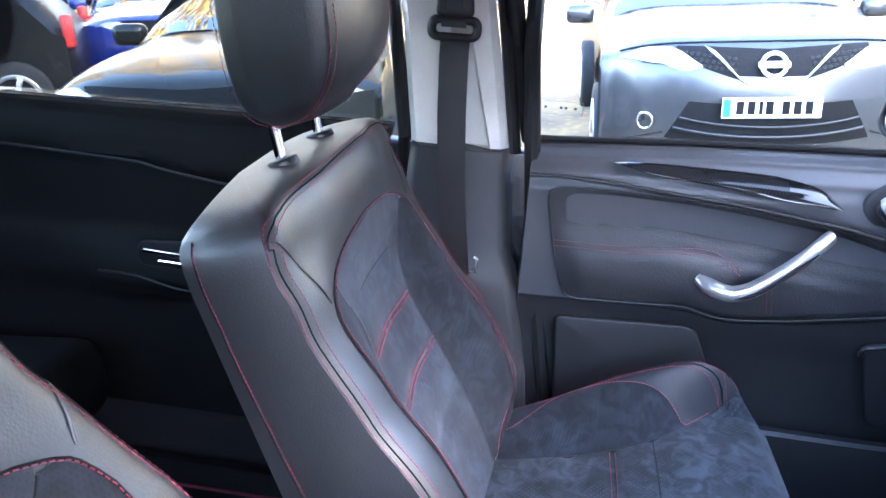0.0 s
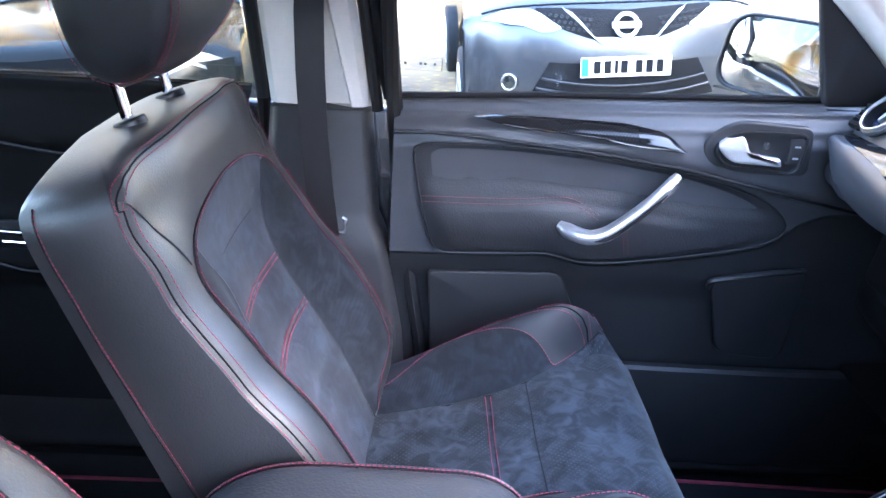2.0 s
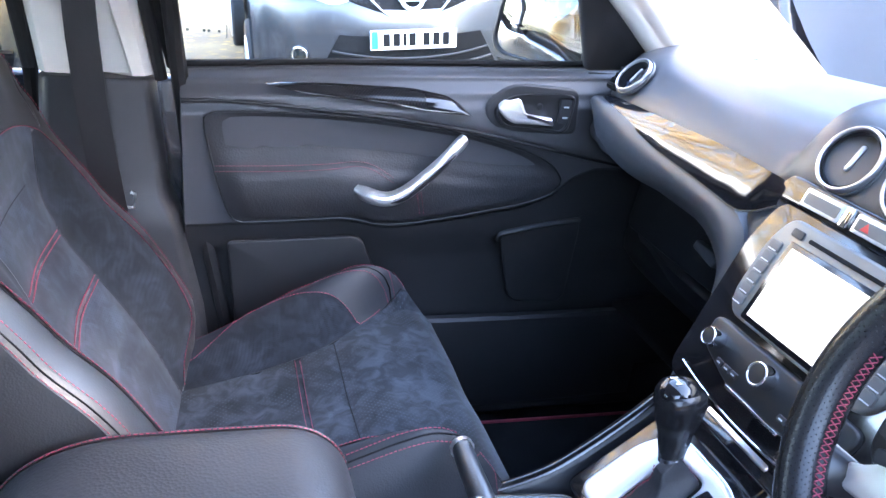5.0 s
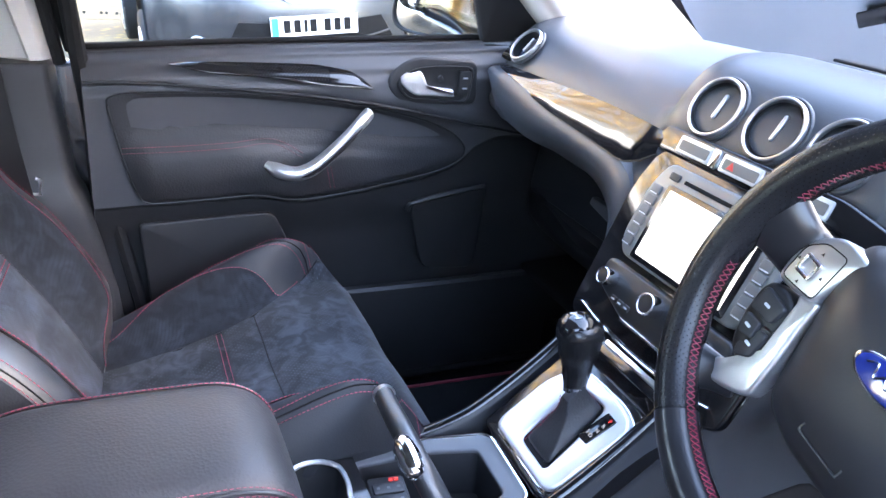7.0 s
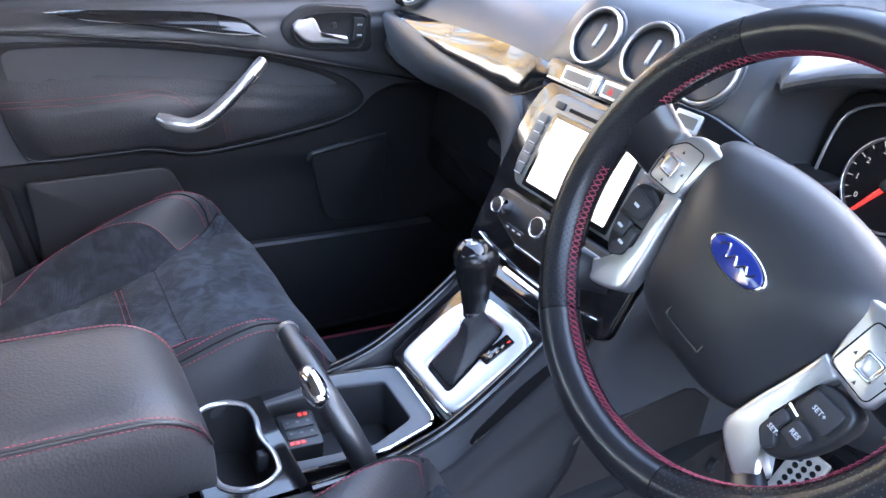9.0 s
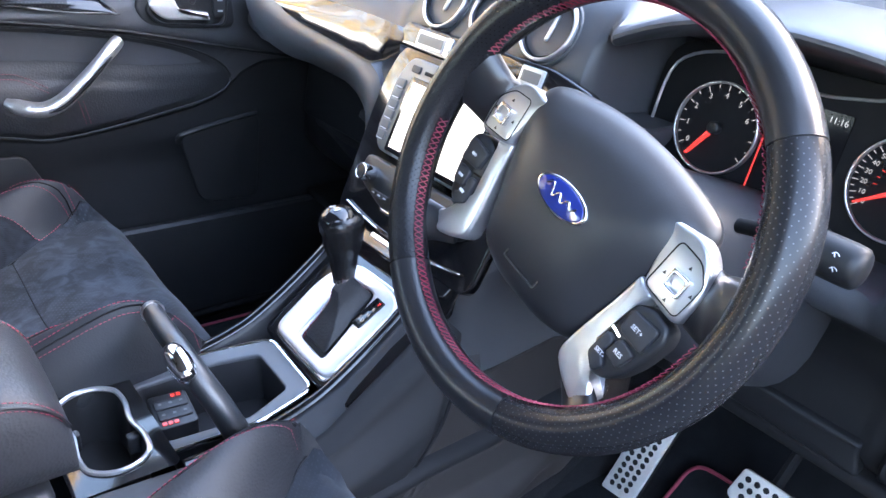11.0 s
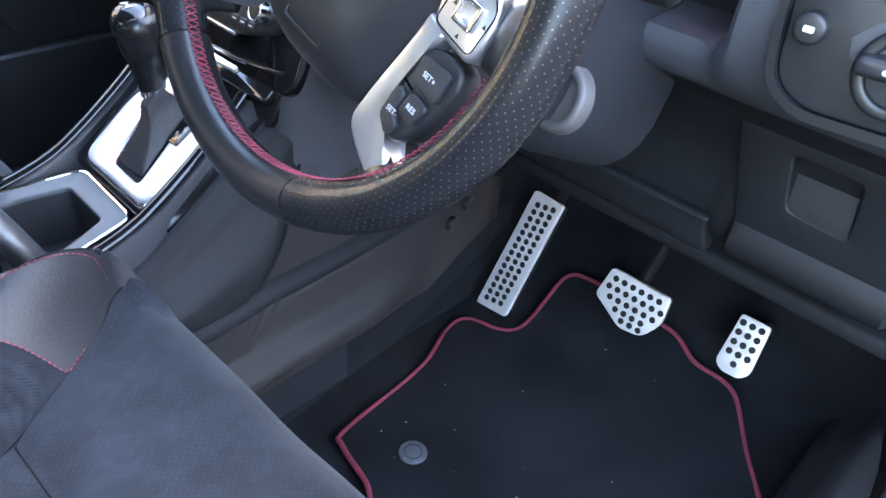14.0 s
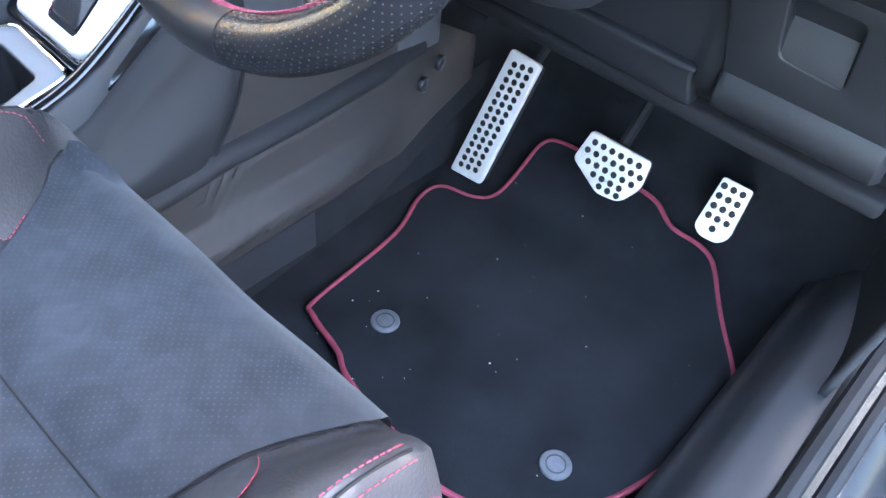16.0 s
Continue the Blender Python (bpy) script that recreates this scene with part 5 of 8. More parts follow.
def dashboard():
    d = thing("dashboard", (0.95, 0.0, 0.70), "black soft-skinned dashboard with gloss trim and round chrome vents", "dashboard")
    ys = sorted(set([round(v, 4) for v in span(-0.76, 0.76, 60) + [-0.550, -0.544, -0.538, -0.531, -0.525, -0.518, -0.512, -0.205, -0.195, -0.185, -0.175, -0.165]]))
    rows = []
    for y in ys:
        pr = dash_profile(y)
        hood = -0.535 < y < -0.18
        line = catmull([(x, y, z) for x, z in pr], 4)
        if hood:     # keep the lip of the hood crisp
            line = []
            for k in range(12):
                for t in (0, 0.25, 0.5, 0.75):
                    line.append(Vector((pr[k][0] + (pr[k + 1][0] - pr[k][0]) * t, y, pr[k][1] + (pr[k + 1][1] - pr[k][1]) * t)))
            line.append(Vector((pr[12][0], y, pr[12][1])))
            sm = catmull([(x, y, z) for x, z in pr], 4)
            line = [a.lerp(b, 0.55) for a, b in zip(line, sm)]
        rows.append(line)
    v, f = loft([r[:34] for r in rows], False, False)
    put("dash_top", mesh_of("dash_top", v, f), PAD, d, "grained black dash skin")
    v, f = loft([r[33:] for r in rows], False, False)
    put("dash_lower_face", mesh_of("dash_lower_face", v, f), LOW_DASH, d, "hard black plastic below the dash skin")
    # gloss strip on the passenger side
    rows = []
    for y in span(0.146, 0.690, 44):
        za = lerp([(0.146, 1.079), (0.185, 1.082), (0.30, 1.081), (0.416, 1.076), (0.623, 1.062), (0.69, 1.055)], y)
        zb = lerp([(0.146, 1.050), (0.17, 1.034), (0.195, 1.024), (0.22, 1.023), (0.288, 1.027), (0.43, 1.033), (0.589, 1.046), (0.69, 1.053)], y)
        xa = lerp([(0.146, 0.722), (0.185, 0.718), (0.25, 0.724), (0.43, 0.732), (0.62, 0.752), (0.69, 0.772)], y)
        rows.append([Vector((xa - lerp([(0.146, 0.010), (0.21, 0.020)], y) * k - 0.0025 * math.sin(k * math.pi), y, za + (zb - za) * k)) for k in span(0, 1, 9)])
    v, f = loft(rows, False, False)
    put("gloss_strip", mesh_of("gloss_strip", v, f), GLOSS, d, "mirror-gloss black trim strip")
    tube_ob("strip_edge", [r[-1] + Vector((0.001, 0, -0.001)) for r in rows], 0.0014, PLASTIC_SMOOTH, d, "thin dark edge")
    # soft roll below the strip, sweeping down into the flank of the stack
    inner = catmull([(0.744, 0.70, 1.050), (0.730, 0.60, 1.050), (0.718, 0.445, 1.037), (0.714, 0.315, 1.030), (0.708, 0.225, 1.022), (0.700, 0.172, 1.000), (0.690, 0.152, 0.956), (0.672, 0.146, 0.898), (0.655, 0.144, 0.848), (0.640, 0.142, 0.80)], 5)
    outer = catmull([(0.765, 0.715, 1.020), (0.740, 0.66, 0.978), (0.729, 0.52, 0.962), (0.727, 0.39, 0.968), (0.724, 0.29, 0.963), (0.714, 0.228, 0.938), (0.703, 0.200, 0.900), (0.690, 0.190, 0.86), (0.675, 0.182, 0.82), (0.660, 0.177, 0.78)], 5)
    rows = []
    for a, b in zip(inner, outer):
        line = [a + Vector((0.02, 0, 0.0))]
        line += [a.lerp(b, k) + Vector((-0.016 * math.sin(math.pi * k ** 0.85), 0, 0)) for k in span(0, 1, 10)]
        line += [b + Vector((0.012, 0, -0.002)), b + Vector((0.06, 0.004, 0.004))]
        rows.append(line)
    v, f = loft(rows, False, False)
    put("dash_roll", mesh_of("dash_roll", v, f), PAD, d, "soft black roll below the gloss strip")
    # glove box: a lid set back under the roll, a ledge along its foot and a grey pull
    M = frame_of((0.882, 0.44, 0.865), (0, -1, 0), (0.13, 0, 1))
    lid = rpoly([(-0.25, -0.075), (0.19, -0.075), (0.19, 0.055), (-0.25, 0.055)], 0.02)
    g = put("glove_box_lid", mesh_of("glove_box_lid", *plate(lid, 0.014, M, 0.005)), LOW_DASH, d, "dark glove box lid")
    pull = rpoly([(-0.030, -0.002), (0.034, -0.014), (0.040, 0.000), (0.026, 0.012), (-0.026, 0.014)], 0.005)
    put("glove_pull", mesh_of("glove_pull", *plate(pull, 0.016, M @ Matrix.Translation((0.005, -0.020, 0.010)), 0.004)), PULL_GREY, g, "dull grey pull")
    rows = []
    for y in span(0.215, 0.66, 24):
        x0, z0 = 0.850 + 0.02 * ease([(0.50, 0), (0.66, 1)], y), lerp([(0.215, 0.776), (0.375, 0.781), (0.571, 0.787), (0.66, 0.789)], y)
        rows.append([Vector((x0 + 0.045, y, z0 + 0.013)), Vector((x0 + 0.012, y, z0 + 0.009)), Vector((x0 + 0.003, y, z0 + 0.005)), Vector((x0, y, z0 - 0.001)), Vector((x0 + 0.003, y, z0 - 0.009)), Vector((x0 + 0.030, y, z0 - 0.050))])
    v, f = loft(rows, False, False)
    put("glove_ledge", mesh_of("glove_ledge", v, f), LOW_DASH, d, "rounded ledge under the glove box")
    # round vents
    def vent(y, z, x, r, tilt, turn, name="air_vent", fin=0.0):
        up = Vector((math.sin(tilt), 0, math.cos(tilt)))
        right = Vector((math.sin(turn), -math.cos(turn), 0))
        M = frame_of((x, y, z), right, up)
        rim = put(name, mesh_of(name, *ring(r * 0.885, r, 0.012, M, 40, 0.003)), SATIN, d, "round air vent with chrome rim")
        outer = put("seat_ring", mesh_of("seat_ring", *ring(r * 0.99, r * 1.10, 0.005, M, 40, 0.003)), PAD, rim)
        # barrel behind the rim
        back = []
        for k, dz in ((0.83, 0.008), (0.82, -0.02), (0.78, -0.04)):
            back.append([M @ Vector((r * k * math.cos(2 * math.pi * i / 28), r * k * math.sin(2 * math.pi * i / 28), dz)) for i in range(28)])
        v, f = loft(back, True, False)
        v.append(M @ Vector((0, 0, -0.04)))
        f += [(56 + i, 56 + (i + 1) % 28, len(v) - 1) for i in range(28)]
        put("barrel", mesh_of("barrel", v, f), PLASTIC_SMOOTH, rim)
        # two broad closed blades, split along the middle
        for sg in (-1, 1):
            arc = [(sg * r * 0.80 * math.cos(a), r * 0.80 * math.sin(a)) for a in span(-1.40, 1.40, 15)]
            B = M @ Matrix.Translation((0, 0, -0.010)) @ pose(0, 0, 0, 0, sg * 5, 0)
            put("vane", mesh_of("vane", *plate(arc if sg > 0 else arc[::-1], 0.006, B, 0.002)), VENT_BLADE, rim, "smooth dark vent blade")
        bm = rbox(r * 0.15, r * 0.85, 0.008, 0.003, 2, M @ Matrix.Translation((0.05 * r, 0.08 * r, 0.003)) @ pose(0, 0, 0, 0, 15, -4))
        part("tab", bm, SATIN, rim, "silver thumb tab")
        return rim
    for y in (0.096, -0.002, -0.096):
        vent(y, 1.122, 0.754, 0.0405, radians(27), 0.0)
    vent(0.634, 1.098, 0.779, 0.036, radians(40), 0.0)
    vent(-0.665, 1.110, 0.738, 0.036, radians(28), radians(25))
    # slim side vent by the door
    M = frame_of((0.788, 0.699, 1.083), (0.12, -1, 0), (0.62, 0.10, 0.78))
    sv = put("side_vent", mesh_of("side_vent", *plate(rpoly([(-0.017, -0.026), (0.015, -0.028), (0.017, 0.022), (-0.012, 0.026)], 0.006), 0.006, M, 0.002)), VOID, d, "slim black side vent")
    for i in range(4):
        part("side_vent_slat", rbox(0.026, 0.0045, 0.006, 0.001, 1, M @ pose(0, -0.019 + 0.012 * i, 0.006, 35, 0, 0)), PLASTIC_SMOOTH, sv)
    # demister slot by the glass
    bm = rbox(0.03, 0.9, 0.006, 0.002, 1, pose(1.37, 0.0, 1.122, 0, 0, 0))
    part("demister_slot", bm, VOID, d, "dark demister slot")
    # speaker and sensor pods far out on the top
    put("corner_grille", mesh_of("corner_grille", *disc(0.035, 0.010, Matrix.Translation((1.0, 0.66, 1.135)), 28, 0.004)), PLASTIC_SMOOTH, d, "round corner grille")
    return d


dash = dashboard()

# ---- centre stack ----
S = frame_of((0.683, 0.0, 0.955), (0, -1, 0), (0.388, 0, 0.922))


def SL(pts):
    return [S @ Vector(p) for p in pts]


def slab(name, pts, z0, z1, mat_, parent, r=0.003, edge=0.0015, label="", base=None):
    o = rpoly(pts, r)
    return put(name, mesh_of(name, *plate(o, z1 - z0, (base or S) @ Matrix.Translation((0, 0, z0)), edge)), mat_, parent, label)


def centre_stack():
    st = thing("centre_stack", (0.70, 0.0, 0.70), "centre stack with touch screen, climate knobs and gloss surround", "centre console")
    # body with rounded flanks running down to the console
    rows = []
    for z in span(0.60, 1.045, 24):
        xf = 0.683 + (z - 0.955) * 0.421 - 0.004
        xf = max(xf, 0.618) if z < 0.80 else xf
        w = ease([(0.60, 0.150), (0.80, 0.150), (0.90, 0.175), (0.97, 0.215), (1.045, 0.245)], z)
        flat = ease([(0.60, 0.115), (0.85, 0.122), (1.04, 0.130)], z)
        pts = []
        for sgn in (1, -1):
            arc = [(xf, flat), (xf + 0.002, flat + 0.2 * (w - flat)), (xf + 0.012, flat + 0.6 * (w - flat)), (xf + 0.035, flat + 0.9 * (w - flat)), (xf + 0.075, w), (0.93, w)]
            arc = arc if sgn > 0 else arc[::-1]
            pts += [(x, sgn * yy, z) for x, yy in arc]
        rows.append(pts)
    v, f = loft(rows, True, True)
    put("stack_body", mesh_of("stack_body", v, f), PAD, st, "black padded stack flanks", bevel=0.004)
    # gloss surround
    slab("gloss_surround", [(-0.150, -0.145), (0.150, -0.145), (0.158, 0.05), (0.142, 0.112), (-0.142, 0.112), (-0.158, 0.05)], -0.002, 0.010, GLOSS, st, 0.025, 0.004, "gloss black surround")
    # radio unit
    radio = slab("radio_unit", [(-0.104, -0.036), (0.104, -0.036), (0.119, -0.012), (0.119, 0.062), (0.104, 0.098), (-0.104, 0.098), (-0.119, 0.062), (-0.119, -0.012)], 0.008, 0.019, SATIN_DARK, st, 0.014, 0.004, "grey touch screen radio unit")
    slab("screen_frame", [(-0.086, -0.032), (0.086, -0.032), (0.086, 0.073), (-0.086, 0.073)], 0.018, 0.0205, GLOSS, radio, 0.004, 0.001)
    slab("screen", [(-0.078, -0.025), (0.078, -0.025), (0.078, 0.066), (-0.078, 0.066)], 0.020, 0.0212, SCREEN, radio, 0.002, 0.0, "brightly lit touch screen")
    slab("disc_slot", [(-0.065, 0.080), (0.065, 0.080), (0.065, 0.085), (-0.065, 0.085)], 0.018, 0.0198, VOID, radio, 0.002, 0.0)
    slab("eject_button", [(-0.092, 0.078), (-0.074, 0.078), (-0.074, 0.088), (-0.092, 0.088)], 0.018, 0.0215, PLASTIC, radio, 0.003, 0.001)
    for sgn in (-1, 1):
        for i in range(6):
            v0 = -0.022 + i * 0.0148
            b = slab("side_button", [(sgn * 0.102 - 0.0085, v0), (sgn * 0.102 + 0.0085, v0), (sgn * 0.102 + 0.0085, v0 + 0.0134), (sgn * 0.102 - 0.0085, v0 + 0.0134)], 0.018, 0.0218, KEY_GREY, radio, 0.003, 0.0012)
            slab("button_mark", [(sgn * 0.102 - 0.0065, v0 + 0.0008), (sgn * 0.102 + 0.0065, v0 + 0.0008), (sgn * 0.102 + 0.0065, v0 + 0.0022), (sgn * 0.102 - 0.0065, v0 + 0.0022)], 0.0216, 0.0222, GREY_INK, b, 0.0005, 0.0)
    # climate panel
    cl = slab("climate_panel", [(-0.116, -0.084), (-0.05, -0.106), (0.05, -0.106), (0.116, -0.084), (0.121, -0.046), (-0.121, -0.046)], 0.008, 0.018, PLASTIC_SMOOTH, st, 0.016, 0.004, "black climate control panel")
    for u, vv, r in ((-0.092, -0.070, 0.0115), (-0.004, -0.066, 0.0140), (0.092, -0.070, 0.0115)):
        k = put("climate_knob", mesh_of("climate_knob", *disc(r, 0.022, S @ Matrix.Translation((u, vv, 0.016)), 28, 0.003)), PLASTIC_SMOOTH, cl, "round knob with chrome ring")
        put("knob_ring", mesh_of("knob_ring", *ring(r * 0.78, r * 1.02, 0.0235, S @ Matrix.Translation((u, vv, 0.016)), 28, 0.002)), CHROME, k)
    slab("chrome_line", [(-0.046, -0.108), (0.046, -0.108), (0.046, -0.104), (-0.046, -0.104)], 0.017, 0.020, CHROME, cl, 0.001, 0.0005)
    for i, u in enumerate((-0.072, -0.058, -0.045, 0.040, 0.055, 0.070)):
        slab("climate_button", [(u - 0.006, -0.094), (u + 0.006, -0.094), (u + 0.006, -0.086), (u - 0.006, -0.086)], 0.017, 0.0205, PLASTIC, cl, 0.002, 0.001)
        slab("button_mark", [(u - 0.003, -0.091), (u + 0.003, -0.091), (u + 0.003, -0.0895), (u - 0.003, -0.0895)], 0.0204, 0.0209, GREY_INK, cl, 0.0004, 0.0)
    # arched chrome lines and the shallow tray below
    arc = [(u, -0.122 - 0.012 * (1 - (u / 0.128) ** 2), 0.0125) for u in span(-0.128, 0.128, 24)]
    tube_ob("chrome_arch", SL(arc), 0.0016, CHROME, st, "thin chrome line")
    slab("lower_panel", [(-0.125, -0.185), (0.125, -0.185), (0.130, -0.135), (-0.130, -0.135)], -0.004, 0.004, GLOSS, st, 0.01, 0.003, "gloss black lower panel")
    T = frame_of((0.630, 0.0, 0.822), (0, -1, 0), (0.75, 0, 0.66))
    slab("tray_lip", [(-0.118, -0.022), (0.118, -0.022), (0.118, 0.020), (-0.118, 0.020)], 0.0, 0.010, GLOSS, st, 0.008, 0.003, "", T)
    slab("bright_strip", [(-0.055, -0.010), (0.055, -0.010), (0.055, 0.003), (-0.055, 0.003)], 0.009, 0.013, SATIN, st, 0.004, 0.002, "silver strip", T)
    tube_ob("chrome_rail", [T @ Vector((u, 0.014, 0.0105)) for u in span(-0.105, 0.105, 8)], 0.0018, CHROME, st)
    # strip of buttons under the vents
    B = frame_of((0.728, 0.0, 1.070), (0, -1, 0), (0.33, 0, 0.94))
    bar = slab("button_bar", [(-0.165, -0.016), (0.150, -0.020), (0.212, -0.030), (0.205, 0.004), (0.135, 0.018), (-0.15, 0.018)], -0.004, 0.010, GLOSS, st, 0.012, 0.004, "gloss black switch bar", B)
    for i, (a, b) in enumerate(((-0.113, -0.053), (-0.034, 0.030), (0.090, 0.128))):
        k = slab("bar_switch", [(a, -0.010), (b, -0.010), (b, 0.012), (a, 0.012)], 0.009, 0.013, KEY_SILVER, bar, 0.003, 0.0012, "silver switch", B)
        slab("switch_face", [(a + 0.004, -0.006), (b - 0.004, -0.006), (b - 0.004, 0.007), (a + 0.004, 0.007)], 0.0128, 0.0135, KEY_GREY, k, 0.002, 0.0, "", B)
    slab("hazard_mark", [(-0.022, -0.004), (-0.010, -0.004), (-0.016, 0.006)], 0.0134, 0.0140, RED_PAINT, bar, 0.0005, 0.0, "red hazard triangle", B)
    slab("chrome_divider", [(-0.050, -0.011), (-0.039, -0.011), (-0.039, 0.013), (-0.050, 0.013)], 0.009, 0.0145, CHROME, bar, 0.002, 0.001, "", B)
    return st


SATIN_DARK = material("graphite_grey_plastic", (0.16, 0.165, 0.16), 0.38, metal=0.3, vary=0.06, vscale=20, bump=0.05, bscale=900)
KEY_SILVER = material("silver_key_plastic", (0.52, 0.54, 0.56), 0.3, metal=0.5, vary=0.05, vscale=30)
RED_PAINT = material("red_switch_ink", (0.5, 0.03, 0.03), 0.4, vary=0.0)
centre_stack()

# ---- instrument cluster ----
def cluster():
    cl = thing("instrument_cluster", (0.83, -0.37, 0.99), "instrument cluster with red needles and a lit centre display", "instrument cluster")
    K = frame_of((0.826, -0.385, 1.055), (0, -1, 0), (0.18, 0, 1))

    def ks(name, pts, z0, z1, m, parent, r=0.003, edge=0.0, label=""):
        return slab(name, pts, z0, z1, m, parent, r, edge, label, K)
    ks("cluster_face", [(-0.185, -0.075), (0.175, -0.075), (0.175, 0.085), (-0.185, 0.085)], -0.01, 0.0, VOID, cl, 0.05, 0.002, "black dial face")
    for u, name, n in ((-0.094, "tachometer", 8), (0.104, "speedometer", 16)):
        D = K @ Matrix.Translation((u, 0.0, 0.0))
        dial = put(name, mesh_of(name, *ring(0.0475, 0.0500, 0.007, D, 56, 0.001)), SATIN, cl, "round dial with thin silver rim")
        put("dial_face", mesh_of("dial_face", *disc(0.048, 0.0015, D, 48)), VOID, dial)
        for i in range(n * 2 + 1):
            a = radians(215 - 250 * i / (n * 2))
            ln = 0.006 if i % 2 == 0 else 0.0035
            p, q = 0.0465, 0.0465 - ln
            c, s = math.cos(a), math.sin(a)
            w = 0.0004
            pts = [(p * c - w * s, p * s + w * c), (p * c + w * s, p * s - w * c), (q * c + w * s, q * s - w * c), (q * c - w * s, q * s + w * c)]
            put("tick", mesh_of("tick", *plate(pts, 0.0022, D)), WHITE_INK, dial)
            if name == "speedometer" and 4 <= i <= 30 and i % 2 == 0:
                pts = [(x * 0.58, y * 0.58) for x, y in pts]
                put("inner_tick", mesh_of("inner_tick", *plate(pts, 0.0022, D)), RED_GLOW, dial)
        for i in range(0, n + 1):
            a = radians(215 - 250 * i / n)
            words = str(i) if name == "tachometer" else (str(i * 10) if i < 15 else "")
            if words and (name == "tachometer" and i <= 6 or name == "speedometer"):
                text_ob("numeral", words, 0.0085 if name == "tachometer" else 0.0068, D @ Matrix.Translation((0.0355 * math.cos(a), 0.0355 * math.sin(a), 0.0022)), WHITE_INK, dial)
        a = radians(236 if name == "tachometer" else 213)
        c, s = math.cos(a), math.sin(a)
        nd = [(-0.004 * c - 0.0024 * s, -0.004 * s + 0.0024 * c), (-0.004 * c + 0.0024 * s, -0.004 * s - 0.0024 * c), (0.042 * c + 0.0009 * s, 0.042 * s - 0.0009 * c), (0.042 * c - 0.0009 * s, 0.042 * s + 0.0009 * c)]
        put("needle", mesh_of("needle", *plate(nd, 0.007, D @ Matrix.Translation((0, 0, 0.003)), 0.0008)), RED_GLOW, dial, "red needle")
        put("needle_cap", mesh_of("needle_cap", *disc(0.007, 0.011, D, 20, 0.002)), PLASTIC_SMOOTH, dial)
    disp = ks("display", [(-0.036, -0.068), (0.040, -0.068), (0.040, 0.050), (-0.036, 0.050)], 0.0, 0.003, LCD, cl, 0.003, 0.0, "dark trip display")
    text_ob("clock_text", "11:16", 0.0090, K @ Matrix.Translation((0.027, 0.042, 0.0034)), WHITE_INK, disp)
    # aerial sign
    for r in (0.005, 0.009, 0.013):
        pts = [(0.012 + r * math.cos(a), 0.012 + r * math.sin(a)) for a in span(-0.9, 4.04, 18)]
        tube_ob("signal_arc", [K @ Vector((x, y, 0.0036)) for x, y in pts], 0.0009, RED_GLOW, disp, "red radio sign", segs=6)
    ks("signal_mast", [(0.011, -0.010), (0.014, -0.010), (0.014, 0.012), (0.011, 0.012)], 0.0032, 0.0040, RED_GLOW, disp, 0.0003)
    for i, (u, v0, w, h) in enumerate(((-0.006, -0.026, 0.020, 0.004), (-0.002, -0.058, 0.030, 0.004), (0.006, 0.043, 0.006, 0.003))):
        ks("text_bar", [(u, v0), (u + w, v0), (u + w, v0 + h), (u, v0 + h)], 0.0032, 0.0038, WHITE_INK, disp, 0.0005)
    text_ob("trip_text", "0.0 mls", 0.0075, K @ Matrix.Translation((0.014, -0.047, 0.0034)), WHITE_INK, disp)
    text_ob("gear_text", "P", 0.012, K @ Matrix.Translation((0.034, -0.058, 0.0034)), WHITE_INK, disp)
    tube_ob("screen_edge", [K @ Vector(p) for p in ((-0.038, 0.050, 0.004), (-0.040, -0.05, 0.004))], 0.0008, RED_GLOW, disp)
    # silver brow line over the dials
    brow = catmull([(-0.175, -0.02, 0.004), (-0.165, 0.055, 0.004), (-0.10, 0.080, 0.004), (-0.035, 0.070, 0.004), (0.0, 0.062, 0.004), (0.045, 0.068, 0.004), (0.11, 0.080, 0.004), (0.168, 0.05, 0.004), (0.182, -0.01, 0.004)], 6)
    tube_ob("brow_line", [K @ p for p in brow], 0.0018, SATIN, cl, "thin silver line")
    low = catmull([(-0.175, -0.02, 0.004), (-0.13, -0.070, 0.004), (-0.05, -0.074, 0.004), (0.05, -0.074, 0.004), (0.13, -0.070, 0.004), (0.182, -0.01, 0.004)], 6)
    tube_ob("lower_line", [K @ p for p in low], 0.0014, SATIN, cl)
    return cl


cluster()

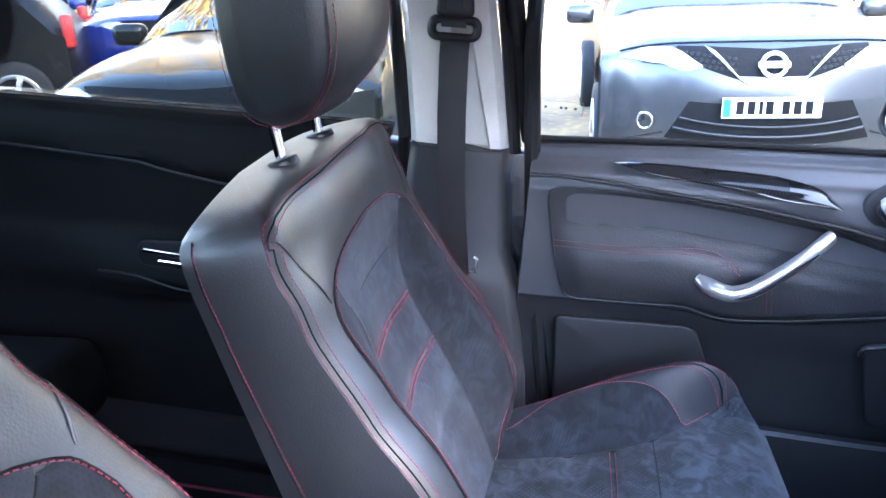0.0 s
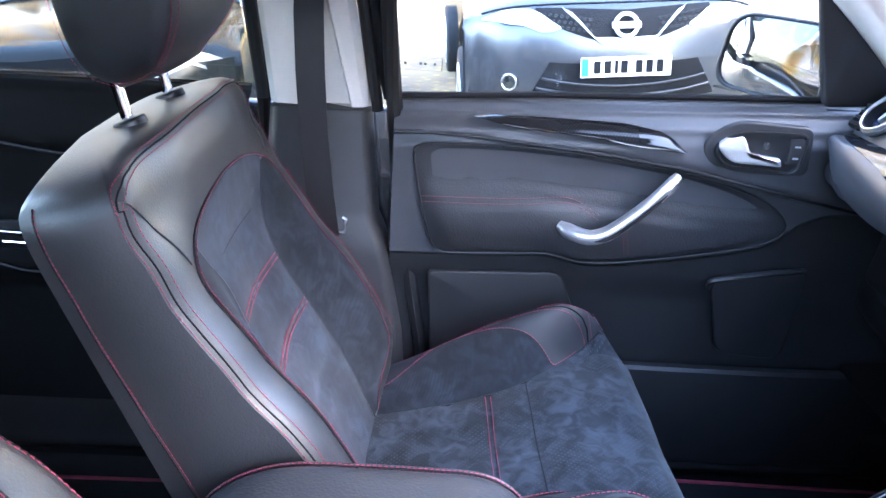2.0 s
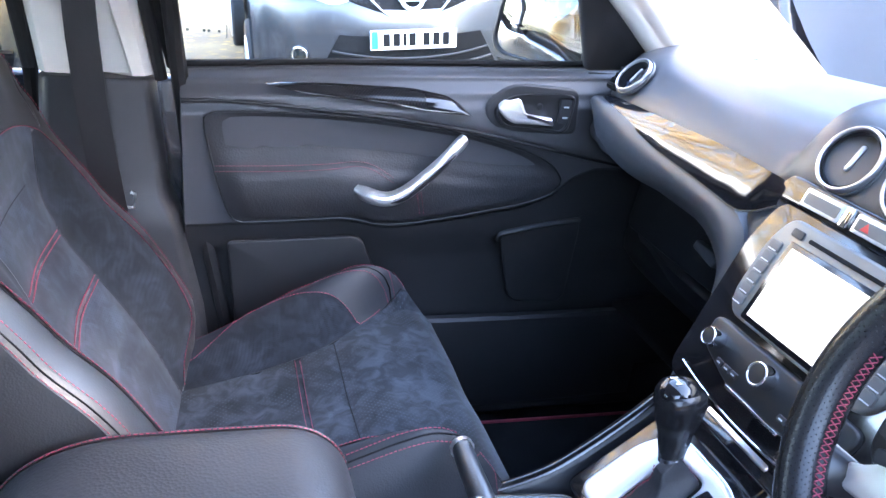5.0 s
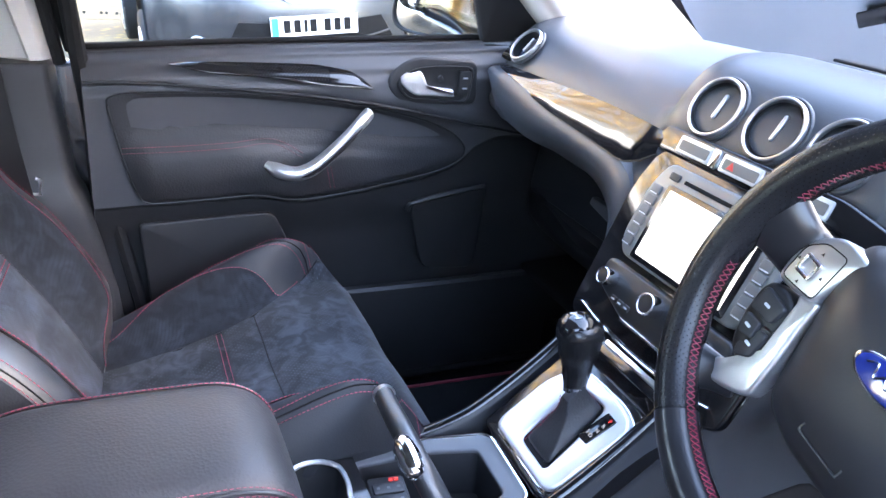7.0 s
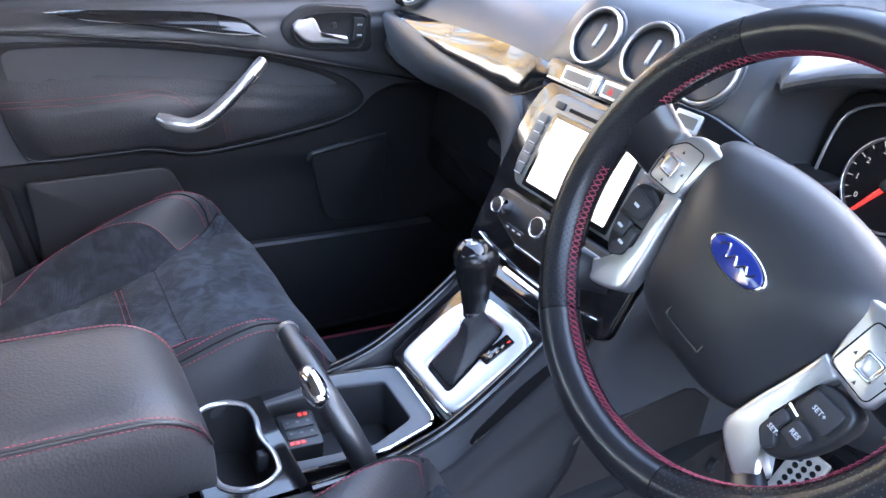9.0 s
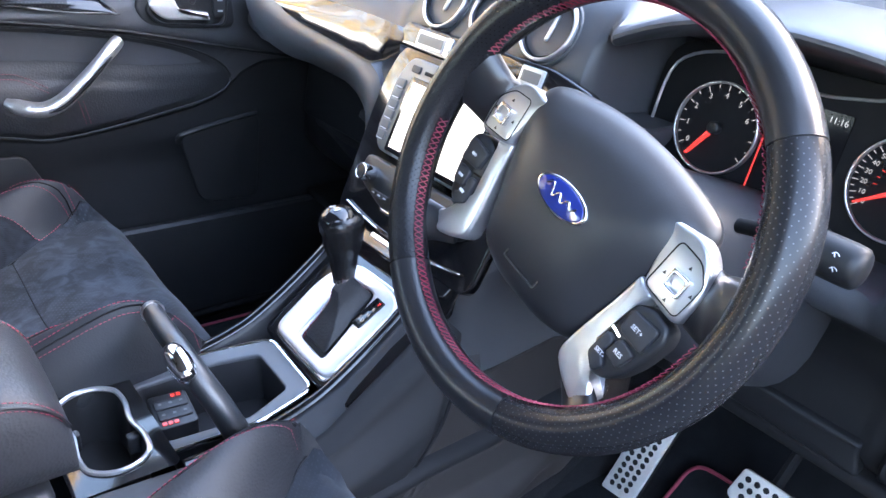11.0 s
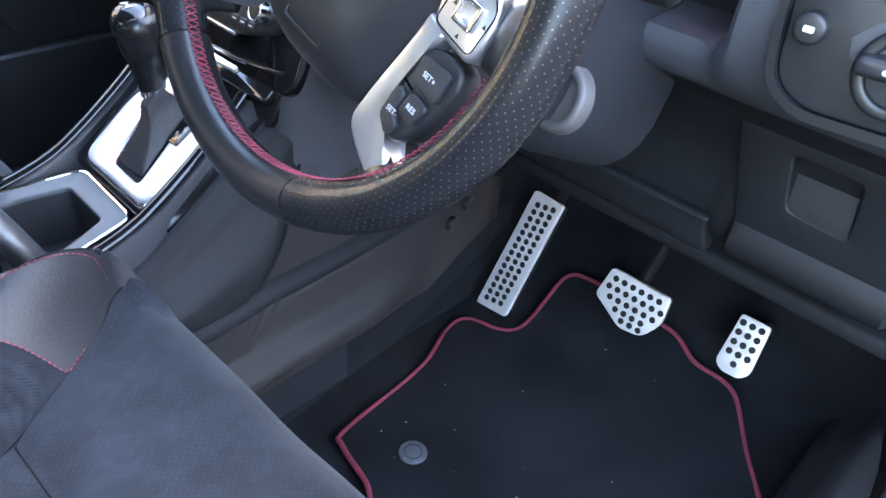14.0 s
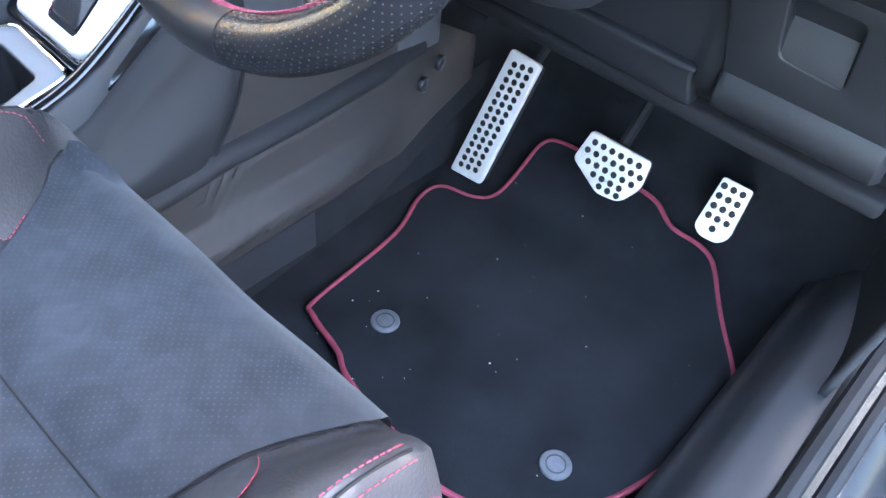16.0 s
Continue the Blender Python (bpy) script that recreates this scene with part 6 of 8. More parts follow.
# ---- driver side lower dash ----
def driver_lower():
    d = thing("lower_dash", (0.85, -0.45, 0.72), "dark lower dash with light switch, storage lid and knee panel", "lower dash")
    # light switch panel
    L = frame_of((0.7045, -0.652, 1.022), (0.10, -1, 0), (0.10, 0, 1))
    def ls(name, pts, z0, z1, m, parent, r=0.003, edge=0.0, label=""):
        return slab(name, pts, z0, z1, m, parent, r, edge, label, L)
    bz = rpoly([(-0.074, 0.030), (-0.067, -0.030), (-0.043, -0.046), (0.085, -0.044), (0.085, 0.050), (-0.060, 0.050)], [0.02, 0.02, 0.02, 0.015, 0.015, 0.025], 6)
    put("switch_surround", mesh_of("switch_surround", *plate(bz, 0.016, L @ Matrix.Translation((0, 0, -0.010)), 0.005, [q * 0.935 for q in bz])), LOW_DASH, d, "raised switch surround")
    put("switch_plate", mesh_of("switch_plate", *plate([q * 0.93 for q in bz], 0.008, L @ Matrix.Translation((0, 0, -0.012)), 0.002)), PLASTIC_SMOOTH, d)
    k = put("dimmer_knob", mesh_of("dimmer_knob", *disc(0.0105, 0.016, L @ Matrix.Translation((-0.050, 0.010, -0.006)), 24, 0.003)), PLASTIC_SMOOTH, d, "small round push knob")
    slab("knob_mark", [(-0.0535, 0.008), (-0.0465, 0.008), (-0.0465, 0.012), (-0.0535, 0.012)], 0.010, 0.0106, GREY_INK, k, 0.001, 0.0, "", L)
    big = put("light_switch", mesh_of("light_switch", *ring(0.020, 0.029, 0.010, L @ Matrix.Translation((0.010, -0.004, -0.006)), 36, 0.003)), PLASTIC_SMOOTH, d, "rotary light switch")
    put("switch_face", mesh_of("switch_face", *disc(0.0215, 0.006, L @ Matrix.Translation((0.010, -0.004, -0.006)), 36, 0.002)), PLASTIC, big)
    bar = rpoly([(-0.027, -0.0065), (0.027, -0.0065), (0.027, 0.0065), (-0.027, 0.0065)], 0.0062, 6)
    put("switch_grip", mesh_of("switch_grip", *plate(bar, 0.020, L @ Matrix.Translation((0.010, -0.001, -0.004)), 0.004)), PLASTIC_SMOOTH, big)
    for u in (-0.008, 0.022):
        put("grip_mark", mesh_of("grip_mark", *disc(0.0018, 0.0165, L @ Matrix.Translation((0.010 + u, -0.001, 0.0)), 10)), GREY_INK, big)
    # knee panel seams and the storage lid
    K = frame_of((0.839, -0.63, 0.80), (0, -1, 0), (-0.11, 0, 1))
    lid = rpoly([(-0.068, 0.002), (0.086, 0.002), (0.105, 0.112), (-0.091, 0.112)], 0.006)
    rec = rpoly([(-0.028, 0.043), (0.027, 0.039), (0.023, 0.094), (-0.037, 0.096)], 0.006)
    l = put("storage_lid", mesh_of("storage_lid", *plate(lid, 0.016, K, 0.003, rec)), LOW_DASH, d, "dark storage lid with a finger recess")
    # the lid swells out below its crease
    prof = [(0.014, 0.012), (0.008, 0.0165), (0.002, 0.0205), (-0.006, 0.0235), (-0.014, 0.0250), (-0.022, 0.0240), (-0.028, 0.0205), (-0.032, 0.014), (-0.0345, 0.007), (-0.0355, 0.0)]
    rows = []
    for u in [-0.072, -0.071, -0.069, -0.066] + span(-0.06, 0.074, 10) + [0.080, 0.084, 0.086]:
        e = max(0.0, (-0.066 - u) / 0.006, (u - 0.080) / 0.006)
        rows.append([K @ Vector((u, vv, max(0.0, n - 0.012 * min(1, e) ** 2))) for vv, n in prof])
    v, f = loft(rows, False, False)
    put("lid_ledge", mesh_of("lid_ledge", v, f), LOW_DASH, l, "swelling lower edge of the lid")
    part("lid_gap", rbox(0.150, 0.010, 0.08, 0.002, 1, K @ Matrix.Translation((0.006, -0.036, -0.040))), VOID, l)
    put("finger_recess", mesh_of("finger_recess", *plate([q * 1.05 for q in rec], 0.002, K @ Matrix.Translation((0, 0, -0.003)))), VOID, l)
    v, f = surface(lambda u, k: K @ Vector((u - 0.006 * k, 0.040 + 0.034 * k, 0.0155 - 0.016 * k ** 1.3)), span(-0.029, 0.027, 8), span(0, 1, 8))
    put("finger_ramp", mesh_of("finger_ramp", v, f), LOW_DASH, l, "sloping pocket floor")
    J = frame_of((0.842, -0.44, 0.80), (0, -1, 0), (-0.11, 0, 1))
    kn = rpoly([(-0.19, -0.040), (0.104, -0.050), (0.095, -0.018), (0.098, -0.007), (-0.19, -0.002)], [0.01, 0.012, 0.006, 0.006, 0.01])
    put("knee_panel", mesh_of("knee_panel", *plate(kn, 0.015, J, 0.005)), LOW_DASH, d, "dark knee panel")
    for i in range(7):
        u = 0.064 + 0.0058 * i
        slab("moulded_mark", [(u, 0.004), (u + 0.004, 0.004), (u + 0.004, 0.011), (u, 0.011)], -0.004, 0.0012, TAUPE, d, 0.0008, 0.0, "", J)
    # under tray
    part("under_tray", rbox(0.34, 0.56, 0.02, 0.006, 2, pose(1.02, -0.45, 0.744, 0, -4, 0)), VOID, d, "black under tray")
    part("under_tray", rbox(0.34, 0.56, 0.02, 0.006, 2, pose(1.06, 0.45, 0.60, 0, -4, 0)), VOID, dash, "black under tray")
    return d


driver_lower()

# ---- centre console ----
YM = 0.030     # middle of the console top


def con_z(x):
    return lerp([(-0.5, 0.66), (0.20, 0.668), (0.32, 0.660), (0.41, 0.668), (0.47, 0.690), (0.49, 0.700), (0.57, 0.760), (0.645, 0.828), (0.70, 0.88)], x)


def console():
    c = thing("centre_console", (0.35, YM, 0.40), "black centre console with silver gear surround, tray and cup holder", "centre console")
    xs = span(-0.55, 0.70, 44)
    for sgn, y_in, y_out, name in ((1, YM + 0.092, YM + 0.118, "console_flank"), (-1, YM - 0.092, YM - 0.140, "console_flank")):
        rows = []
        for x in xs:
            z = con_z(x)
            y_foot = sgn * 0.150
            rows.append([(x, y_in, 0.50), (x, y_in, z - 0.008), (x, y_in + sgn * 0.006, z), (x, (y_in + y_out) / 2, z + 0.002), (x, y_out, z - 0.010), (x, y_out + sgn * 0.006, z - 0.035), (x, y_foot * 0.98, z - 0.10 if z - 0.10 > 0.55 else 0.55), (x, y_foot, 0.50), (x, y_foot, 0.36)])
        v, f = loft(rows, False, False)
        put(name, mesh_of(name, v, f), PLASTIC, c, "dark plastic console side")
    # well floor and cross walls
    part("well_floor", rbox(0.42, 0.19, 0.01, 0.003, 1, Matrix.Translation((0.33, YM, 0.585))), VOID, c)
    # silver rails beside the gear plate
    for sgn, yy in ((1, YM + 0.098), (-1, YM - 0.098)):
        pts = catmull([(0.30, yy, con_z(0.30) + 0.004), (0.38, yy, con_z(0.38) + 0.004), (0.45, yy, con_z(0.45) + 0.004), (0.50, yy, con_z(0.50) + 0.006), (0.57, yy, con_z(0.57) + 0.006), (0.63, yy, con_z(0.63) + 0.006)], 6)
        tube_ob("side_rail", pts, 0.0075 if sgn > 0 else 0.007, GLOSS, c, "gloss black side rail", flat=0.6)
    # gear plate
    G = frame_of((0.548, 0.012, 0.752), (0, -1, 0), (0.80, 0, 0.62))
    body = rpoly([(-0.098, -0.092), (0.118, -0.096), (0.132, 0.0), (0.124, 0.092), (-0.098, 0.092)], 0.016)
    gb = put("gear_base", mesh_of("gear_base", *plate(body, 0.022, G @ Matrix.Translation((0, 0, -0.030)), 0.006)), GLOSS, c, "gloss black gear surround")
    out = rpoly([(-0.072, -0.080), (0.071, -0.082), (0.077, 0.048), (0.042, 0.061), (-0.048, 0.059), (-0.073, 0.016)], [0.020, 0.022, 0.026, 0.03, 0.03, 0.03], 7)
    hole = rpoly([(-0.022, -0.064), (0.040, -0.066), (0.036, -0.020), (0.028, 0.042), (-0.022, 0.038), (-0.025, 0.0)], [0.010, 0.010, 0.02, 0.012, 0.014, 0.02], 7)
    gp = put("gear_plate", mesh_of("gear_plate", *plate(out, 0.014, G @ Matrix.Translation((0, 0, -0.012)), 0.005, hole)), PLATE_SILVER, c, "satin silver gear plate")
    put("plate_edge", mesh_of("plate_edge", *plate([q * 1.06 for q in out], 0.008, G @ Matrix.Translation((0, 0, -0.012)), 0.003)), CHROME, gp, "polished plate edge")
    put("gate_floor", mesh_of("gate_floor", *plate(hole, 0.001, G @ Matrix.Translation((0, 0, -0.0035)))), VOID, gp)
    # gaiter: a leather bellow from the gate up to the stick
    base = rpoly([(-0.020, -0.062), (0.038, -0.064), (0.026, 0.040), (-0.022, 0.036)], 0.01, 6)
    rows = []
    for k, lift, wob in ((1.0, -0.003, 0.0), (0.93, 0.000, 0.0), (0.84, 0.004, -0.001), (0.72, 0.008, 0.002), (0.58, 0.012, -0.002), (0.43, 0.019, 0.002), (0.34, 0.027, 0.0), (0.29, 0.036, 0.0)):
        cx, cy = 0.003, -0.012 + 0.034 * (1 - k) / 0.7
        rows.append([G @ Vector((cx + (p.x - 0.003) * k + wob * math.sin(9 * i), cy + (p.y + 0.012) * k, lift)) for i, p in enumerate(base)])
    v, f = loft(rows, True, True)
    put("gaiter", mesh_of("gaiter", v, f), LEATHER_SOFT, gp, "folded black leather gaiter", sub=1)
    seam("stitching", [r[3] + Vector((-0.001, 0, 0.001)) for r in rows], gp, out=(-1, 0, 0.5))
    seam("stitching", [r[20] + Vector((-0.001, 0, 0.001)) for r in rows], gp, out=(-1, 0, 0.5))
    # selector letters
    sel = rpoly([(0.033, -0.007), (0.052, -0.007), (0.057, 0.039), (0.038, 0.040)], 0.003)
    sp = put("selector_scale", mesh_of("selector_scale", *plate(sel, 0.0035, G @ Matrix.Translation((0, 0, 0.0005)), 0.001)), GLOSS, gp, "black selector scale")
    for i, w in enumerate("PRND"):
        text_ob("scale_letter", w, 0.0075, G @ Matrix.Translation((0.0512 - 0.0012 * i, 0.033 - 0.0095 * i, 0.0044)) @ pose(0, 0, 0, 0, 0, 6), RED_GLOW if w == "P" else WHITE_INK, sp)
    text_ob("scale_letter", "S", 0.0075, G @ Matrix.Translation((0.0405, 0.006, 0.0044)) @ pose(0, 0, 0, 0, 0, 8), WHITE_INK, sp)
    # chrome eyelets in the gloss flank
    for du, dv in ((0.088, -0.02), (0.093, 0.018), (0.080, -0.055)):
        put("flank_inlay", mesh_of("flank_inlay", *disc(0.007, 0.004, G @ Matrix.Translation((du, dv, -0.010)), 16, 0.001)), CHROME, gb)
    # tray frame in front of the lever, with a notch
    T = frame_of((0.40, YM, 0.668), (0, -1, 0), (0.99, 0, 0.14))
    fo = rpoly([(-0.090, -0.112), (0.056, -0.114), (0.078, 0.0), (0.066, 0.078), (-0.058, 0.084), (-0.086, 0.0)], 0.016, 6)
    fi = rpoly([(-0.076, -0.098), (0.040, -0.100), (0.064, -0.006), (0.046, 0.053), (-0.038, 0.056), (-0.060, 0.0)], 0.008, 6)
    put("tray_frame", mesh_of("tray_frame", *plate(fo, 0.008, T @ Matrix.Translation((0, 0, -0.006)), 0.003, fi)), TRAY_GREY, c, "dark grey tray frame")
    rows = []
    for k, dz in ((1.0, -0.004), (0.97, -0.03), (0.93, -0.07)):
        rows.append([T @ Vector((p.x * k, -0.02 + (p.y + 0.02) * k, dz)) for p in fi])
    v, f = loft(rows, True, False)
    v.append(T @ Vector((0, -0.02, -0.07)))
    n = len(fi)
    f += [(2 * n + i, 2 * n + (i + 1) % n, len(v) - 1) for i in range(n)]
    put("tray_well", mesh_of("tray_well", v, f), PLASTIC, c, "deep black tray")
    tube_ob("tray_rim", [T @ Vector((p.x * 1.02, p.y * 1.01, 0.0005)) for p in fo], 0.0028, CHROME, c, closed=True)
    # heater switches
    H = T @ pose(-0.016, -0.074, -0.012, 0, 8, 84)
    hs = slab("heater_switch", [(-0.024, -0.033), (0.024, -0.033), (0.024, 0.033), (-0.024, 0.033)], -0.045, 0.008, PLASTIC_SMOOTH, c, 0.006, 0.002, "seat heater switches with red lamps", H)
    for vv in (-0.0195, 0.0015):
        k = slab("switch_key", [(-0.020, vv), (0.020, vv), (0.020, vv + 0.018), (-0.020, vv + 0.018)], 0.007, 0.0105, PLASTIC, hs, 0.003, 0.0015, "", H)
        for u in (-0.013, 0.0, 0.013):
            slab("key_mark", [(u - 0.002, vv + 0.007), (u + 0.002, vv + 0.007), (u + 0.002, vv + 0.011), (u - 0.002, vv + 0.011)], 0.0102, 0.0109, KEY_GREY, k, 0.001, 0.0, "", H)
    for u, vv in ((0.004, 0.0235), (0.011, 0.0235), (-0.018, -0.0280), (-0.011, -0.0280), (-0.004, -0.0280)):
        slab("lamp", [(u, vv), (u + 0.005, vv), (u + 0.005, vv + 0.005), (u, vv + 0.005)], 0.0075, 0.0092, RED_GLOW, hs, 0.0008, 0.0, "red lamp", H)
    # cup holder: two joined wells with a chrome rim
    C = frame_of((0.243, YM + 0.004, 0.668), (0, -1, 0), (1, 0, 0))
    rim = []
    for i in range(64):
        a = 2 * math.pi * i / 64
        cu = 0.041 * (1 if math.cos(a) > 0 else -1)
        rr = 0.0395
        rim.append((cu * min(1, abs(math.cos(a)) * 2.0) + rr * math.cos(a), (rr - 0.008 * math.exp(-(math.cos(a) / 0.22) ** 2)) * math.sin(a)))
    rows = []
    for k, dz in ((1.0, 0.0), (0.98, -0.02), (0.92, -0.075)):
        rows.append([C @ Vector((x * k, y * k, dz)) for x, y in rim])
    v, f = loft(rows, True, False)
    v.append(C @ Vector((0, 0, -0.075)))
    f += [(128 + i, 128 + (i + 1) % 64, len(v) - 1) for i in range(64)]
    cup = put("cup_holder", mesh_of("cup_holder", v, f), PLASTIC_SMOOTH, c, "deep black cup holder with chrome rim")
    tube_ob("chrome_rim", [C @ Vector((x, y, 0.001)) for x, y in rim], 0.0034, SATIN, cup, "chrome rim", closed=True)
    # deck round the cups, reaching to the flanks
    ring_out = []
    for x, y in rim:
        a = max(abs(x) / 0.098, abs(y) / 0.056)
        ring_out.append((x / a, y / a))
    put("cup_deck", mesh_of("cup_deck", *loft([[C @ Vector((x, y, 0.0)) for x, y in rim], [C @ Vector((x, y, -0.001)) for x, y in ring_out]], True, False)), GLOSS, cup, "gloss black deck")
    for sgn in (-1, 1):
        part("cup_tab", rbox(0.012, 0.014, 0.026, 0.003, 2, C @ Matrix.Translation((sgn * 0.018, sgn * 0.028, -0.02))), PLASTIC, cup)
    # parking brake lever
    path = catmull([(0.333, 0.104, 0.762), (0.331, 0.07, 0.762), (0.331, 0.02, 0.760), (0.334, -0.018, 0.750), (0.350, -0.046, 0.715), (0.366, -0.066, 0.675)], 6)
    rad = [ease([(0, 0.0135), (0.3, 0.0150), (0.52, 0.0155), (0.66, 0.0165), (1, 0.0175)], i / (len(path) - 1)) for i in range(len(path))]
    hb = tube_ob("brake_lever", path, rad, LEATHER, c, "black parking brake lever", segs=16, flat=0.9, up=(1, 0, 0.3))
    tube_ob("lever_tip", [(0.333, 0.102, 0.762), (0.3332, 0.110, 0.762)], [0.0145, 0.0130], SATIN, hb, "silver tip", segs=16)
    bead = []
    for t in span(0, math.pi, 9):
        p = Vector((0.329, -0.010 + 0.030 * math.cos(t), 0.758 - 0.010 * (1 - math.cos(t)) / 2))
        bead.append((p, 0.0150 * max(0.05, math.sin(t)) ** 0.6))
    tube_ob("release_button", [p + Vector((-0.006, 0, 0.006)) for p, _ in bead], [r for _, r in bead], CHROME, hb, "chrome oval release button", segs=16)
    # driver side: smooth flank panel, then the lower wall with its ridge
    def flank_edge(z):
        return lerp([(0.595, 0.535), (0.602, 0.550), (0.64, 0.577), (0.682, 0.600), (0.75, 0.640), (0.84, 0.68)], z)

    def flank_at(u, k):
        x0 = 0.34
        z = 0.598 + 0.25 * k
        x = x0 + (flank_edge(z) - x0) * u
        top = con_z(x) - 0.006 - 0.016 * ease([(0.40, 0.0), (0.50, 1.0)], x)
        z = 0.598 + (top - 0.598) * k
        x = x0 + (flank_edge(z) - x0) * u
        y = -0.168 + 0.054 * ease([(0.35, 0.0), (0.8, 0.55), (1.0, 1.0)], k) + 0.006 * ease([(0.93, 0), (1, 1)], u) + 0.004 * (1 - k) ** 6
        return (x, y, z)
    v, f = surface(flank_at, span(0, 0.93, 20) + [0.95, 0.965, 0.98, 0.99, 1.0], span(0, 1, 18))
    put("flank_panel", mesh_of("flank_panel", v, f), FLANK, c, "smooth grey console flank", solid=-0.006)

    edge = [Vector(flank_at(1.0, k)) + Vector((0.003, 0, 0)) for k in span(0, 0.9, 16)]
    tube_ob("panel_gap", [Vector(flank_at(u, 0.0)) + Vector((0, 0, -0.002)) for u in span(0.72, 0.98, 8)] + edge, 0.0022, VOID, c)

    def wall_at(u, k):
        x = 0.40 + 0.68 * u
        z1 = lerp([(0.40, 0.59), (0.535, 0.59), (0.60, 0.70), (0.80, 0.72), (0.88, 0.66), (0.917, 0.634), (1.08, 0.533)], x)
        z = 0.455 + (z1 - 0.455) * k
        ridge = ease([(0.480, 0.3), (0.490, 1.0), (0.500, 0.95), (0.530, 0.0)], z) * ease([(0.70, 1.0), (0.84, 0.0)], x)
        groove = ease([(0.572, 0.0), (0.578, 1.0), (0.584, 0.0)], z) * ease([(0.80, 1.0), (0.90, 0.0)], x)
        return (x, lerp([(0.40, -0.158), (0.85, -0.150), (0.95, -0.120), (1.08, -0.088)], x) - 0.026 * ridge + 0.006 * groove - 0.012 * ease([(0.50, 1), (0.60, 0)], z), z)
    v, f = surface(wall_at, span(0, 1, 36), span(0, 1, 54))
    fp = put("foot_panel", mesh_of("foot_panel", v, f), TAUPE, c, "warm grey console side panel", solid=-0.005)
    rows = []
    for x in span(0.43, 0.90, 24):
        o = ease([(0.80, 0.0), (0.90, 1.0)], x) * 0.012 + lerp([(0.49, 0.0), (0.85, 0.006)], x)
        lift = lerp([(0.489, 0.0), (0.57, 0.008), (0.68, 0.008), (0.85, 0.018)], x)
        rows.append([(x, yy + o, zz + lift) for yy, zz in ((-0.145, 0.606), (-0.160, 0.602), (-0.170, 0.595), (-0.173, 0.587), (-0.170, 0.579), (-0.145, 0.577))])
    v, f = loft(rows, True, True)
    put("edge_moulding", mesh_of("edge_moulding", v, f), FLANK, c, "grey moulding along the console foot")
    for x, z in ((0.905, 0.542), (0.958, 0.548)):
        u = (x - 0.40) / 0.68
        w = wall_at(u, (z - 0.455) / (lerp([(0.40, 0.59), (0.535, 0.59), (0.60, 0.70), (0.80, 0.72), (0.88, 0.66), (0.917, 0.634), (1.08, 0.533)], x) - 0.455))
        M = frame_of((x, w[1] - 0.003, z), (1, 0.25, 0), (0, 0, 1))
        pl = put("plug", mesh_of("plug", *ring(0.008, 0.012, 0.008, M, 20, 0.002)), PLASTIC_SMOOTH, fp, "round black plug")
        put("plug_face", mesh_of("plug_face", *disc(0.0085, 0.006, M, 18, 0.001)), PLASTIC, pl)
    v, f = surface(lambda u, k: (0.40 + 0.74 * u, -0.158 + 0.068 * u, 0.475 - 0.17 * k - 0.01 * u), span(0, 1, 14), span(0, 1, 8))
    put("tunnel_carpet", mesh_of("tunnel_carpet", v, f), CARPET, c, "black tunnel carpet")
    v, f = surface(lambda u, k: (0.30 + 0.80 * u, 0.158 + 0.055 * k ** 1.5, 0.62 - 0.30 * k), span(0, 1, 14), span(0, 1, 8))
    put("tunnel_carpet", mesh_of("tunnel_carpet", v, f), CARPET, c, "black tunnel carpet")
    return c


FLANK = material("cool_grey_console_plastic", (0.0140, 0.0140, 0.0152), 0.66, spec=0.18, vary=0.12, vscale=8, bump=0.3, bscale=700, bdist=0.0005)
TRAY_GREY = material("satin_grey_tray", (0.070, 0.074, 0.082), 0.42, spec=0.5, vary=0.08, vscale=20)
LEATHER_DARK = material("glossy_black_leather", (0.009, 0.009, 0.010), 0.26, spec=0.5, vary=0.2, vscale=9, bump=0.15, bscale=400, bkind="cell", bdist=0.0005)
CONSOLE = console()


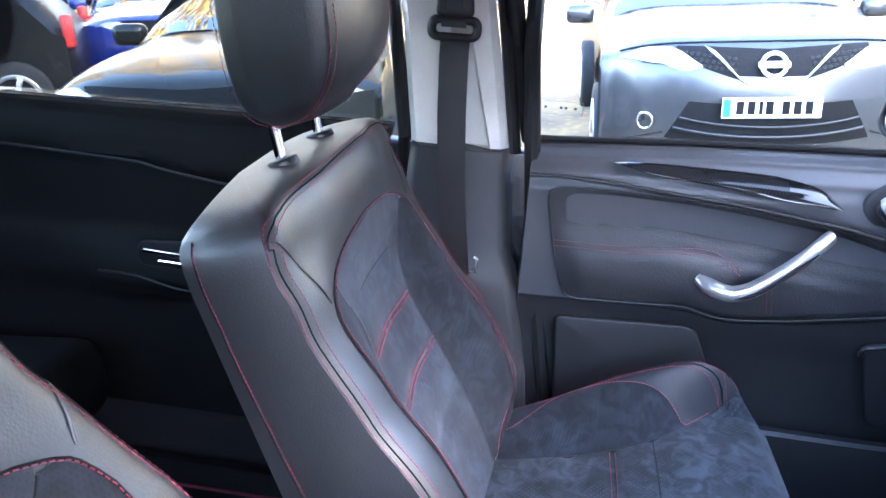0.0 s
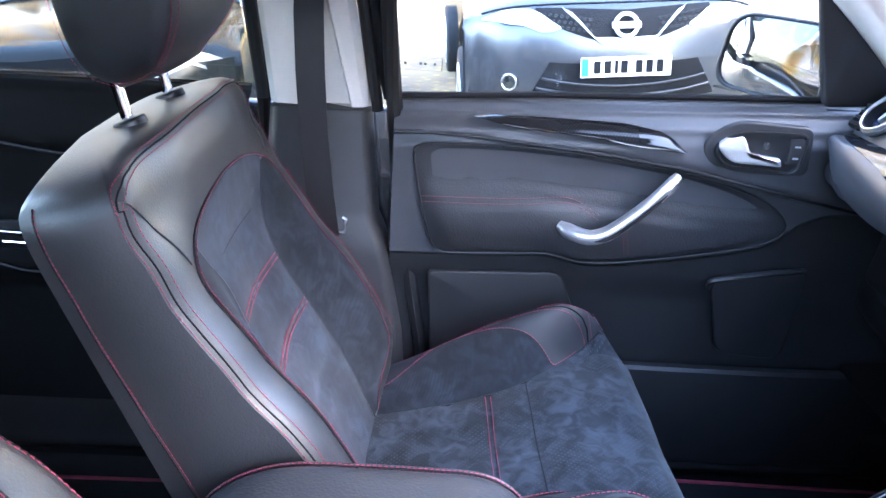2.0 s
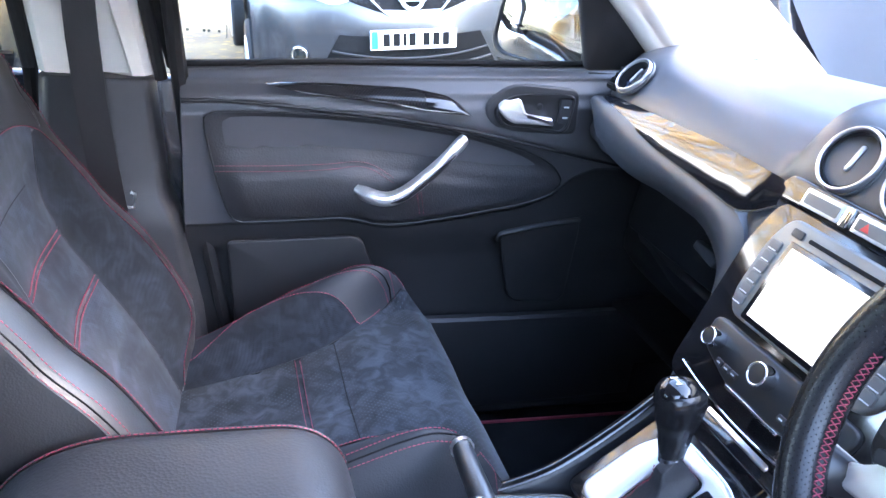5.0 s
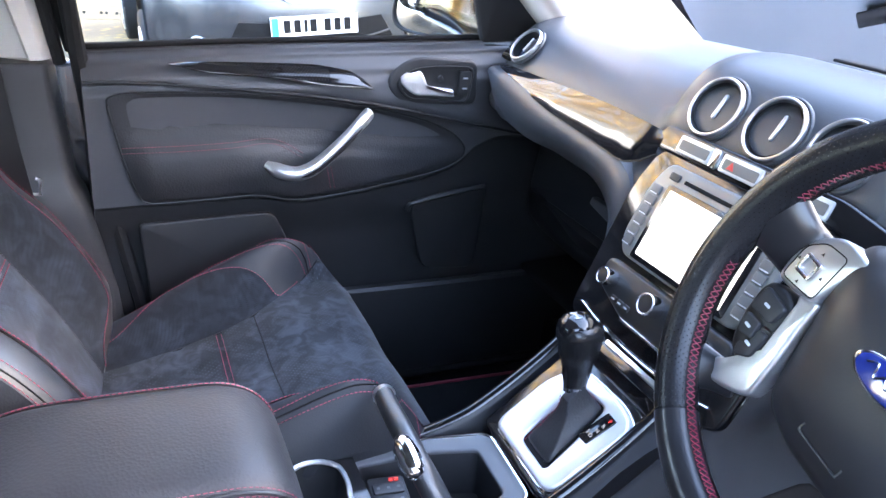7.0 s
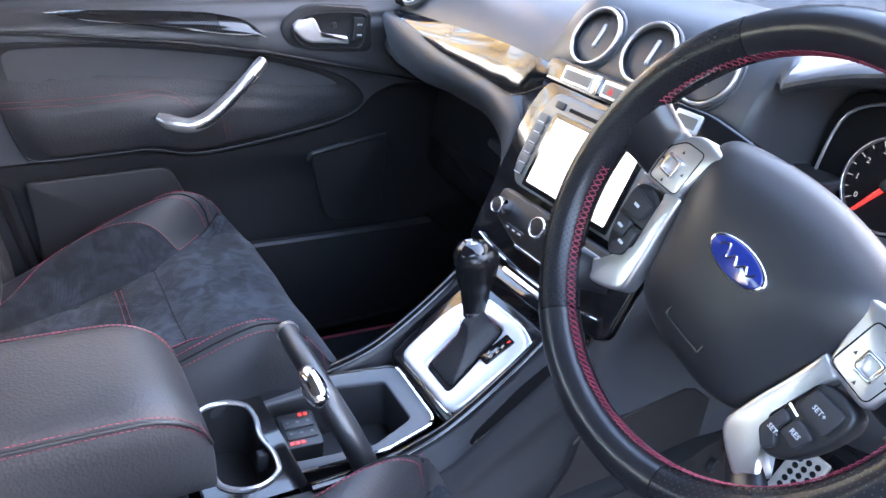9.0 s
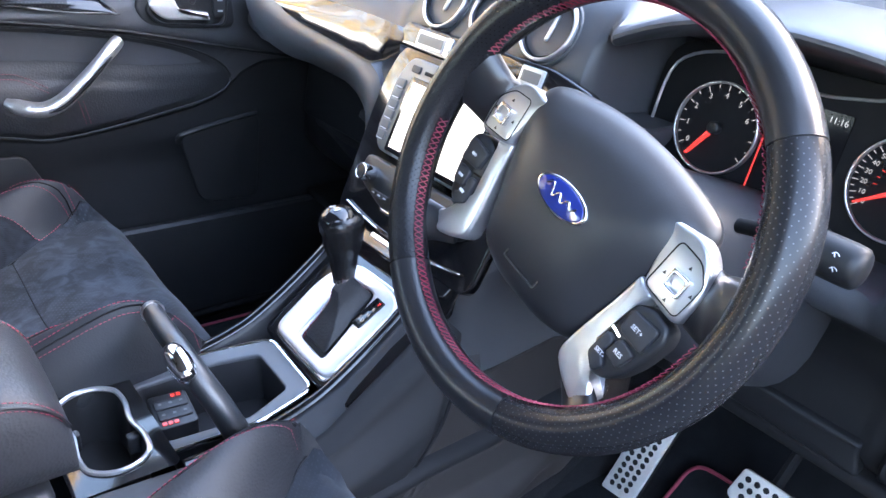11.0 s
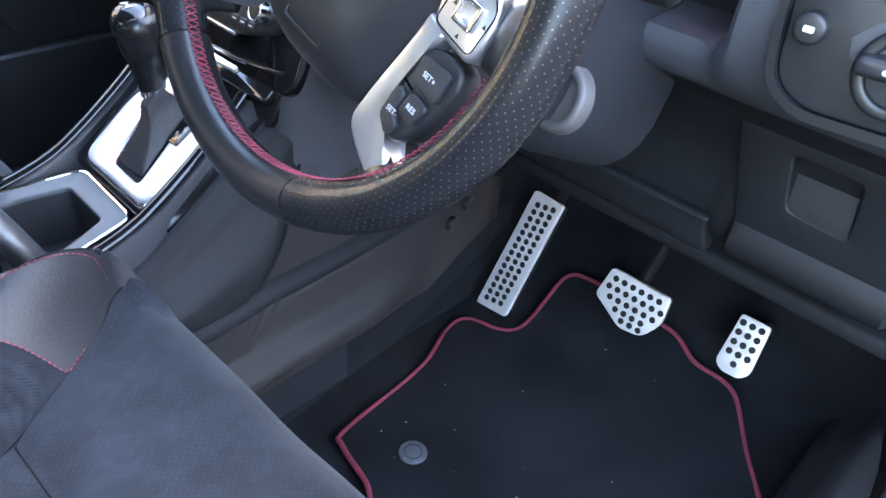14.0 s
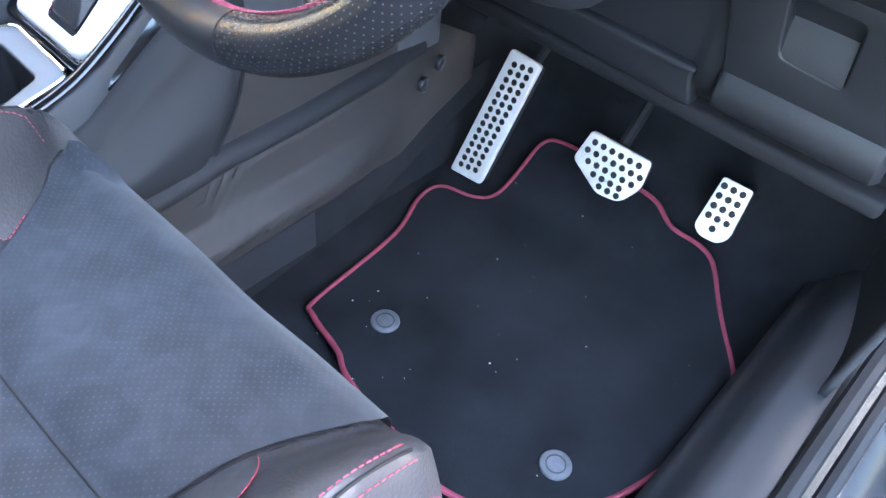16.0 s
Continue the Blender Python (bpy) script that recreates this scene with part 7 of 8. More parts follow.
def gear_lever():
    g = thing("gear_lever", (0.555, 0.015, 0.775), "black gear lever with chrome collar and gloss top", "gear lever")
    b, t = Vector((0.552, 0.014, 0.776)), Vector((0.553, 0.028, 0.884))
    tube_ob("stem", [b, b.lerp(t, 0.25)], 0.011, PLASTIC_SMOOTH, g, segs=14)
    tube_ob("collar", [b.lerp(t, 0.12), b.lerp(t, 0.19)], 0.0145, CHROME, g, "chrome collar", segs=20)
    path = [b.lerp(t, k) for k in span(0.18, 1.0, 14)]
    rad = [ease([(0, 0.0135), (0.25, 0.0170), (0.6, 0.0245), (0.80, 0.0275), (0.93, 0.0240), (1.0, 0.012)], i / 13) for i in range(14)]
    tube_ob("knob", path, rad, LEATHER_DARK, g, "black leather gear knob", segs=20, flat=1.12, up=(1, 0, 0))
    cap = []
    for k, r, z in ((1.0, 0.0238, -0.022), (1.02, 0.0246, -0.010), (0.90, 0.0215, 0.000), (0.60, 0.0145, 0.006), (0.2, 0.004, 0.0085)):
        cap.append([t + Vector((r * 1.10 * math.cos(a) - 0.004, r * math.sin(a), z - 0.002)) for a in span(0, 2 * math.pi * 23 / 24, 24)])
    v, f = loft(cap, True, True)
    c = put("knob_cap", mesh_of("knob_cap", v, f), GLOSS, g, "gloss black cap with silver sign")
    for dx, dy, w, h in ((-0.006, 0.0, 0.012, 0.003), (-0.006, 0.006, 0.003, 0.010), (-0.006, -0.006, 0.003, 0.010)):
        part("cap_sign", rbox(h, w, 0.0012, 0.0003, 1, Matrix.Translation(t + Vector((dx - 0.004, dy, 0.0060)))), SATIN, c)
    # red thread up the side of the grip
    return g


gear_lever()


def armrest():
    a = CONSOLE
    YA, HW = 0.005, 0.094
    rows = []
    ends = [-0.03 - 0.125 * math.sin(q) for q in span(1.57, 0.15, 11)] + span(-0.02, 0.115, 8) + [0.115 + 0.080 * math.sin(q) for q in span(0.18, 1.57, 11)]
    for x in ends:
        k = 0.0 if x <= 0.115 else (x - 0.115) / 0.080
        drop = 1 - math.sqrt(max(0, 1 - k ** 2.2))
        if x < -0.03:
            drop = 1.15 * (1 - math.sqrt(max(0, 1 - (min(1, (-0.03 - x) / 0.125)) ** 2.0)))
        top = 0.842 - 0.012 * ((x + 0.05) / 0.3) ** 2 - 0.075 * drop
        low = 0.700 + 0.004 * k
        hw = HW - 0.012 * drop
        pts = []
        for yy, zz in ((-1.0, 0.0), (-1.03, 0.35), (-1.0, 0.72), (-0.93, 0.90), (-0.75, 0.975), (-0.4, 1.0), (0, 1.005), (0.4, 1.0), (0.75, 0.975), (0.93, 0.90), (1.0, 0.72), (1.03, 0.35), (1.0, 0.0)):
            pts.append((x, YA + hw * yy, low + (top - low) * zz))
        rows.append(pts)
    v, f = loft(rows, True, True)
    lid = put("armrest_lid", mesh_of("armrest_lid", v, f), LEATHER_SOFT, a, "padded black leather armrest with red double stitching", sub=1)
    for sgn in (-1, 1):
        for i, (q0, q1, t) in enumerate(((3, 4, 0.15), (2, 3, 0.75))) if sgn < 0 else enumerate(((9, 8, 0.15), (10, 9, 0.75))):
            line = [Vector(r[q0]).lerp(Vector(r[q1]), t) + Vector((0.0, sgn * 0.0012, 0.0012)) for r in rows[2:-2]]
            seam("stitching", line, lid, out=(0, sgn, 1))
        q0, q1 = (3, 4) if sgn < 0 else (9, 8)
        line = [Vector(r[q0]).lerp(Vector(r[q1]), -0.1) + Vector((0, sgn * 0.0004, 0.0004)) for r in rows[2:-2]]
        tube_ob("piping", line, 0.002, PLASTIC_SMOOTH, lid)
    part("armrest_box", rbox(0.54, 0.176, 0.10, 0.012, 3, Matrix.Translation((-0.10, YA, 0.655))), PLASTIC, a, "dark plastic armrest box")
    tube_ob("box_line", [(-0.36, YA - 0.0895, 0.672), (0.15, YA - 0.0895, 0.668)], 0.0015, SATIN_DARK, a)
    return a


armrest()

# ---- steering wheel and column ----
HUB = Vector((0.502, -0.37, 1.063))
TURN = radians(16)
_n, _r = Vector((-0.929, 0, 0.370)), Vector((0, -1, 0))
_u = _n.cross(_r)
WR = _r * math.cos(TURN) - _u * math.sin(TURN)
WU = _r * math.sin(TURN) + _u * math.cos(TURN)
WM = Matrix.Translation(HUB) @ Matrix((WR, WU, _n)).transposed().to_4x4()


def wl(u, v, n=0.0):
    return WM @ Vector((u, v, n))


def steering_wheel():
    w = thing("steering_wheel", tuple(HUB), "black leather steering wheel with silver spokes and red stitching", "steering wheel")
    RR = 0.1725
    def rim_rows(a0, a1, n, r=0.0178):
        rows = []
        for a in span(a0, a1, n):
            c = Vector((math.cos(a), math.sin(a)))
            fat = 1 + 0.07 * math.exp(-((math.degrees(a) % 180 - 150 if math.cos(a) < 0 else (math.degrees(a) + 360) % 360 - 30) / 14) ** 2)
            row = []
            for k in range(18):
                b = 2 * math.pi * k / 18
                rad = RR + r * fat * math.cos(b) * 0.98
                row.append(wl(rad * c.x, rad * c.y, 1.08 * r * fat * math.sin(b)))
            rows.append(row)
        return rows
    seams_at = [radians(d) for d in (48, 134, 237, 298)]
    for i, (a0, a1) in enumerate(zip(seams_at, seams_at[1:] + [seams_at[0] + 2 * math.pi])):
        n = max(12, int((a1 - a0) / 0.06))
        v, f = loft(rim_rows(a0 + 0.004, a1 - 0.004, n), True, True)
        grip = i in (1, 3)
        me = mesh_of("rim_grip" if grip else "rim_arc", v, f)
        uv = me.uv_layers.new(name="around")
        for poly in me.polygons:
            js = [me.loops[k].vertex_index for k in poly.loop_indices]
            wrap = {j % 18 for j in js} >= {0, 17}
            for k, j in zip(poly.loop_indices, js):
                col = j % 18 + (18 if wrap and j % 18 == 0 else 0)
                uv.data[k].uv = ((j // 18) * (a1 - a0) / (n - 1) * RR, col / 18 * 2 * math.pi * 0.0185)
        put("rim_grip" if grip else "rim_arc", me, PERF if i == 3 else PERF_FINE if grip else LEATHER_RIM, w, "perforated leather grip" if grip else "smooth leather rim")
    for a in seams_at:
        v, f = loft(rim_rows(a - 0.006, a + 0.006, 3, 0.0168), True, True)
        put("rim_joint", mesh_of("rim_joint", v, f), VOID, w)
    # crossed stitches along the inside of the rim
    items = []
    for a in span(0, 2 * math.pi, 190):
        d = math.degrees(a) % 360
        if any(abs(d - s) < 14 for s in (6, 176)) :
            continue
        for sg in (-1, 1):
            p = []
            for t in (-0.5, 0.5):
                b = math.pi + t * 0.50
                aa = a + sg * t * 0.026
                rad = RR + 0.0184 * math.cos(b)
                p.append(wl(rad * math.cos(aa), rad * math.sin(aa), 0.0198 * math.sin(b) + 0.004))
            items.append(tube(p, 0.0005, 4))
    v, f = joined(items)
    tagged(put("stitching", mesh_of("stitching", v, f, False), THREAD, w, "crossed red stitching"), kind="stuff")
    # airbag cover, domed
    half_line = [(0.054, 0.068), (0.097, 0.055), (0.103, 0.026), (0.091, -0.010), (0.079, -0.050), (0.066, -0.082), (0.035, -0.095)]
    line = catmull([(0.0, 0.073, 0)] + [(u, v_, 0) for u, v_ in half_line] + [(0.0, -0.097, 0)] + [(-u, v_, 0) for u, v_ in reversed(half_line)], 6, True)

    def dome(u, v_, k):
        # a faint crease runs across below the badge
        n = -0.036 + 0.037 * (1 - k ** 3.2) ** 0.6 if k < 1 else -0.036
        return wl(u, v_, n - 0.10 * max(0.0, -(v_ + 0.010)) * (1 - k ** 4))
    v, f = blob_panel([(p.x, p.y) for p in line], dome, (1.0, 0.995, 0.98, 0.95, 0.9, 0.82, 0.7, 0.55, 0.4, 0.25, 0.1), (0.0, -0.015))
    ab = put("airbag_cover", mesh_of("airbag_cover", v, f), PAD_SMOOTH, w, "matt black airbag cover")
    rows = [[wl(p.x * k, p.y * k, z) for p in line] for k, z in ((1.0, -0.036), (0.98, -0.045), (0.8, -0.06))]
    v, f = loft(rows, True, True)
    put("hub_back", mesh_of("hub_back", v, f), PLASTIC, w)
    # badge
    ov = [(0.030 * math.cos(a), 0.0135 * math.sin(a)) for a in span(0, 2 * math.pi * 47 / 48, 48)]
    bd = put("badge", mesh_of("badge", *plate(ov, 0.006, WM @ Matrix.Translation((0, 0, -0.0025)), 0.002)), CHROME, w, "blue oval badge with chrome rim")
    put("badge_field", mesh_of("badge_field", *plate([(x * 0.90, y * 0.86) for x, y in ov], 0.0068, WM @ Matrix.Translation((0, 0, -0.0025)), 0.001)), BADGE_BLUE, bd)
    scr = catmull([(-0.019, 0.002, 0), (-0.012, 0.006, 0), (-0.008, -0.003, 0), (-0.002, 0.003, 0), (0.003, -0.003, 0), (0.009, 0.003, 0), (0.014, -0.002, 0), (0.019, 0.003, 0)], 5)
    tube_ob("badge_scroll", [wl(p.x, p.y, 0.0045) for p in scr], 0.0008, CHROME, bd, "plain silver scroll", segs=6)
    # moulded mark low on the cover
    ob = rpoly([(-0.022, -0.073), (0.022, -0.073), (0.022, -0.063), (-0.022, -0.063)], 0.003)
    put("moulded_mark", mesh_of("moulded_mark", *plate(ob, 0.0012, WM @ Matrix.Translation((0, 0, -0.0100)), 0.0004, [Vector((p.x * 0.9, -0.068 + (p.y + 0.068) * 0.6)) for p in ob])), PLASTIC_SMOOTH, ab)
    # spokes: silver blade with a pad above and keys below, one each side
    for sg in (-1, 1):
        def mir(pts):
            return [(sg * x, y) for x, y in pts]
        # leather arms reaching from the rim to the pad and to the foot of the stem
        for pts, rad in (([(0.122, 0.012, -0.030), (0.136, 0.014, -0.022), (0.148, 0.018, -0.012), (0.160, 0.022, -0.004)], [0.024, 0.025, 0.027, 0.030]),
                         ([(0.088, -0.098, -0.024), (0.108, -0.106, -0.018), (0.124, -0.114, -0.008), (0.136, -0.121, -0.002)], [0.012, 0.016, 0.022, 0.028])):
            tube_ob("spoke", catmull([wl(sg * u, v_, n) for u, v_, n in pts], 5), [lerp([(0, rad[0]), (0.33, rad[1]), (0.67, rad[2]), (1, rad[3])], k / 15) for k in range(16)], LEATHER_RIM, w, "black leather spoke arm", segs=18, flat=0.38, up=tuple(_n))
        stem = rpoly(mir([(0.083, -0.002), (0.102, -0.008), (0.094, -0.024), (0.0885, -0.044), (0.0845, -0.064), (0.092, -0.080), (0.116, -0.094), (0.106, -0.112), (0.084, -0.103), (0.068, -0.092), (0.072, -0.062), (0.079, -0.030)]), [0.003, 0.004, 0.01, 0.01, 0.012, 0.014, 0.004, 0.006, 0.012, 0.010, 0.02, 0.02], 4)
        put("spoke_stem", mesh_of("spoke_stem", *plate(stem, 0.018, WM @ Matrix.Translation((0, 0, -0.031)), 0.004)), SPOKE_SILVER, w, "satin silver spoke stem")
        pad = rpoly(mir([(0.088, -0.006), (0.080, 0.030), (0.076, 0.044), (0.106, 0.047), (0.123, 0.034), (0.131, 0.012), (0.127, -0.012), (0.106, -0.010)]), [0.006, 0.01, 0.003, 0.012, 0.012, 0.012, 0.008, 0.006], 5)
        pd = put("spoke_pad", mesh_of("spoke_pad", *plate(pad, 0.018, WM @ Matrix.Translation((0, 0, -0.030)), 0.004)), SPOKE_SILVER, w, "satin silver button pad")
        c = Vector((sg * 0.110, 0.012))
        key = [Vector((x, y)) + c for x, y in rpoly([(-0.0085, -0.0085), (0.0085, -0.0085), (0.0085, 0.0085), (-0.0085, 0.0085)], 0.003)]
        put("pad_key", mesh_of("pad_key", *plate(key, 0.0045, WM @ Matrix.Translation((0, 0, -0.0125)), 0.001, [c + (p - c) * 0.62 for p in key])), CHROME, pd, "square chrome key")
        ol = [c + Vector((sg * x, y)) for x, y in rpoly([(-0.020, -0.016), (0.014, -0.019), (0.016, 0.010), (0.004, 0.022), (-0.018, 0.024)], 0.005)]
        tube_ob("pad_gap", [wl(p.x, p.y, -0.0121) for p in ol], 0.0006, VOID, pd, closed=True, segs=5)
        for dx, dy in ((-0.013, 0), (0.013, 0), (0, 0.014), (0, -0.014)):
            put("pad_arrow", mesh_of("pad_arrow", *plate([(c.x + dx - 0.0014, c.y + dy - 0.0014), (c.x + dx + 0.0014, c.y + dy - 0.0014), (c.x + dx, c.y + dy + 0.0014)], 0.0006, WM @ Matrix.Translation((0, 0, -0.0121)))), PLASTIC_SMOOTH, pd)
        keys = rpoly(mir([(0.094, -0.020), (0.109, -0.013), (0.127, -0.016), (0.131, -0.026), (0.127, -0.052), (0.116, -0.076), (0.100, -0.084), (0.088, -0.072), (0.091, -0.046)]), [0.004, 0.006, 0.006, 0.008, 0.012, 0.012, 0.010, 0.008, 0.01], 5)
        kp = put("key_block", mesh_of("key_block", *plate(keys, 0.018, WM @ Matrix.Translation((0, 0, -0.032)), 0.004)), PLASTIC_SMOOTH, w, "black key block")
        put("key_divider", mesh_of("key_divider", *plate(mir([(0.0925, -0.0425), (0.1025, -0.0445), (0.1023, -0.0462), (0.0922, -0.0442)]), 0.0016, WM @ Matrix.Translation((0, 0, -0.0142)))), CHROME, kp)
        for j, (pts, words) in enumerate((([(0.0975, -0.0225), (0.124, -0.0205), (0.1235, -0.0425), (0.0985, -0.0405)], "SET+"), ([(0.1045, -0.0445), (0.1215, -0.0465), (0.1165, -0.0635), (0.1015, -0.0605)], "RES"), ([(0.0925, -0.0475), (0.1020, -0.0490), (0.1000, -0.0640), (0.1085, -0.0690), (0.1030, -0.0795), (0.0905, -0.0705)], "SET-"))):
            k = put("key", mesh_of("key", *plate(rpoly(mir(pts), 0.004), 0.0045, WM @ Matrix.Translation((0, 0, -0.0140)), 0.0015)), PLASTIC, kp, "black rubber key")
            cx, cy = sg * sum(p[0] for p in pts) / len(pts), sum(p[1] for p in pts) / len(pts)
            if sg > 0:
                text_ob("key_text", words, 0.0052, WM @ Matrix.Translation((cx, cy, -0.0093)), GREY_INK, k)
            else:
                put("key_sign", mesh_of("key_sign", *plate(rpoly([(cx - 0.003, cy - 0.0012), (cx + 0.003, cy - 0.0012), (cx + 0.003, cy + 0.0012), (cx - 0.003, cy + 0.0012)], 0.0008), 0.0010, WM @ Matrix.Translation((0, 0, -0.0097)))), GREY_INK, k)
    return w


SPOKE_SILVER = material("satin_spoke_paint", (0.55, 0.555, 0.565), 0.30, metal=0.85, vary=0.05, vscale=25)
PERF = dotted("perforated_rim_leather", (0.012, 0.012, 0.0135), (0.050, 0.050, 0.053), 0.0045, 0.14, 0.27, vary=0.15, uv=True)
PERF_FINE = dotted("finely_perforated_rim_leather", (0.012, 0.012, 0.0135), (0.004, 0.004, 0.0045), 0.0040, 0.18, 0.27, vary=0.15, uv=True, bump=0.3)
LEATHER_RIM = material("smooth_rim_leather", (0.013, 0.0132, 0.0152), 0.29, vary=0.2, vscale=9, bump=0.05, bscale=700, bkind="cell", bdist=0.0005, rvary=0.02)
PAD_SMOOTH = material("matt_airbag_skin", (0.018, 0.0185, 0.021), 0.42, vary=0.08, vscale=8, bump=0.2, bscale=800, bdist=0.0004)
steering_wheel()


def column():
    c = thing("steering_column", (0.66, -0.37, 0.92), "black steering column shroud with wiper stalk", "steering column")
    rows = []
    for k, (w, h, dz) in zip(span(0, 1, 8), ((0.060, 0.050, 0.0), (0.070, 0.062, -0.004), (0.080, 0.075, -0.01), (0.088, 0.082, -0.015), (0.094, 0.088, -0.018), (0.100, 0.092, -0.02), (0.105, 0.095, -0.02), (0.110, 0.098, -0.02))):
        cen = HUB - _n * (0.050 + 0.26 * k) + Vector((0, 0, dz - 0.012))
        rows.append([cen + Vector((0, -1, 0)) * w * math.copysign(abs(math.cos(a)) ** 0.6, math.cos(a)) + _u * h * math.copysign(abs(math.sin(a)) ** 0.7, math.sin(a)) for a in span(0, 2 * math.pi * 27 / 28, 28)])
    v, f = loft(rows, True, True)
    put("shroud", mesh_of("shroud", v, f), PLASTIC, c, "black plastic shroud")
    # wiper stalk, towards the window
    ax = [Vector((0.600, -0.462, 1.058)), Vector((0.591, -0.500, 1.068)), Vector((0.591, -0.560, 1.0665))]
    st = tube_ob("stalk", [ax[0], ax[0].lerp(ax[1], 0.7), ax[1]], 0.006, VOID, c, "black wiper stalk", segs=12)
    body = [ax[1].lerp(ax[2], k) for k in (0.30, 0.34, 0.5, 0.7, 0.85, 0.93, 0.98, 1.0)]
    tube_ob("stalk_body", body, [0.0128, 0.0146, 0.0152, 0.0152, 0.0150, 0.0144, 0.0118, 0.0060], STALK_BLACK, st, segs=20, flat=1.05)
    # ribbed turning collar
    tube_ob("collar", [ax[1].lerp(ax[2], k) for k in (0.02, 0.05, 0.22, 0.26)], [0.0120, 0.0136, 0.0136, 0.0120], STALK_BLACK, st, "ribbed collar", segs=20)
    for i in range(14):
        a = 2 * math.pi * i / 14
        o = Vector((math.cos(a), 0, math.sin(a))) * 0.0137
        tube_ob("collar_rib", [ax[1].lerp(ax[2], k) + o for k in (0.05, 0.22)], 0.0009, STALK_BLACK, st, segs=5)
    # white wiper symbols: an arc over a short blade
    for k, e in ((0.45, 0.75), (0.50, 0.10), (0.72, 0.55), (0.76, -0.05)):
        p = ax[1].lerp(ax[2], k)
        arc = [p + Vector((-0.0156 * math.cos(e + q), u, 0.0160 * math.sin(e + q))) for u, q in ((-0.0026, -0.01), (-0.0014, 0.07), (0.0, 0.10), (0.0014, 0.07), (0.0026, -0.01))]
        tube_ob("stalk_mark", arc, 0.0003, GREY_INK, st, segs=5)
        tube_ob("stalk_mark", [p + Vector((-0.0156 * math.cos(e + q), u, 0.0160 * math.sin(e + q))) for u, q in ((0.0, -0.10), (0.0012, 0.05))], 0.0004, GREY_INK, st, segs=5)
    # pale ring of the ignition barrel, low on the shroud
    M = frame_of((0.662, -0.456, 0.935), (-0.30, -0.95, 0), (0.37, -0.1, 0.93))
    put("ignition_ring", mesh_of("ignition_ring", *ring(0.019, 0.028, 0.014, M, 36, 0.004)), SATIN_WARM, c, "pale ignition ring")
    put("ignition_barrel", mesh_of("ignition_barrel", *disc(0.0205, 0.010, M, 30, 0.003)), SATIN_WARM, c)
    return c


STALK_BLACK = material("soft_black_stalk_plastic", (0.0075, 0.0078, 0.0088), 0.5, spec=0.30, vary=0.1, vscale=30)
SATIN_WARM = material("pale_taupe_plastic", (0.088, 0.082, 0.079), 0.5, metal=0.1, vary=0.06)
column()

# ---- footwell ----
def pedal(name, label, outline, rows_, M, arm_to):
    p = thing(name, tuple(M.translation), label, "pedal", "driver pedals")
    o = outline
    pl = put("plate", mesh_of("plate", *plate(o, 0.007, M, 0.002)), STEEL, p, "brushed steel plate with rubber studs")
    for (u, v_) in rows_:
        put("stud", mesh_of("stud", *disc(0.0053, 0.0080, M @ Matrix.Translation((u, v_, 0)), 14, 0.002)), RUBBER, pl)
    put("pad", mesh_of("pad", *plate([q * 0.96 for q in o], 0.014, M @ Matrix.Translation((0, 0, -0.0145)), 0.004)), RUBBER, p)
    tube_ob("arm", [M.translation + (M.to_3x3() @ Vector((0, 0, -0.010))), M.translation.lerp(Vector(arm_to), 0.6) + Vector((0.03, 0, 0)), Vector(arm_to)], 0.009, VOID, p, "black pedal arm")
    return p


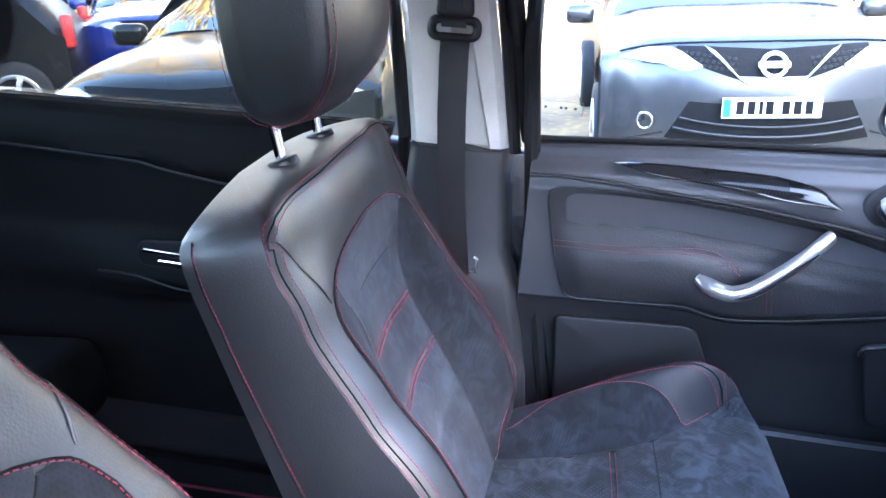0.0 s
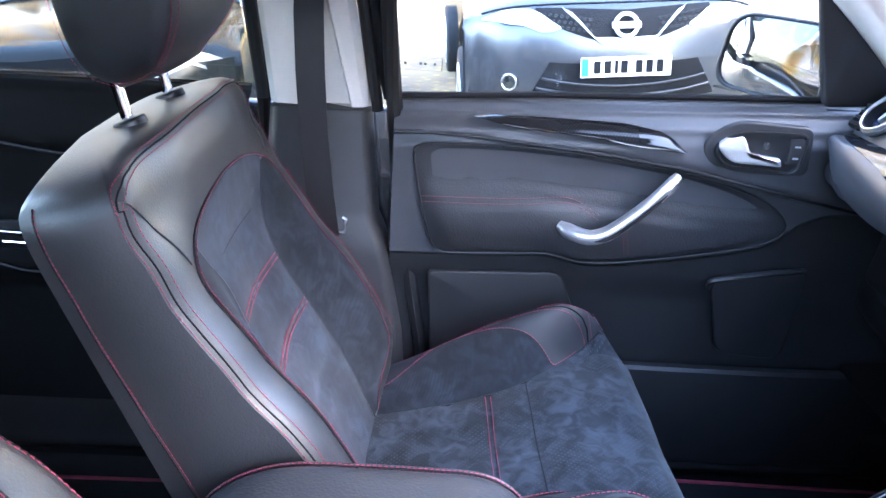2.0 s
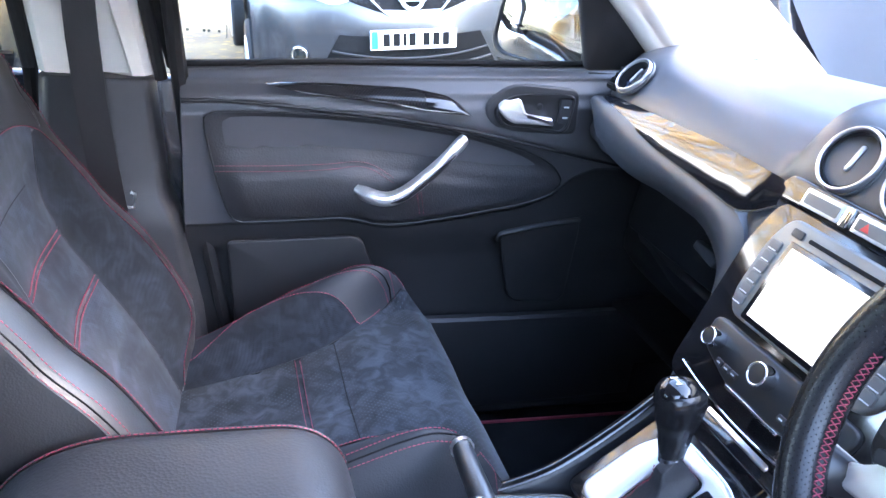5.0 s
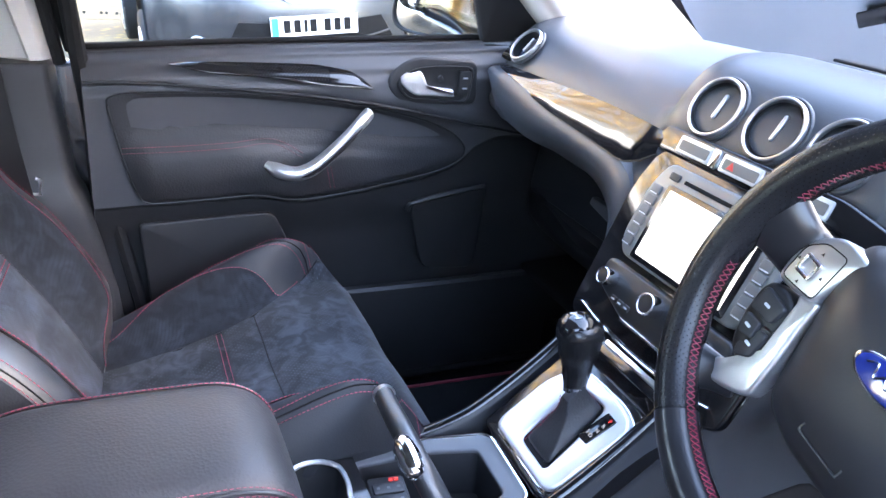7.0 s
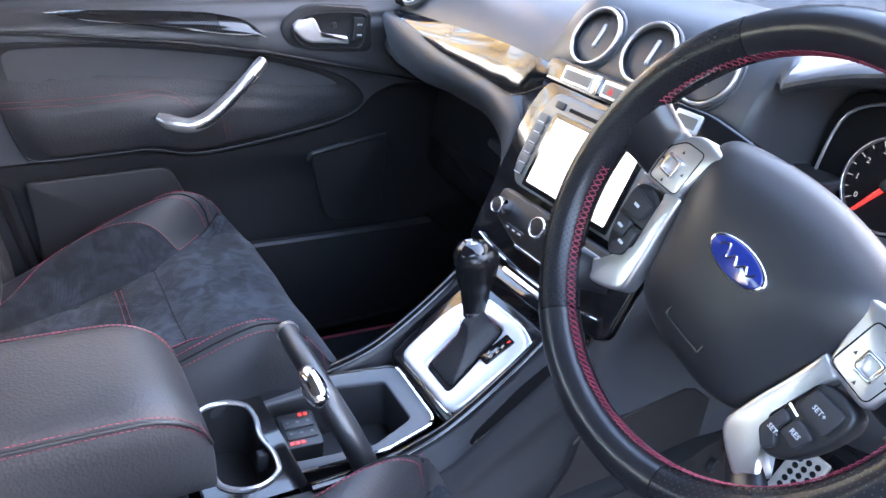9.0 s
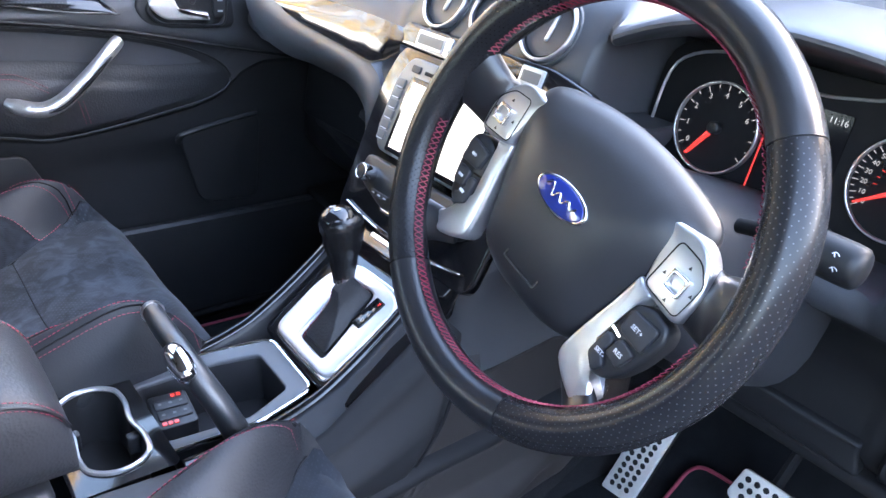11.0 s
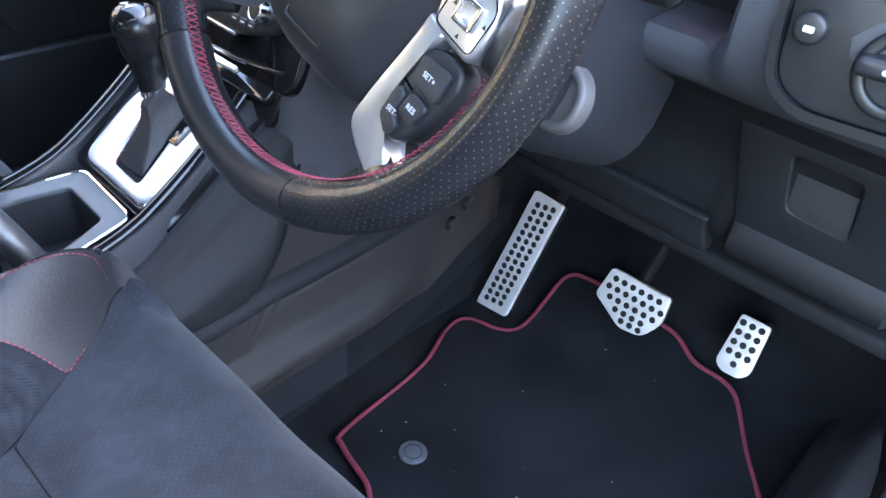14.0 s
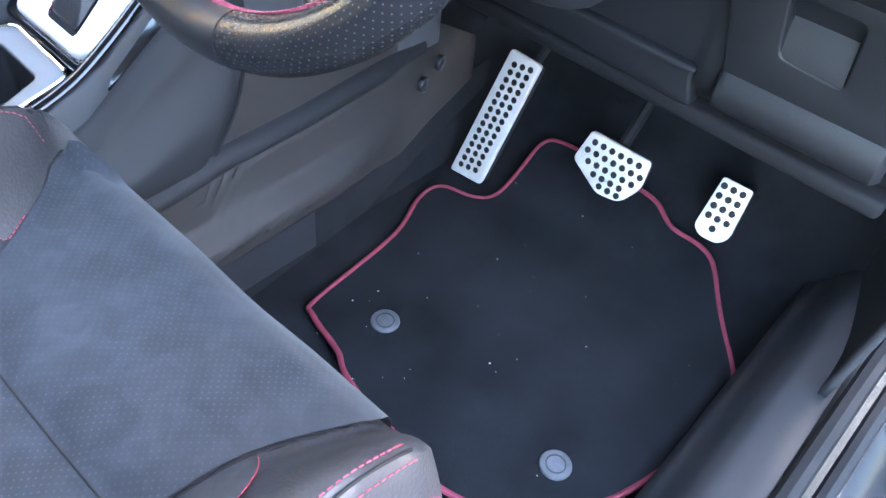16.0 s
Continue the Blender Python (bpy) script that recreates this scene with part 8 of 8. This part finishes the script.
def footwell():
    # accelerator: a long leaning plate
    M = frame_of((1.040, -0.182, 0.432), (0, -1, 0.02), (0.40, -0.27, 1))
    o = rpoly([(-0.039, -0.104), (0.024, -0.100), (0.049, 0.116), (-0.010, 0.119)], 0.006)
    st = [(-0.022 + 0.0148 * c + 0.0019 * r, -0.086 + 0.0132 * r + 0.002 * c) for r in range(15) for c in range(3)]
    pedal("accelerator_pedal", "long brushed steel accelerator pedal with black studs", o, st, M, (1.22, -0.20, 0.66))
    M = frame_of((1.066, -0.383, 0.449), (0, -1, 0.03), (0.42, 0, 1))
    o = rpoly([(-0.044, 0.041), (0.058, 0.039), (0.060, -0.004), (0.040, -0.036), (0.002, -0.041), (-0.055, -0.010)], [0.007, 0.007, 0.010, 0.012, 0.010, 0.009])
    st = []
    for v0, a, n in ((0.027, -0.032, 6), (0.012, -0.038, 7), (-0.003, -0.030, 6), (-0.017, -0.014, 4), (-0.029, 0.002, 3)):
        st += [(a + c * 0.0152, v0) for c in range(n)]
    pedal("brake_pedal", "wide brushed steel brake pedal with black studs", o, st, M, (1.22, -0.39, 0.72))
    M = frame_of((1.100, -0.549, 0.460), (0, -1, 0.05), (0.55, 0, 1))
    o = rpoly([(-0.016, 0.043), (0.029, 0.042), (0.031, -0.032), (0.020, -0.045), (-0.008, -0.046), (-0.021, -0.036)], [0.005, 0.005, 0.010, 0.010, 0.010, 0.010])
    st = [(0.005 + (c - 1) * 0.0140, 0.032 - 0.0152 * r) for r in range(5) for c in range(3) if not (r == 4 and c != 1)]
    pedal("foot_rest", "small brushed steel foot rest with black studs", o, st, M, (1.22, -0.56, 0.42))
    # mat with red piping
    mat = thing("floor_mat", (0.85, -0.45, 0.33), "black velour driver floor mat edged with red piping", "floor mat")
    def mz(x, y):
        return 0.331 + ease([(1.05, 0.0), (1.30, 0.10)], x) + 0.004 * math.sin(11 * x + 3 * y) * math.sin(9 * y)
    edge = [(0.567, -0.520), (0.570, -0.473), (0.571, -0.430), (0.592, -0.332), (0.610, -0.295), (0.626, -0.228), (0.650, -0.209), (0.82, -0.190), (0.905, -0.160), (0.950, -0.166), (0.970, -0.218), (1.003, -0.240), (1.085, -0.228), (1.140, -0.228), (1.156, -0.270), (1.155, -0.390), (1.152, -0.443), (1.133, -0.487), (1.130, -0.543), (1.108, -0.580), (1.030, -0.639), (0.953, -0.695), (0.884, -0.705), (0.799, -0.698), (0.68, -0.662), (0.595, -0.590)]
    line = [(p.x, p.y) for p in catmull([(x, y, 0) for x, y in edge], 5, True)]
    v, f = blob_panel(line, lambda x, y, k: (x, y, mz(x, y) + (0.006 if k < 0.995 else 0.0)), (1.0, 0.993, 0.96, 0.9, 0.82, 0.72, 0.6, 0.48, 0.36, 0.24, 0.12), (0.85, -0.44))
    put("mat_surface", mesh_of("pile", v, f), MAT, mat, "charcoal velour pile", solid=-0.004)
    tube_ob("edging", [(x, y, mz(x, y) + 0.004) for x, y in line], 0.0042, PIPING, mat, "red piping", closed=True)
    for x, y in ((0.689, -0.303), (0.684, -0.597)):
        M = Matrix.Translation((x, y, mz(x, y) + 0.003))
        fx = put("fixing", mesh_of("fixing", *disc(0.020, 0.006, M, 30, 0.002)), FIXING, mat, "round grey mat fixing")
        put("fixing_ring", mesh_of("fixing_ring", *ring(0.011, 0.013, 0.0068, M, 24, 0.0003)), PLASTIC, fx)
    # scattered crumbs and grit on the pile
    rng = random.Random(5)
    items = []
    for i in range(34):
        x, y = rng.uniform(0.58, 1.08), rng.uniform(-0.66, -0.22)
        s = rng.uniform(0.0004, 0.0011)
        c = Vector((x, y, mz(x, y) + 0.0075))
        pts = [c + Vector((s * rng.uniform(-1.4, 1.4), s * rng.uniform(-1.4, 1.4), s * rng.uniform(-0.6, 1))) for _ in range(5)]
        items.append((pts, [(0, 1, 2), (0, 2, 3), (0, 3, 4), (1, 2, 4), (2, 3, 4), (0, 1, 4)]))
    v, f = joined(items)
    tagged(put("grit", mesh_of("grit", v, f, False), GREY_INK), "pale crumbs and grit on the floor mat", "grit", kind="stuff")
    # front passenger mat
    pm = thing("passenger_floor_mat", (0.85, 0.45, 0.33), "black passenger floor mat edged with red piping", "floor mat")
    line = rpoly([(0.48, 0.20), (1.10, 0.20), (1.10, 0.66), (0.48, 0.68)], 0.07, 7)
    put("mat_surface", mesh_of("mat_surface", *plate(line, 0.010, Matrix.Translation((0, 0, 0.328)), 0.003)), MAT, pm)
    tube_ob("edging", [(p.x, p.y, 0.338) for p in line], 0.0042, PIPING, pm, "red piping", closed=True)
    # sills both sides and the kick panel by the driver
    for sy in (-1, 1):
        v, f = surface(lambda x, k: (x, sy * (0.690 + 0.13 * k), 0.36 + ease([(0.0, 0.0), (0.45, 0.062), (0.8, 0.070), (1.0, 0.040)], k)), span(-0.9, 1.20, 20), span(0, 1, 12))
        # passenger sill gets near-black VOID, shade put into the colour of the same cover
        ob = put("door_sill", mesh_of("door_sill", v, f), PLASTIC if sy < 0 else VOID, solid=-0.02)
        tagged(ob, "black plastic door sill cover", "door sill", kind="structure")
    ob = tube_ob("sill_seal", catmull([(-0.8, -0.806, 0.440), (0.4, -0.806, 0.440), (0.9, -0.812, 0.446), (1.08, -0.815, 0.50), (1.15, -0.812, 0.62), (1.17, -0.805, 0.85)], 6), 0.012, RUBBER)
    tagged(ob, "black rubber door seal along the sill", "door seal", kind="structure")
    ob = tube_ob("sill_seal", catmull([(-0.8, -0.835, 0.435), (0.4, -0.835, 0.435), (0.9, -0.842, 0.441), (1.10, -0.845, 0.50), (1.18, -0.842, 0.62), (1.20, -0.835, 0.85)], 6), 0.010, PLASTIC_SMOOTH)
    tagged(ob, "black painted door aperture edge", "door seal", kind="structure")
    v, f = surface(lambda x, k: (x, -0.842 - 0.10 * k, 0.428 - 0.10 * k ** 2), span(-0.2, 1.20, 16), span(0, 1, 8))
    ob = put("sill_skirt", mesh_of("sill_skirt", v, f), PAINT_DARK, solid=-0.012)
    tagged(ob, "dark painted outer sill below the door opening", "door sill", kind="structure")
    v, f = surface(lambda x, z: (x, -0.775 + 0.05 * ease([(0.98, 0.0), (1.3, 1.0)], x) - 0.02 * math.sin((z - 0.36) * 4), z), span(0.93, 1.46, 14), span(0.36, 1.05, 14))
    ob = put("kick_panel", mesh_of("kick_panel", v, f), PLASTIC, solid=0.01)
    tagged(ob, "dark kick panel beside the footwell", "kick panel", kind="structure")
    v, f = surface(lambda x, z: (x, 0.765, z), span(0.75, 1.46, 8), span(0.36, 1.08, 8))
    ob = put("kick_panel", mesh_of("kick_panel", v, f), PLASTIC, solid=-0.01)
    tagged(ob, "dark kick panel beside the passenger footwell", "kick panel", kind="structure")
    # outer wing ahead of the open driver door
    ob = part("wall_right", rbox(0.55, 0.03, 0.72, 0.01, 2, Matrix.Translation((1.47, -0.84, 0.70))), PAINT_DARK, None)
    tagged(ob, "dark outer wing of the car", "wall", kind="structure")
    ob = part("wall_right_rear", rbox(1.66, 0.03, 0.72, 0.01, 2, Matrix.Translation((-1.03, -0.84, 0.70))), PAINT_DARK, None)
    tagged(ob, "dark outer rear door of the car", "wall", kind="structure")


FIXING = material("grey_mat_fixing", (0.055, 0.058, 0.065), 0.6, vary=0.3, vscale=60)
footwell()

# ---- parked cars outside ----
def paint(name, base, metal=0.4, rough=0.28, coat=1.0):
    return material(name, base, rough, metal=metal, coat=coat, vary=0.05, vscale=3)


TYRE = material("tyre_rubber", (0.02, 0.02, 0.021), 0.8, vary=0.2, vscale=12)
LAMP_GLASS = material("clear_lamp_cover", (0.42, 0.44, 0.46), 0.14, metal=0.0, coat=1.0, vary=0.25, vscale=18)
BRIGHT_TRIM = material("bright_satin_trim", (0.62, 0.63, 0.65), 0.28, metal=0.25, vary=0.04, vscale=20)
PLATE_WHITE = material("white_number_plate", (0.82, 0.82, 0.80), 0.35, vary=0.02)
PLATE_BLUE = material("blue_plate_band", (0.02, 0.35, 0.75), 0.35, vary=0.0)
CAR_GLASS = material("dark_car_glass", (0.012, 0.016, 0.016), 0.03, spec=0.7, coat=1.0, vary=0.1)


def parked_car(name, at, yaw, mat_, label, nose=1.0, high=1.58, length=4.3, detail=0, half=0.90, tail=0.85):
    """A car whose nose points along local -y, its front middle on the ground at `at`."""
    c = thing(name, (0, 0, 0), label, "car", "parked cars")
    prof = [(0.14, 0.17), (0.05, 0.22), (0.015, 0.34), (0.0, 0.50), (0.0, 0.66), (0.015, 0.78), (0.04, 0.88), (0.075, 0.955), (0.13, 1.0), (0.25, 1.035), (0.55, 1.075), (0.95, 1.105), (1.10, 1.115)]
    prof = [(b, z * nose) for b, z in prof]
    top = [(1.75, high * 0.90), (2.15, high * 0.985), (2.7, high), (3.3, high * 0.985), (length - 0.55, high * 0.93), (length - 0.12, 1.02), (length, 0.85), (length - 0.02, 0.45), (length - 0.1, 0.22)]
    qs = [math.copysign(abs(q) ** 0.85, q) for q in span(-1, 1, 25)]

    def place(b, z, q, i):
        hw = half * (0.985 if z < 0.95 else 1 - 0.22 * min(1, (z - 0.95) / 0.6))
        back = 0.26 * abs(q) ** 3.2 * max(0.0, 1 - b / 1.4) if b < 1.4 else (-0.12 * abs(q) ** 4 if b > length - 0.8 else 0.05 * abs(q) ** 3)
        zz = z - 0.10 * abs(q) ** 5 * (1 if z > 0.9 else 0)
        return Vector((hw * q, b + back, zz))
    line = catmull([(b, z, 0) for b, z in prof], 3)
    body = [(p.x, p.y) for p in line]
    rows = [[place(b, z, q, 0) for q in qs] for b, z in body + top]
    flank = []
    for r, (b, z) in zip(rows, body + top):
        l = [Vector((r[0].x - 0.015 * (1 if z > 0.5 else 0), r[0].y, min(r[0].z, k))) for k in (0.20, 0.42, 0.70, 0.90)]
        rr = [Vector((-p.x, p.y, p.z)) for p in l]
        flank.append(l + r + rr[::-1])
    n0 = len(body)
    v, f = loft(flank[:n0 + 9], False, False)
    put("body", mesh_of("body", v, f), mat_, c, "painted car body")
    # glass set a little proud: windscreen, sides
    ws = [[place(1.12 + 0.66 * k, lerp([(0, 1.11 * nose), (1, high * 0.905)], k), q * 0.93, 0) + Vector((0, -0.012, 0.012)) for q in span(-1, 1, 15)] for k in span(0.02, 1.0, 8)]
    v, f = loft(ws, False, False)
    put("windscreen", mesh_of("windscreen", v, f), CAR_GLASS, c, "dark reflecting windscreen")
    for sg in (-1, 1):
        v, f = loft([[Vector((sg * half * (0.99 - 0.20 * k) , lerp([(0, 1.30), (1, length - 0.75)], u) + 0.45 * k * (1 - 1.3 * u), 1.0 + (high - 1.14) * k)) for k in span(0, 1, 5)] for u in span(0, 1, 10)], False, False)
        put("side_glass", mesh_of("side_glass", v, f), CAR_GLASS, c, "dark side glass")
        for b in (0.85, length - tail):
            X = Matrix.Translation((sg * (half - 0.10), b, 0.33)) @ pose(0, 0, 0, 0, 90 * sg, 0)
            w = put("wheel", mesh_of("wheel", *disc(0.33, 0.115, X, 36, 0.03)), TYRE, c, "road wheel")
            put("rim", mesh_of("rim", *ring(0.185, 0.225, 0.122, X, 36, 0.006)), SATIN, w, "alloy rim")
            put("rim_dish", mesh_of("rim_dish", *disc(0.19, 0.117, X, 30)), VOID, w)
            for k in range(5):
                a = 2 * math.pi * k / 5
                part("rim_spoke", rbox(0.05, 0.20, 0.015, 0.006, 2, X @ Matrix.Rotation(a, 4, "Z") @ Matrix.Translation((0, 0.10, 0.119))), SATIN, w)
        # lamps
        rows = []
        for u in span(0, 1, 9):
            q0 = lerp([(0, 0.37), (1, 0.80)], u) / half
            z0 = lerp([(0, 0.862), (0.2, 0.838), (0.65, 0.905), (1, 0.955)], u) * nose
            z1 = lerp([(0, 0.872), (0.33, 0.972), (0.7, 0.985), (1, 0.965)], u) * nose
            col = []
            for k in span(0, 1, 6):
                z = z0 + (z1 - z0) * k
                b = lerp([(p[1], p[0]) for p in body if p[1] < 1.0 * nose], z)
                col.append(place(b, z, sg * q0, 0) + Vector((sg * 0.004, -0.012, 0.004)))
            rows.append(col)
        v, f = loft(rows, False, False)
        put("headlamp", mesh_of("headlamp", v, f), LAMP_GLASS, c, "clear swept headlamp")
        # mirrors
        part("door_mirror", rbox(0.20, 0.11, 0.13, 0.04, 3, Matrix.Translation((sg * (half + 0.10), 1.45, 1.06))), mat_, c, "door mirror")
        part("tail_lamp", rbox(0.14, 0.10, 0.30, 0.03, 2, Matrix.Translation((sg * (half - 0.08), length - 0.09, 0.90))), RED_PAINT, c, "red tail lamp")

    def onface(a, z, lift=0.004):
        b = lerp([(p[1], p[0]) for p in body if p[1] < 1.0 * nose], z)
        return place(b, z, a / (half * 0.985), 0) + Vector((0, -lift, 0))

    def sheet(name_, fn, na, nz, m, label_="", solid=0.006):
        v_, f_ = surface(lambda s, t: onface(*fn(s, t)), span(0, 1, na), span(0, 1, nz))
        return put(name_, mesh_of(name_, v_, f_), m, c, label_)
    # number plate with its writing as bars
    pb = onface(0, 0.655 * nose, 0.03)
    M = frame_of(pb, (1, 0, 0), (0, 0.02, 1))
    pl = put("number_plate", mesh_of("number_plate", *plate([(-0.26, -0.056), (0.26, -0.056), (0.26, 0.056), (-0.26, 0.056)], 0.006, M, 0.001)), PLATE_WHITE, c, "white number plate")
    put("plate_band", mesh_of("plate_band", *plate([(-0.255, -0.05), (-0.215, -0.05), (-0.215, 0.05), (-0.255, 0.05)], 0.007, M)), PLATE_BLUE, pl)
    for i, u in enumerate((-0.165, -0.105, -0.055, -0.010, 0.075, 0.135, 0.195)):
        w = 0.010 if i == 2 else 0.020
        put("plate_bar", mesh_of("plate_bar", *plate([(u - w, -0.036), (u + w, -0.036), (u + w, 0.036), (u - w, 0.036)], 0.0072, M)), VOID, pl)
    # upper grille, lower grille, fog lamps
    sheet("upper_grille", lambda s, t: ((-0.50 + s), lerp([(0, 0.785), (0.18, 0.80), (0.36, 0.862), (0.5, 0.965)], abs(s - 0.5)) * nose * (1 - t) + (0.957 + 0.05 * abs(s - 0.5)) * nose * t, 0.006), 25, 5, GRILLE, "black mesh grille")
    sheet("lower_grille", lambda s, t: ((-0.55 + 1.10 * s) * (1 - 0.22 * t), (0.44 + 0.035 * abs(2 * s - 1) ** 2 + (0.24 - 0.03 * abs(2 * s - 1)) * t) * nose, 0.006), 25, 5, GRILLE, "black lower grille")
    if detail:
        for t, r in ((0.22, 0.009), (0.52, 0.007)):
            tube_ob("grille_bar", [onface((-0.53 + 1.06 * s) * (1 - 0.2 * t), (0.445 + 0.05 * abs(2 * s - 1) ** 2 + 0.19 * t) * nose, 0.016) for s in span(0, 1, 16)], r, PLASTIC_SMOOTH, c, "dark grille bar")
        # broad bright V under the badge
        rows = []
        for s in span(-1, 1, 21):
            a = 0.30 * s
            zlow = lerp([(0, 0.768), (0.45, 0.772), (1, 0.952)], abs(s)) * nose
            wd = lerp([(0, 0.040), (0.45, 0.060), (1, 0.062)], abs(s))
            rows.append([onface(a + math.copysign(wd * 0.9 * k, s) * (abs(s) > 0.35), zlow + wd * (1 - 0.55 * abs(s)) * k, 0.016 + 0.010 * math.sin(k * math.pi)) for k in span(0, 1, 5)])
        v, f = loft(rows, False, False)
        put("bright_vee", mesh_of("bright_vee", v, f), BRIGHT_TRIM, c, "broad silver vee")
        M = frame_of(onface(0, 0.878 * nose, 0.025), (1, 0, 0), (0, 0.35, 1))
        bd = put("round_badge", mesh_of("round_badge", *ring(0.052, 0.074, 0.012, M, 36, 0.004)), BRIGHT_TRIM, c, "plain round silver badge")
        part("badge_bar", rbox(0.165, 0.036, 0.014, 0.004, 2, M @ Matrix.Translation((0, 0, 0.007))), BRIGHT_TRIM, bd)
        for sg in (-1, 1):
            M = frame_of(onface(sg * 0.655, 0.565 * nose, 0.006), (1, sg * 0.55, 0), (0, 0, 1))
            fg = put("fog_lamp", mesh_of("fog_lamp", *ring(0.040, 0.052, 0.012, M, 28, 0.004)), CHROME, c, "round fog lamp")
            put("fog_glass", mesh_of("fog_glass", *disc(0.041, 0.006, M, 24, 0.003)), CAR_GLASS, fg)
            sheet("bumper_line", lambda s, t: (sg * (0.56 + 0.20 * s), (0.50 - 0.06 * s + 0.012 * t) * nose, 0.005), 8, 2, PLASTIC_SMOOTH)
            # seam of the bonnet
        edge = [place(0.115, 0.99 * nose, q, 0) + Vector((0, -0.002, 0.004)) for q in span(-0.9, 0.9, 25)]
        tube_ob("bonnet_gap", edge, 0.005, VOID, c)
        # hexagon cells of the mesh
        for sg in (-1, 1):
            for i in range(9):
                for j in range(3):
                    a = sg * (0.20 + 0.032 * i + 0.016 * (j % 2))
                    z = (0.850 + 0.030 * j + 0.14 * (abs(a) - 0.2)) * nose
                    if z > 0.952 * nose or abs(a) > 0.47:
                        continue
                    p = onface(a, z, 0.010)
                    M = frame_of(p, (1, 0, 0), (0, 0.4, 1))
                    hx = [(0.011 * math.cos(k * math.pi / 3), 0.009 * math.sin(k * math.pi / 3)) for k in range(6)]
                    put("mesh_cell", mesh_of("mesh_cell", *plate(hx, 0.006, M, 0, [(x * 0.75, y * 0.75) for x, y in hx])), PLASTIC_SMOOTH, c)
    c.matrix_basis = OUT @ pose(*at, 0, 0, yaw)
    return c


GRILLE = material("black_grille_mesh", (0.005, 0.005, 0.0055), 0.6, spec=0.15, vary=0.4, vscale=60, bump=0.8, bscale=90, bdist=0.004)
GREY_METAL = paint("graphite_metallic_paint", (0.085, 0.088, 0.095), 0.7, 0.24, 0.3)
parked_car("parked_car", (1.268, 3.90, -0.042), 1.0, GREY_METAL, "grey metallic crossover parked nose to the passenger door", 1.0, 1.59, 4.3, 1)
parked_car("parked_car", (-1.47, 2.55, 0.0), 4.0, paint("black_green_paint", (0.016, 0.017, 0.015), 0.1, 0.14, 0.0), "glossy black hatchback parked beside the crossover", 0.98, 1.50, 3.8, 0, 0.80)
parked_car("parked_car", (-3.85, 7.1, 0.0), 28.0, paint("bright_blue_paint", (0.02, 0.035, 0.22), 0.3, 0.25), "small bright blue hatchback farther off", 0.95, 1.45, 3.7)
parked_car("parked_car", (-8.45, 5.0, 0.0), -62.0, paint("black_brown_paint", (0.015, 0.014, 0.013), 0.1, 0.25, 0.0), "dark brown crossover parked side on", 1.02, 1.62, 4.2, 0, 0.90, 0.62)
parked_car("parked_car", (-1.0, 21.0, 0.0), 80.0, paint("far_grey_paint", (0.10, 0.10, 0.11), 0.5, 0.3), "grey car far across the yard", 1.0, 1.6, 4.3)


def yard_edge():
    v = thing("white_van", (-8.5, 11.5, 0.0), "long white van body across the yard", "van")
    part("van_body", rbox(9.0, 2.0, 2.6, 0.12, 4, Matrix.Translation((-8.5, 11.5, 1.55))), material("white_van_paint", (0.78, 0.78, 0.77), 0.3, coat=0.5, vary=0.04, vscale=1), v, "white painted van side")
    part("van_skirt", rbox(8.8, 1.8, 0.3, 0.05, 2, Matrix.Translation((-8.5, 11.5, 0.30))), VOID, v, "dark van skirt")
    for x in (-11.5, -5.6):
        for dy in (-0.9,):
            X = Matrix.Translation((x, 11.5 + dy, 0.36)) @ pose(0, 0, 0, 90, 0, 0)
            put("wheel", mesh_of("wheel", *disc(0.36, 0.16, X, 30, 0.04)), TYRE, v, "van wheel")
    for x in (-12.0, -10.0, -8.0, -6.0):
        part("panel_rib", rbox(0.05, 0.02, 2.2, 0.008, 1, Matrix.Translation((x, 10.495, 1.55))), PLATE_WHITE, v)
    # far hedge line that closes the yard
    rng = random.Random(3)
    items = []
    for i in range(19000):
        x, k = rng.uniform(-50, 24), rng.random()
        c = Vector((x, 31 + rng.uniform(-1.6, 1.6), 0.2 + 30 * k * (0.75 + 0.25 * math.sin(x * 0.7) * math.sin(x * 0.23 + 1))))
        s = rng.uniform(0.25, 0.75)
        a, b = Vector((rng.gauss(0, 1), rng.gauss(0, 1), rng.gauss(0, 1))).normalized() * s, Vector((rng.gauss(0, 1), rng.gauss(0, 1), rng.gauss(0, 1))).normalized() * s
        items.append(([c - a, c + b * 0.5, c + a, c - b * 0.5], [(0, 1, 2, 3)]))
    v2, f2 = joined(items)
    me = bpy.data.meshes.new("hedge")
    me.from_pydata([tuple(p) for p in v2], [], f2)
    hedge = put("tree_belt", me, material("autumn_hedge_leaf", (0.20, 0.14, 0.04), 0.7, vary=0.5, vscale=2, second=(0.55, 0.36, 0.10)))
    tagged(hedge, "tall autumn tree belt of golden leaves beyond the yard", "tree belt", kind="stuff")


yard_edge()
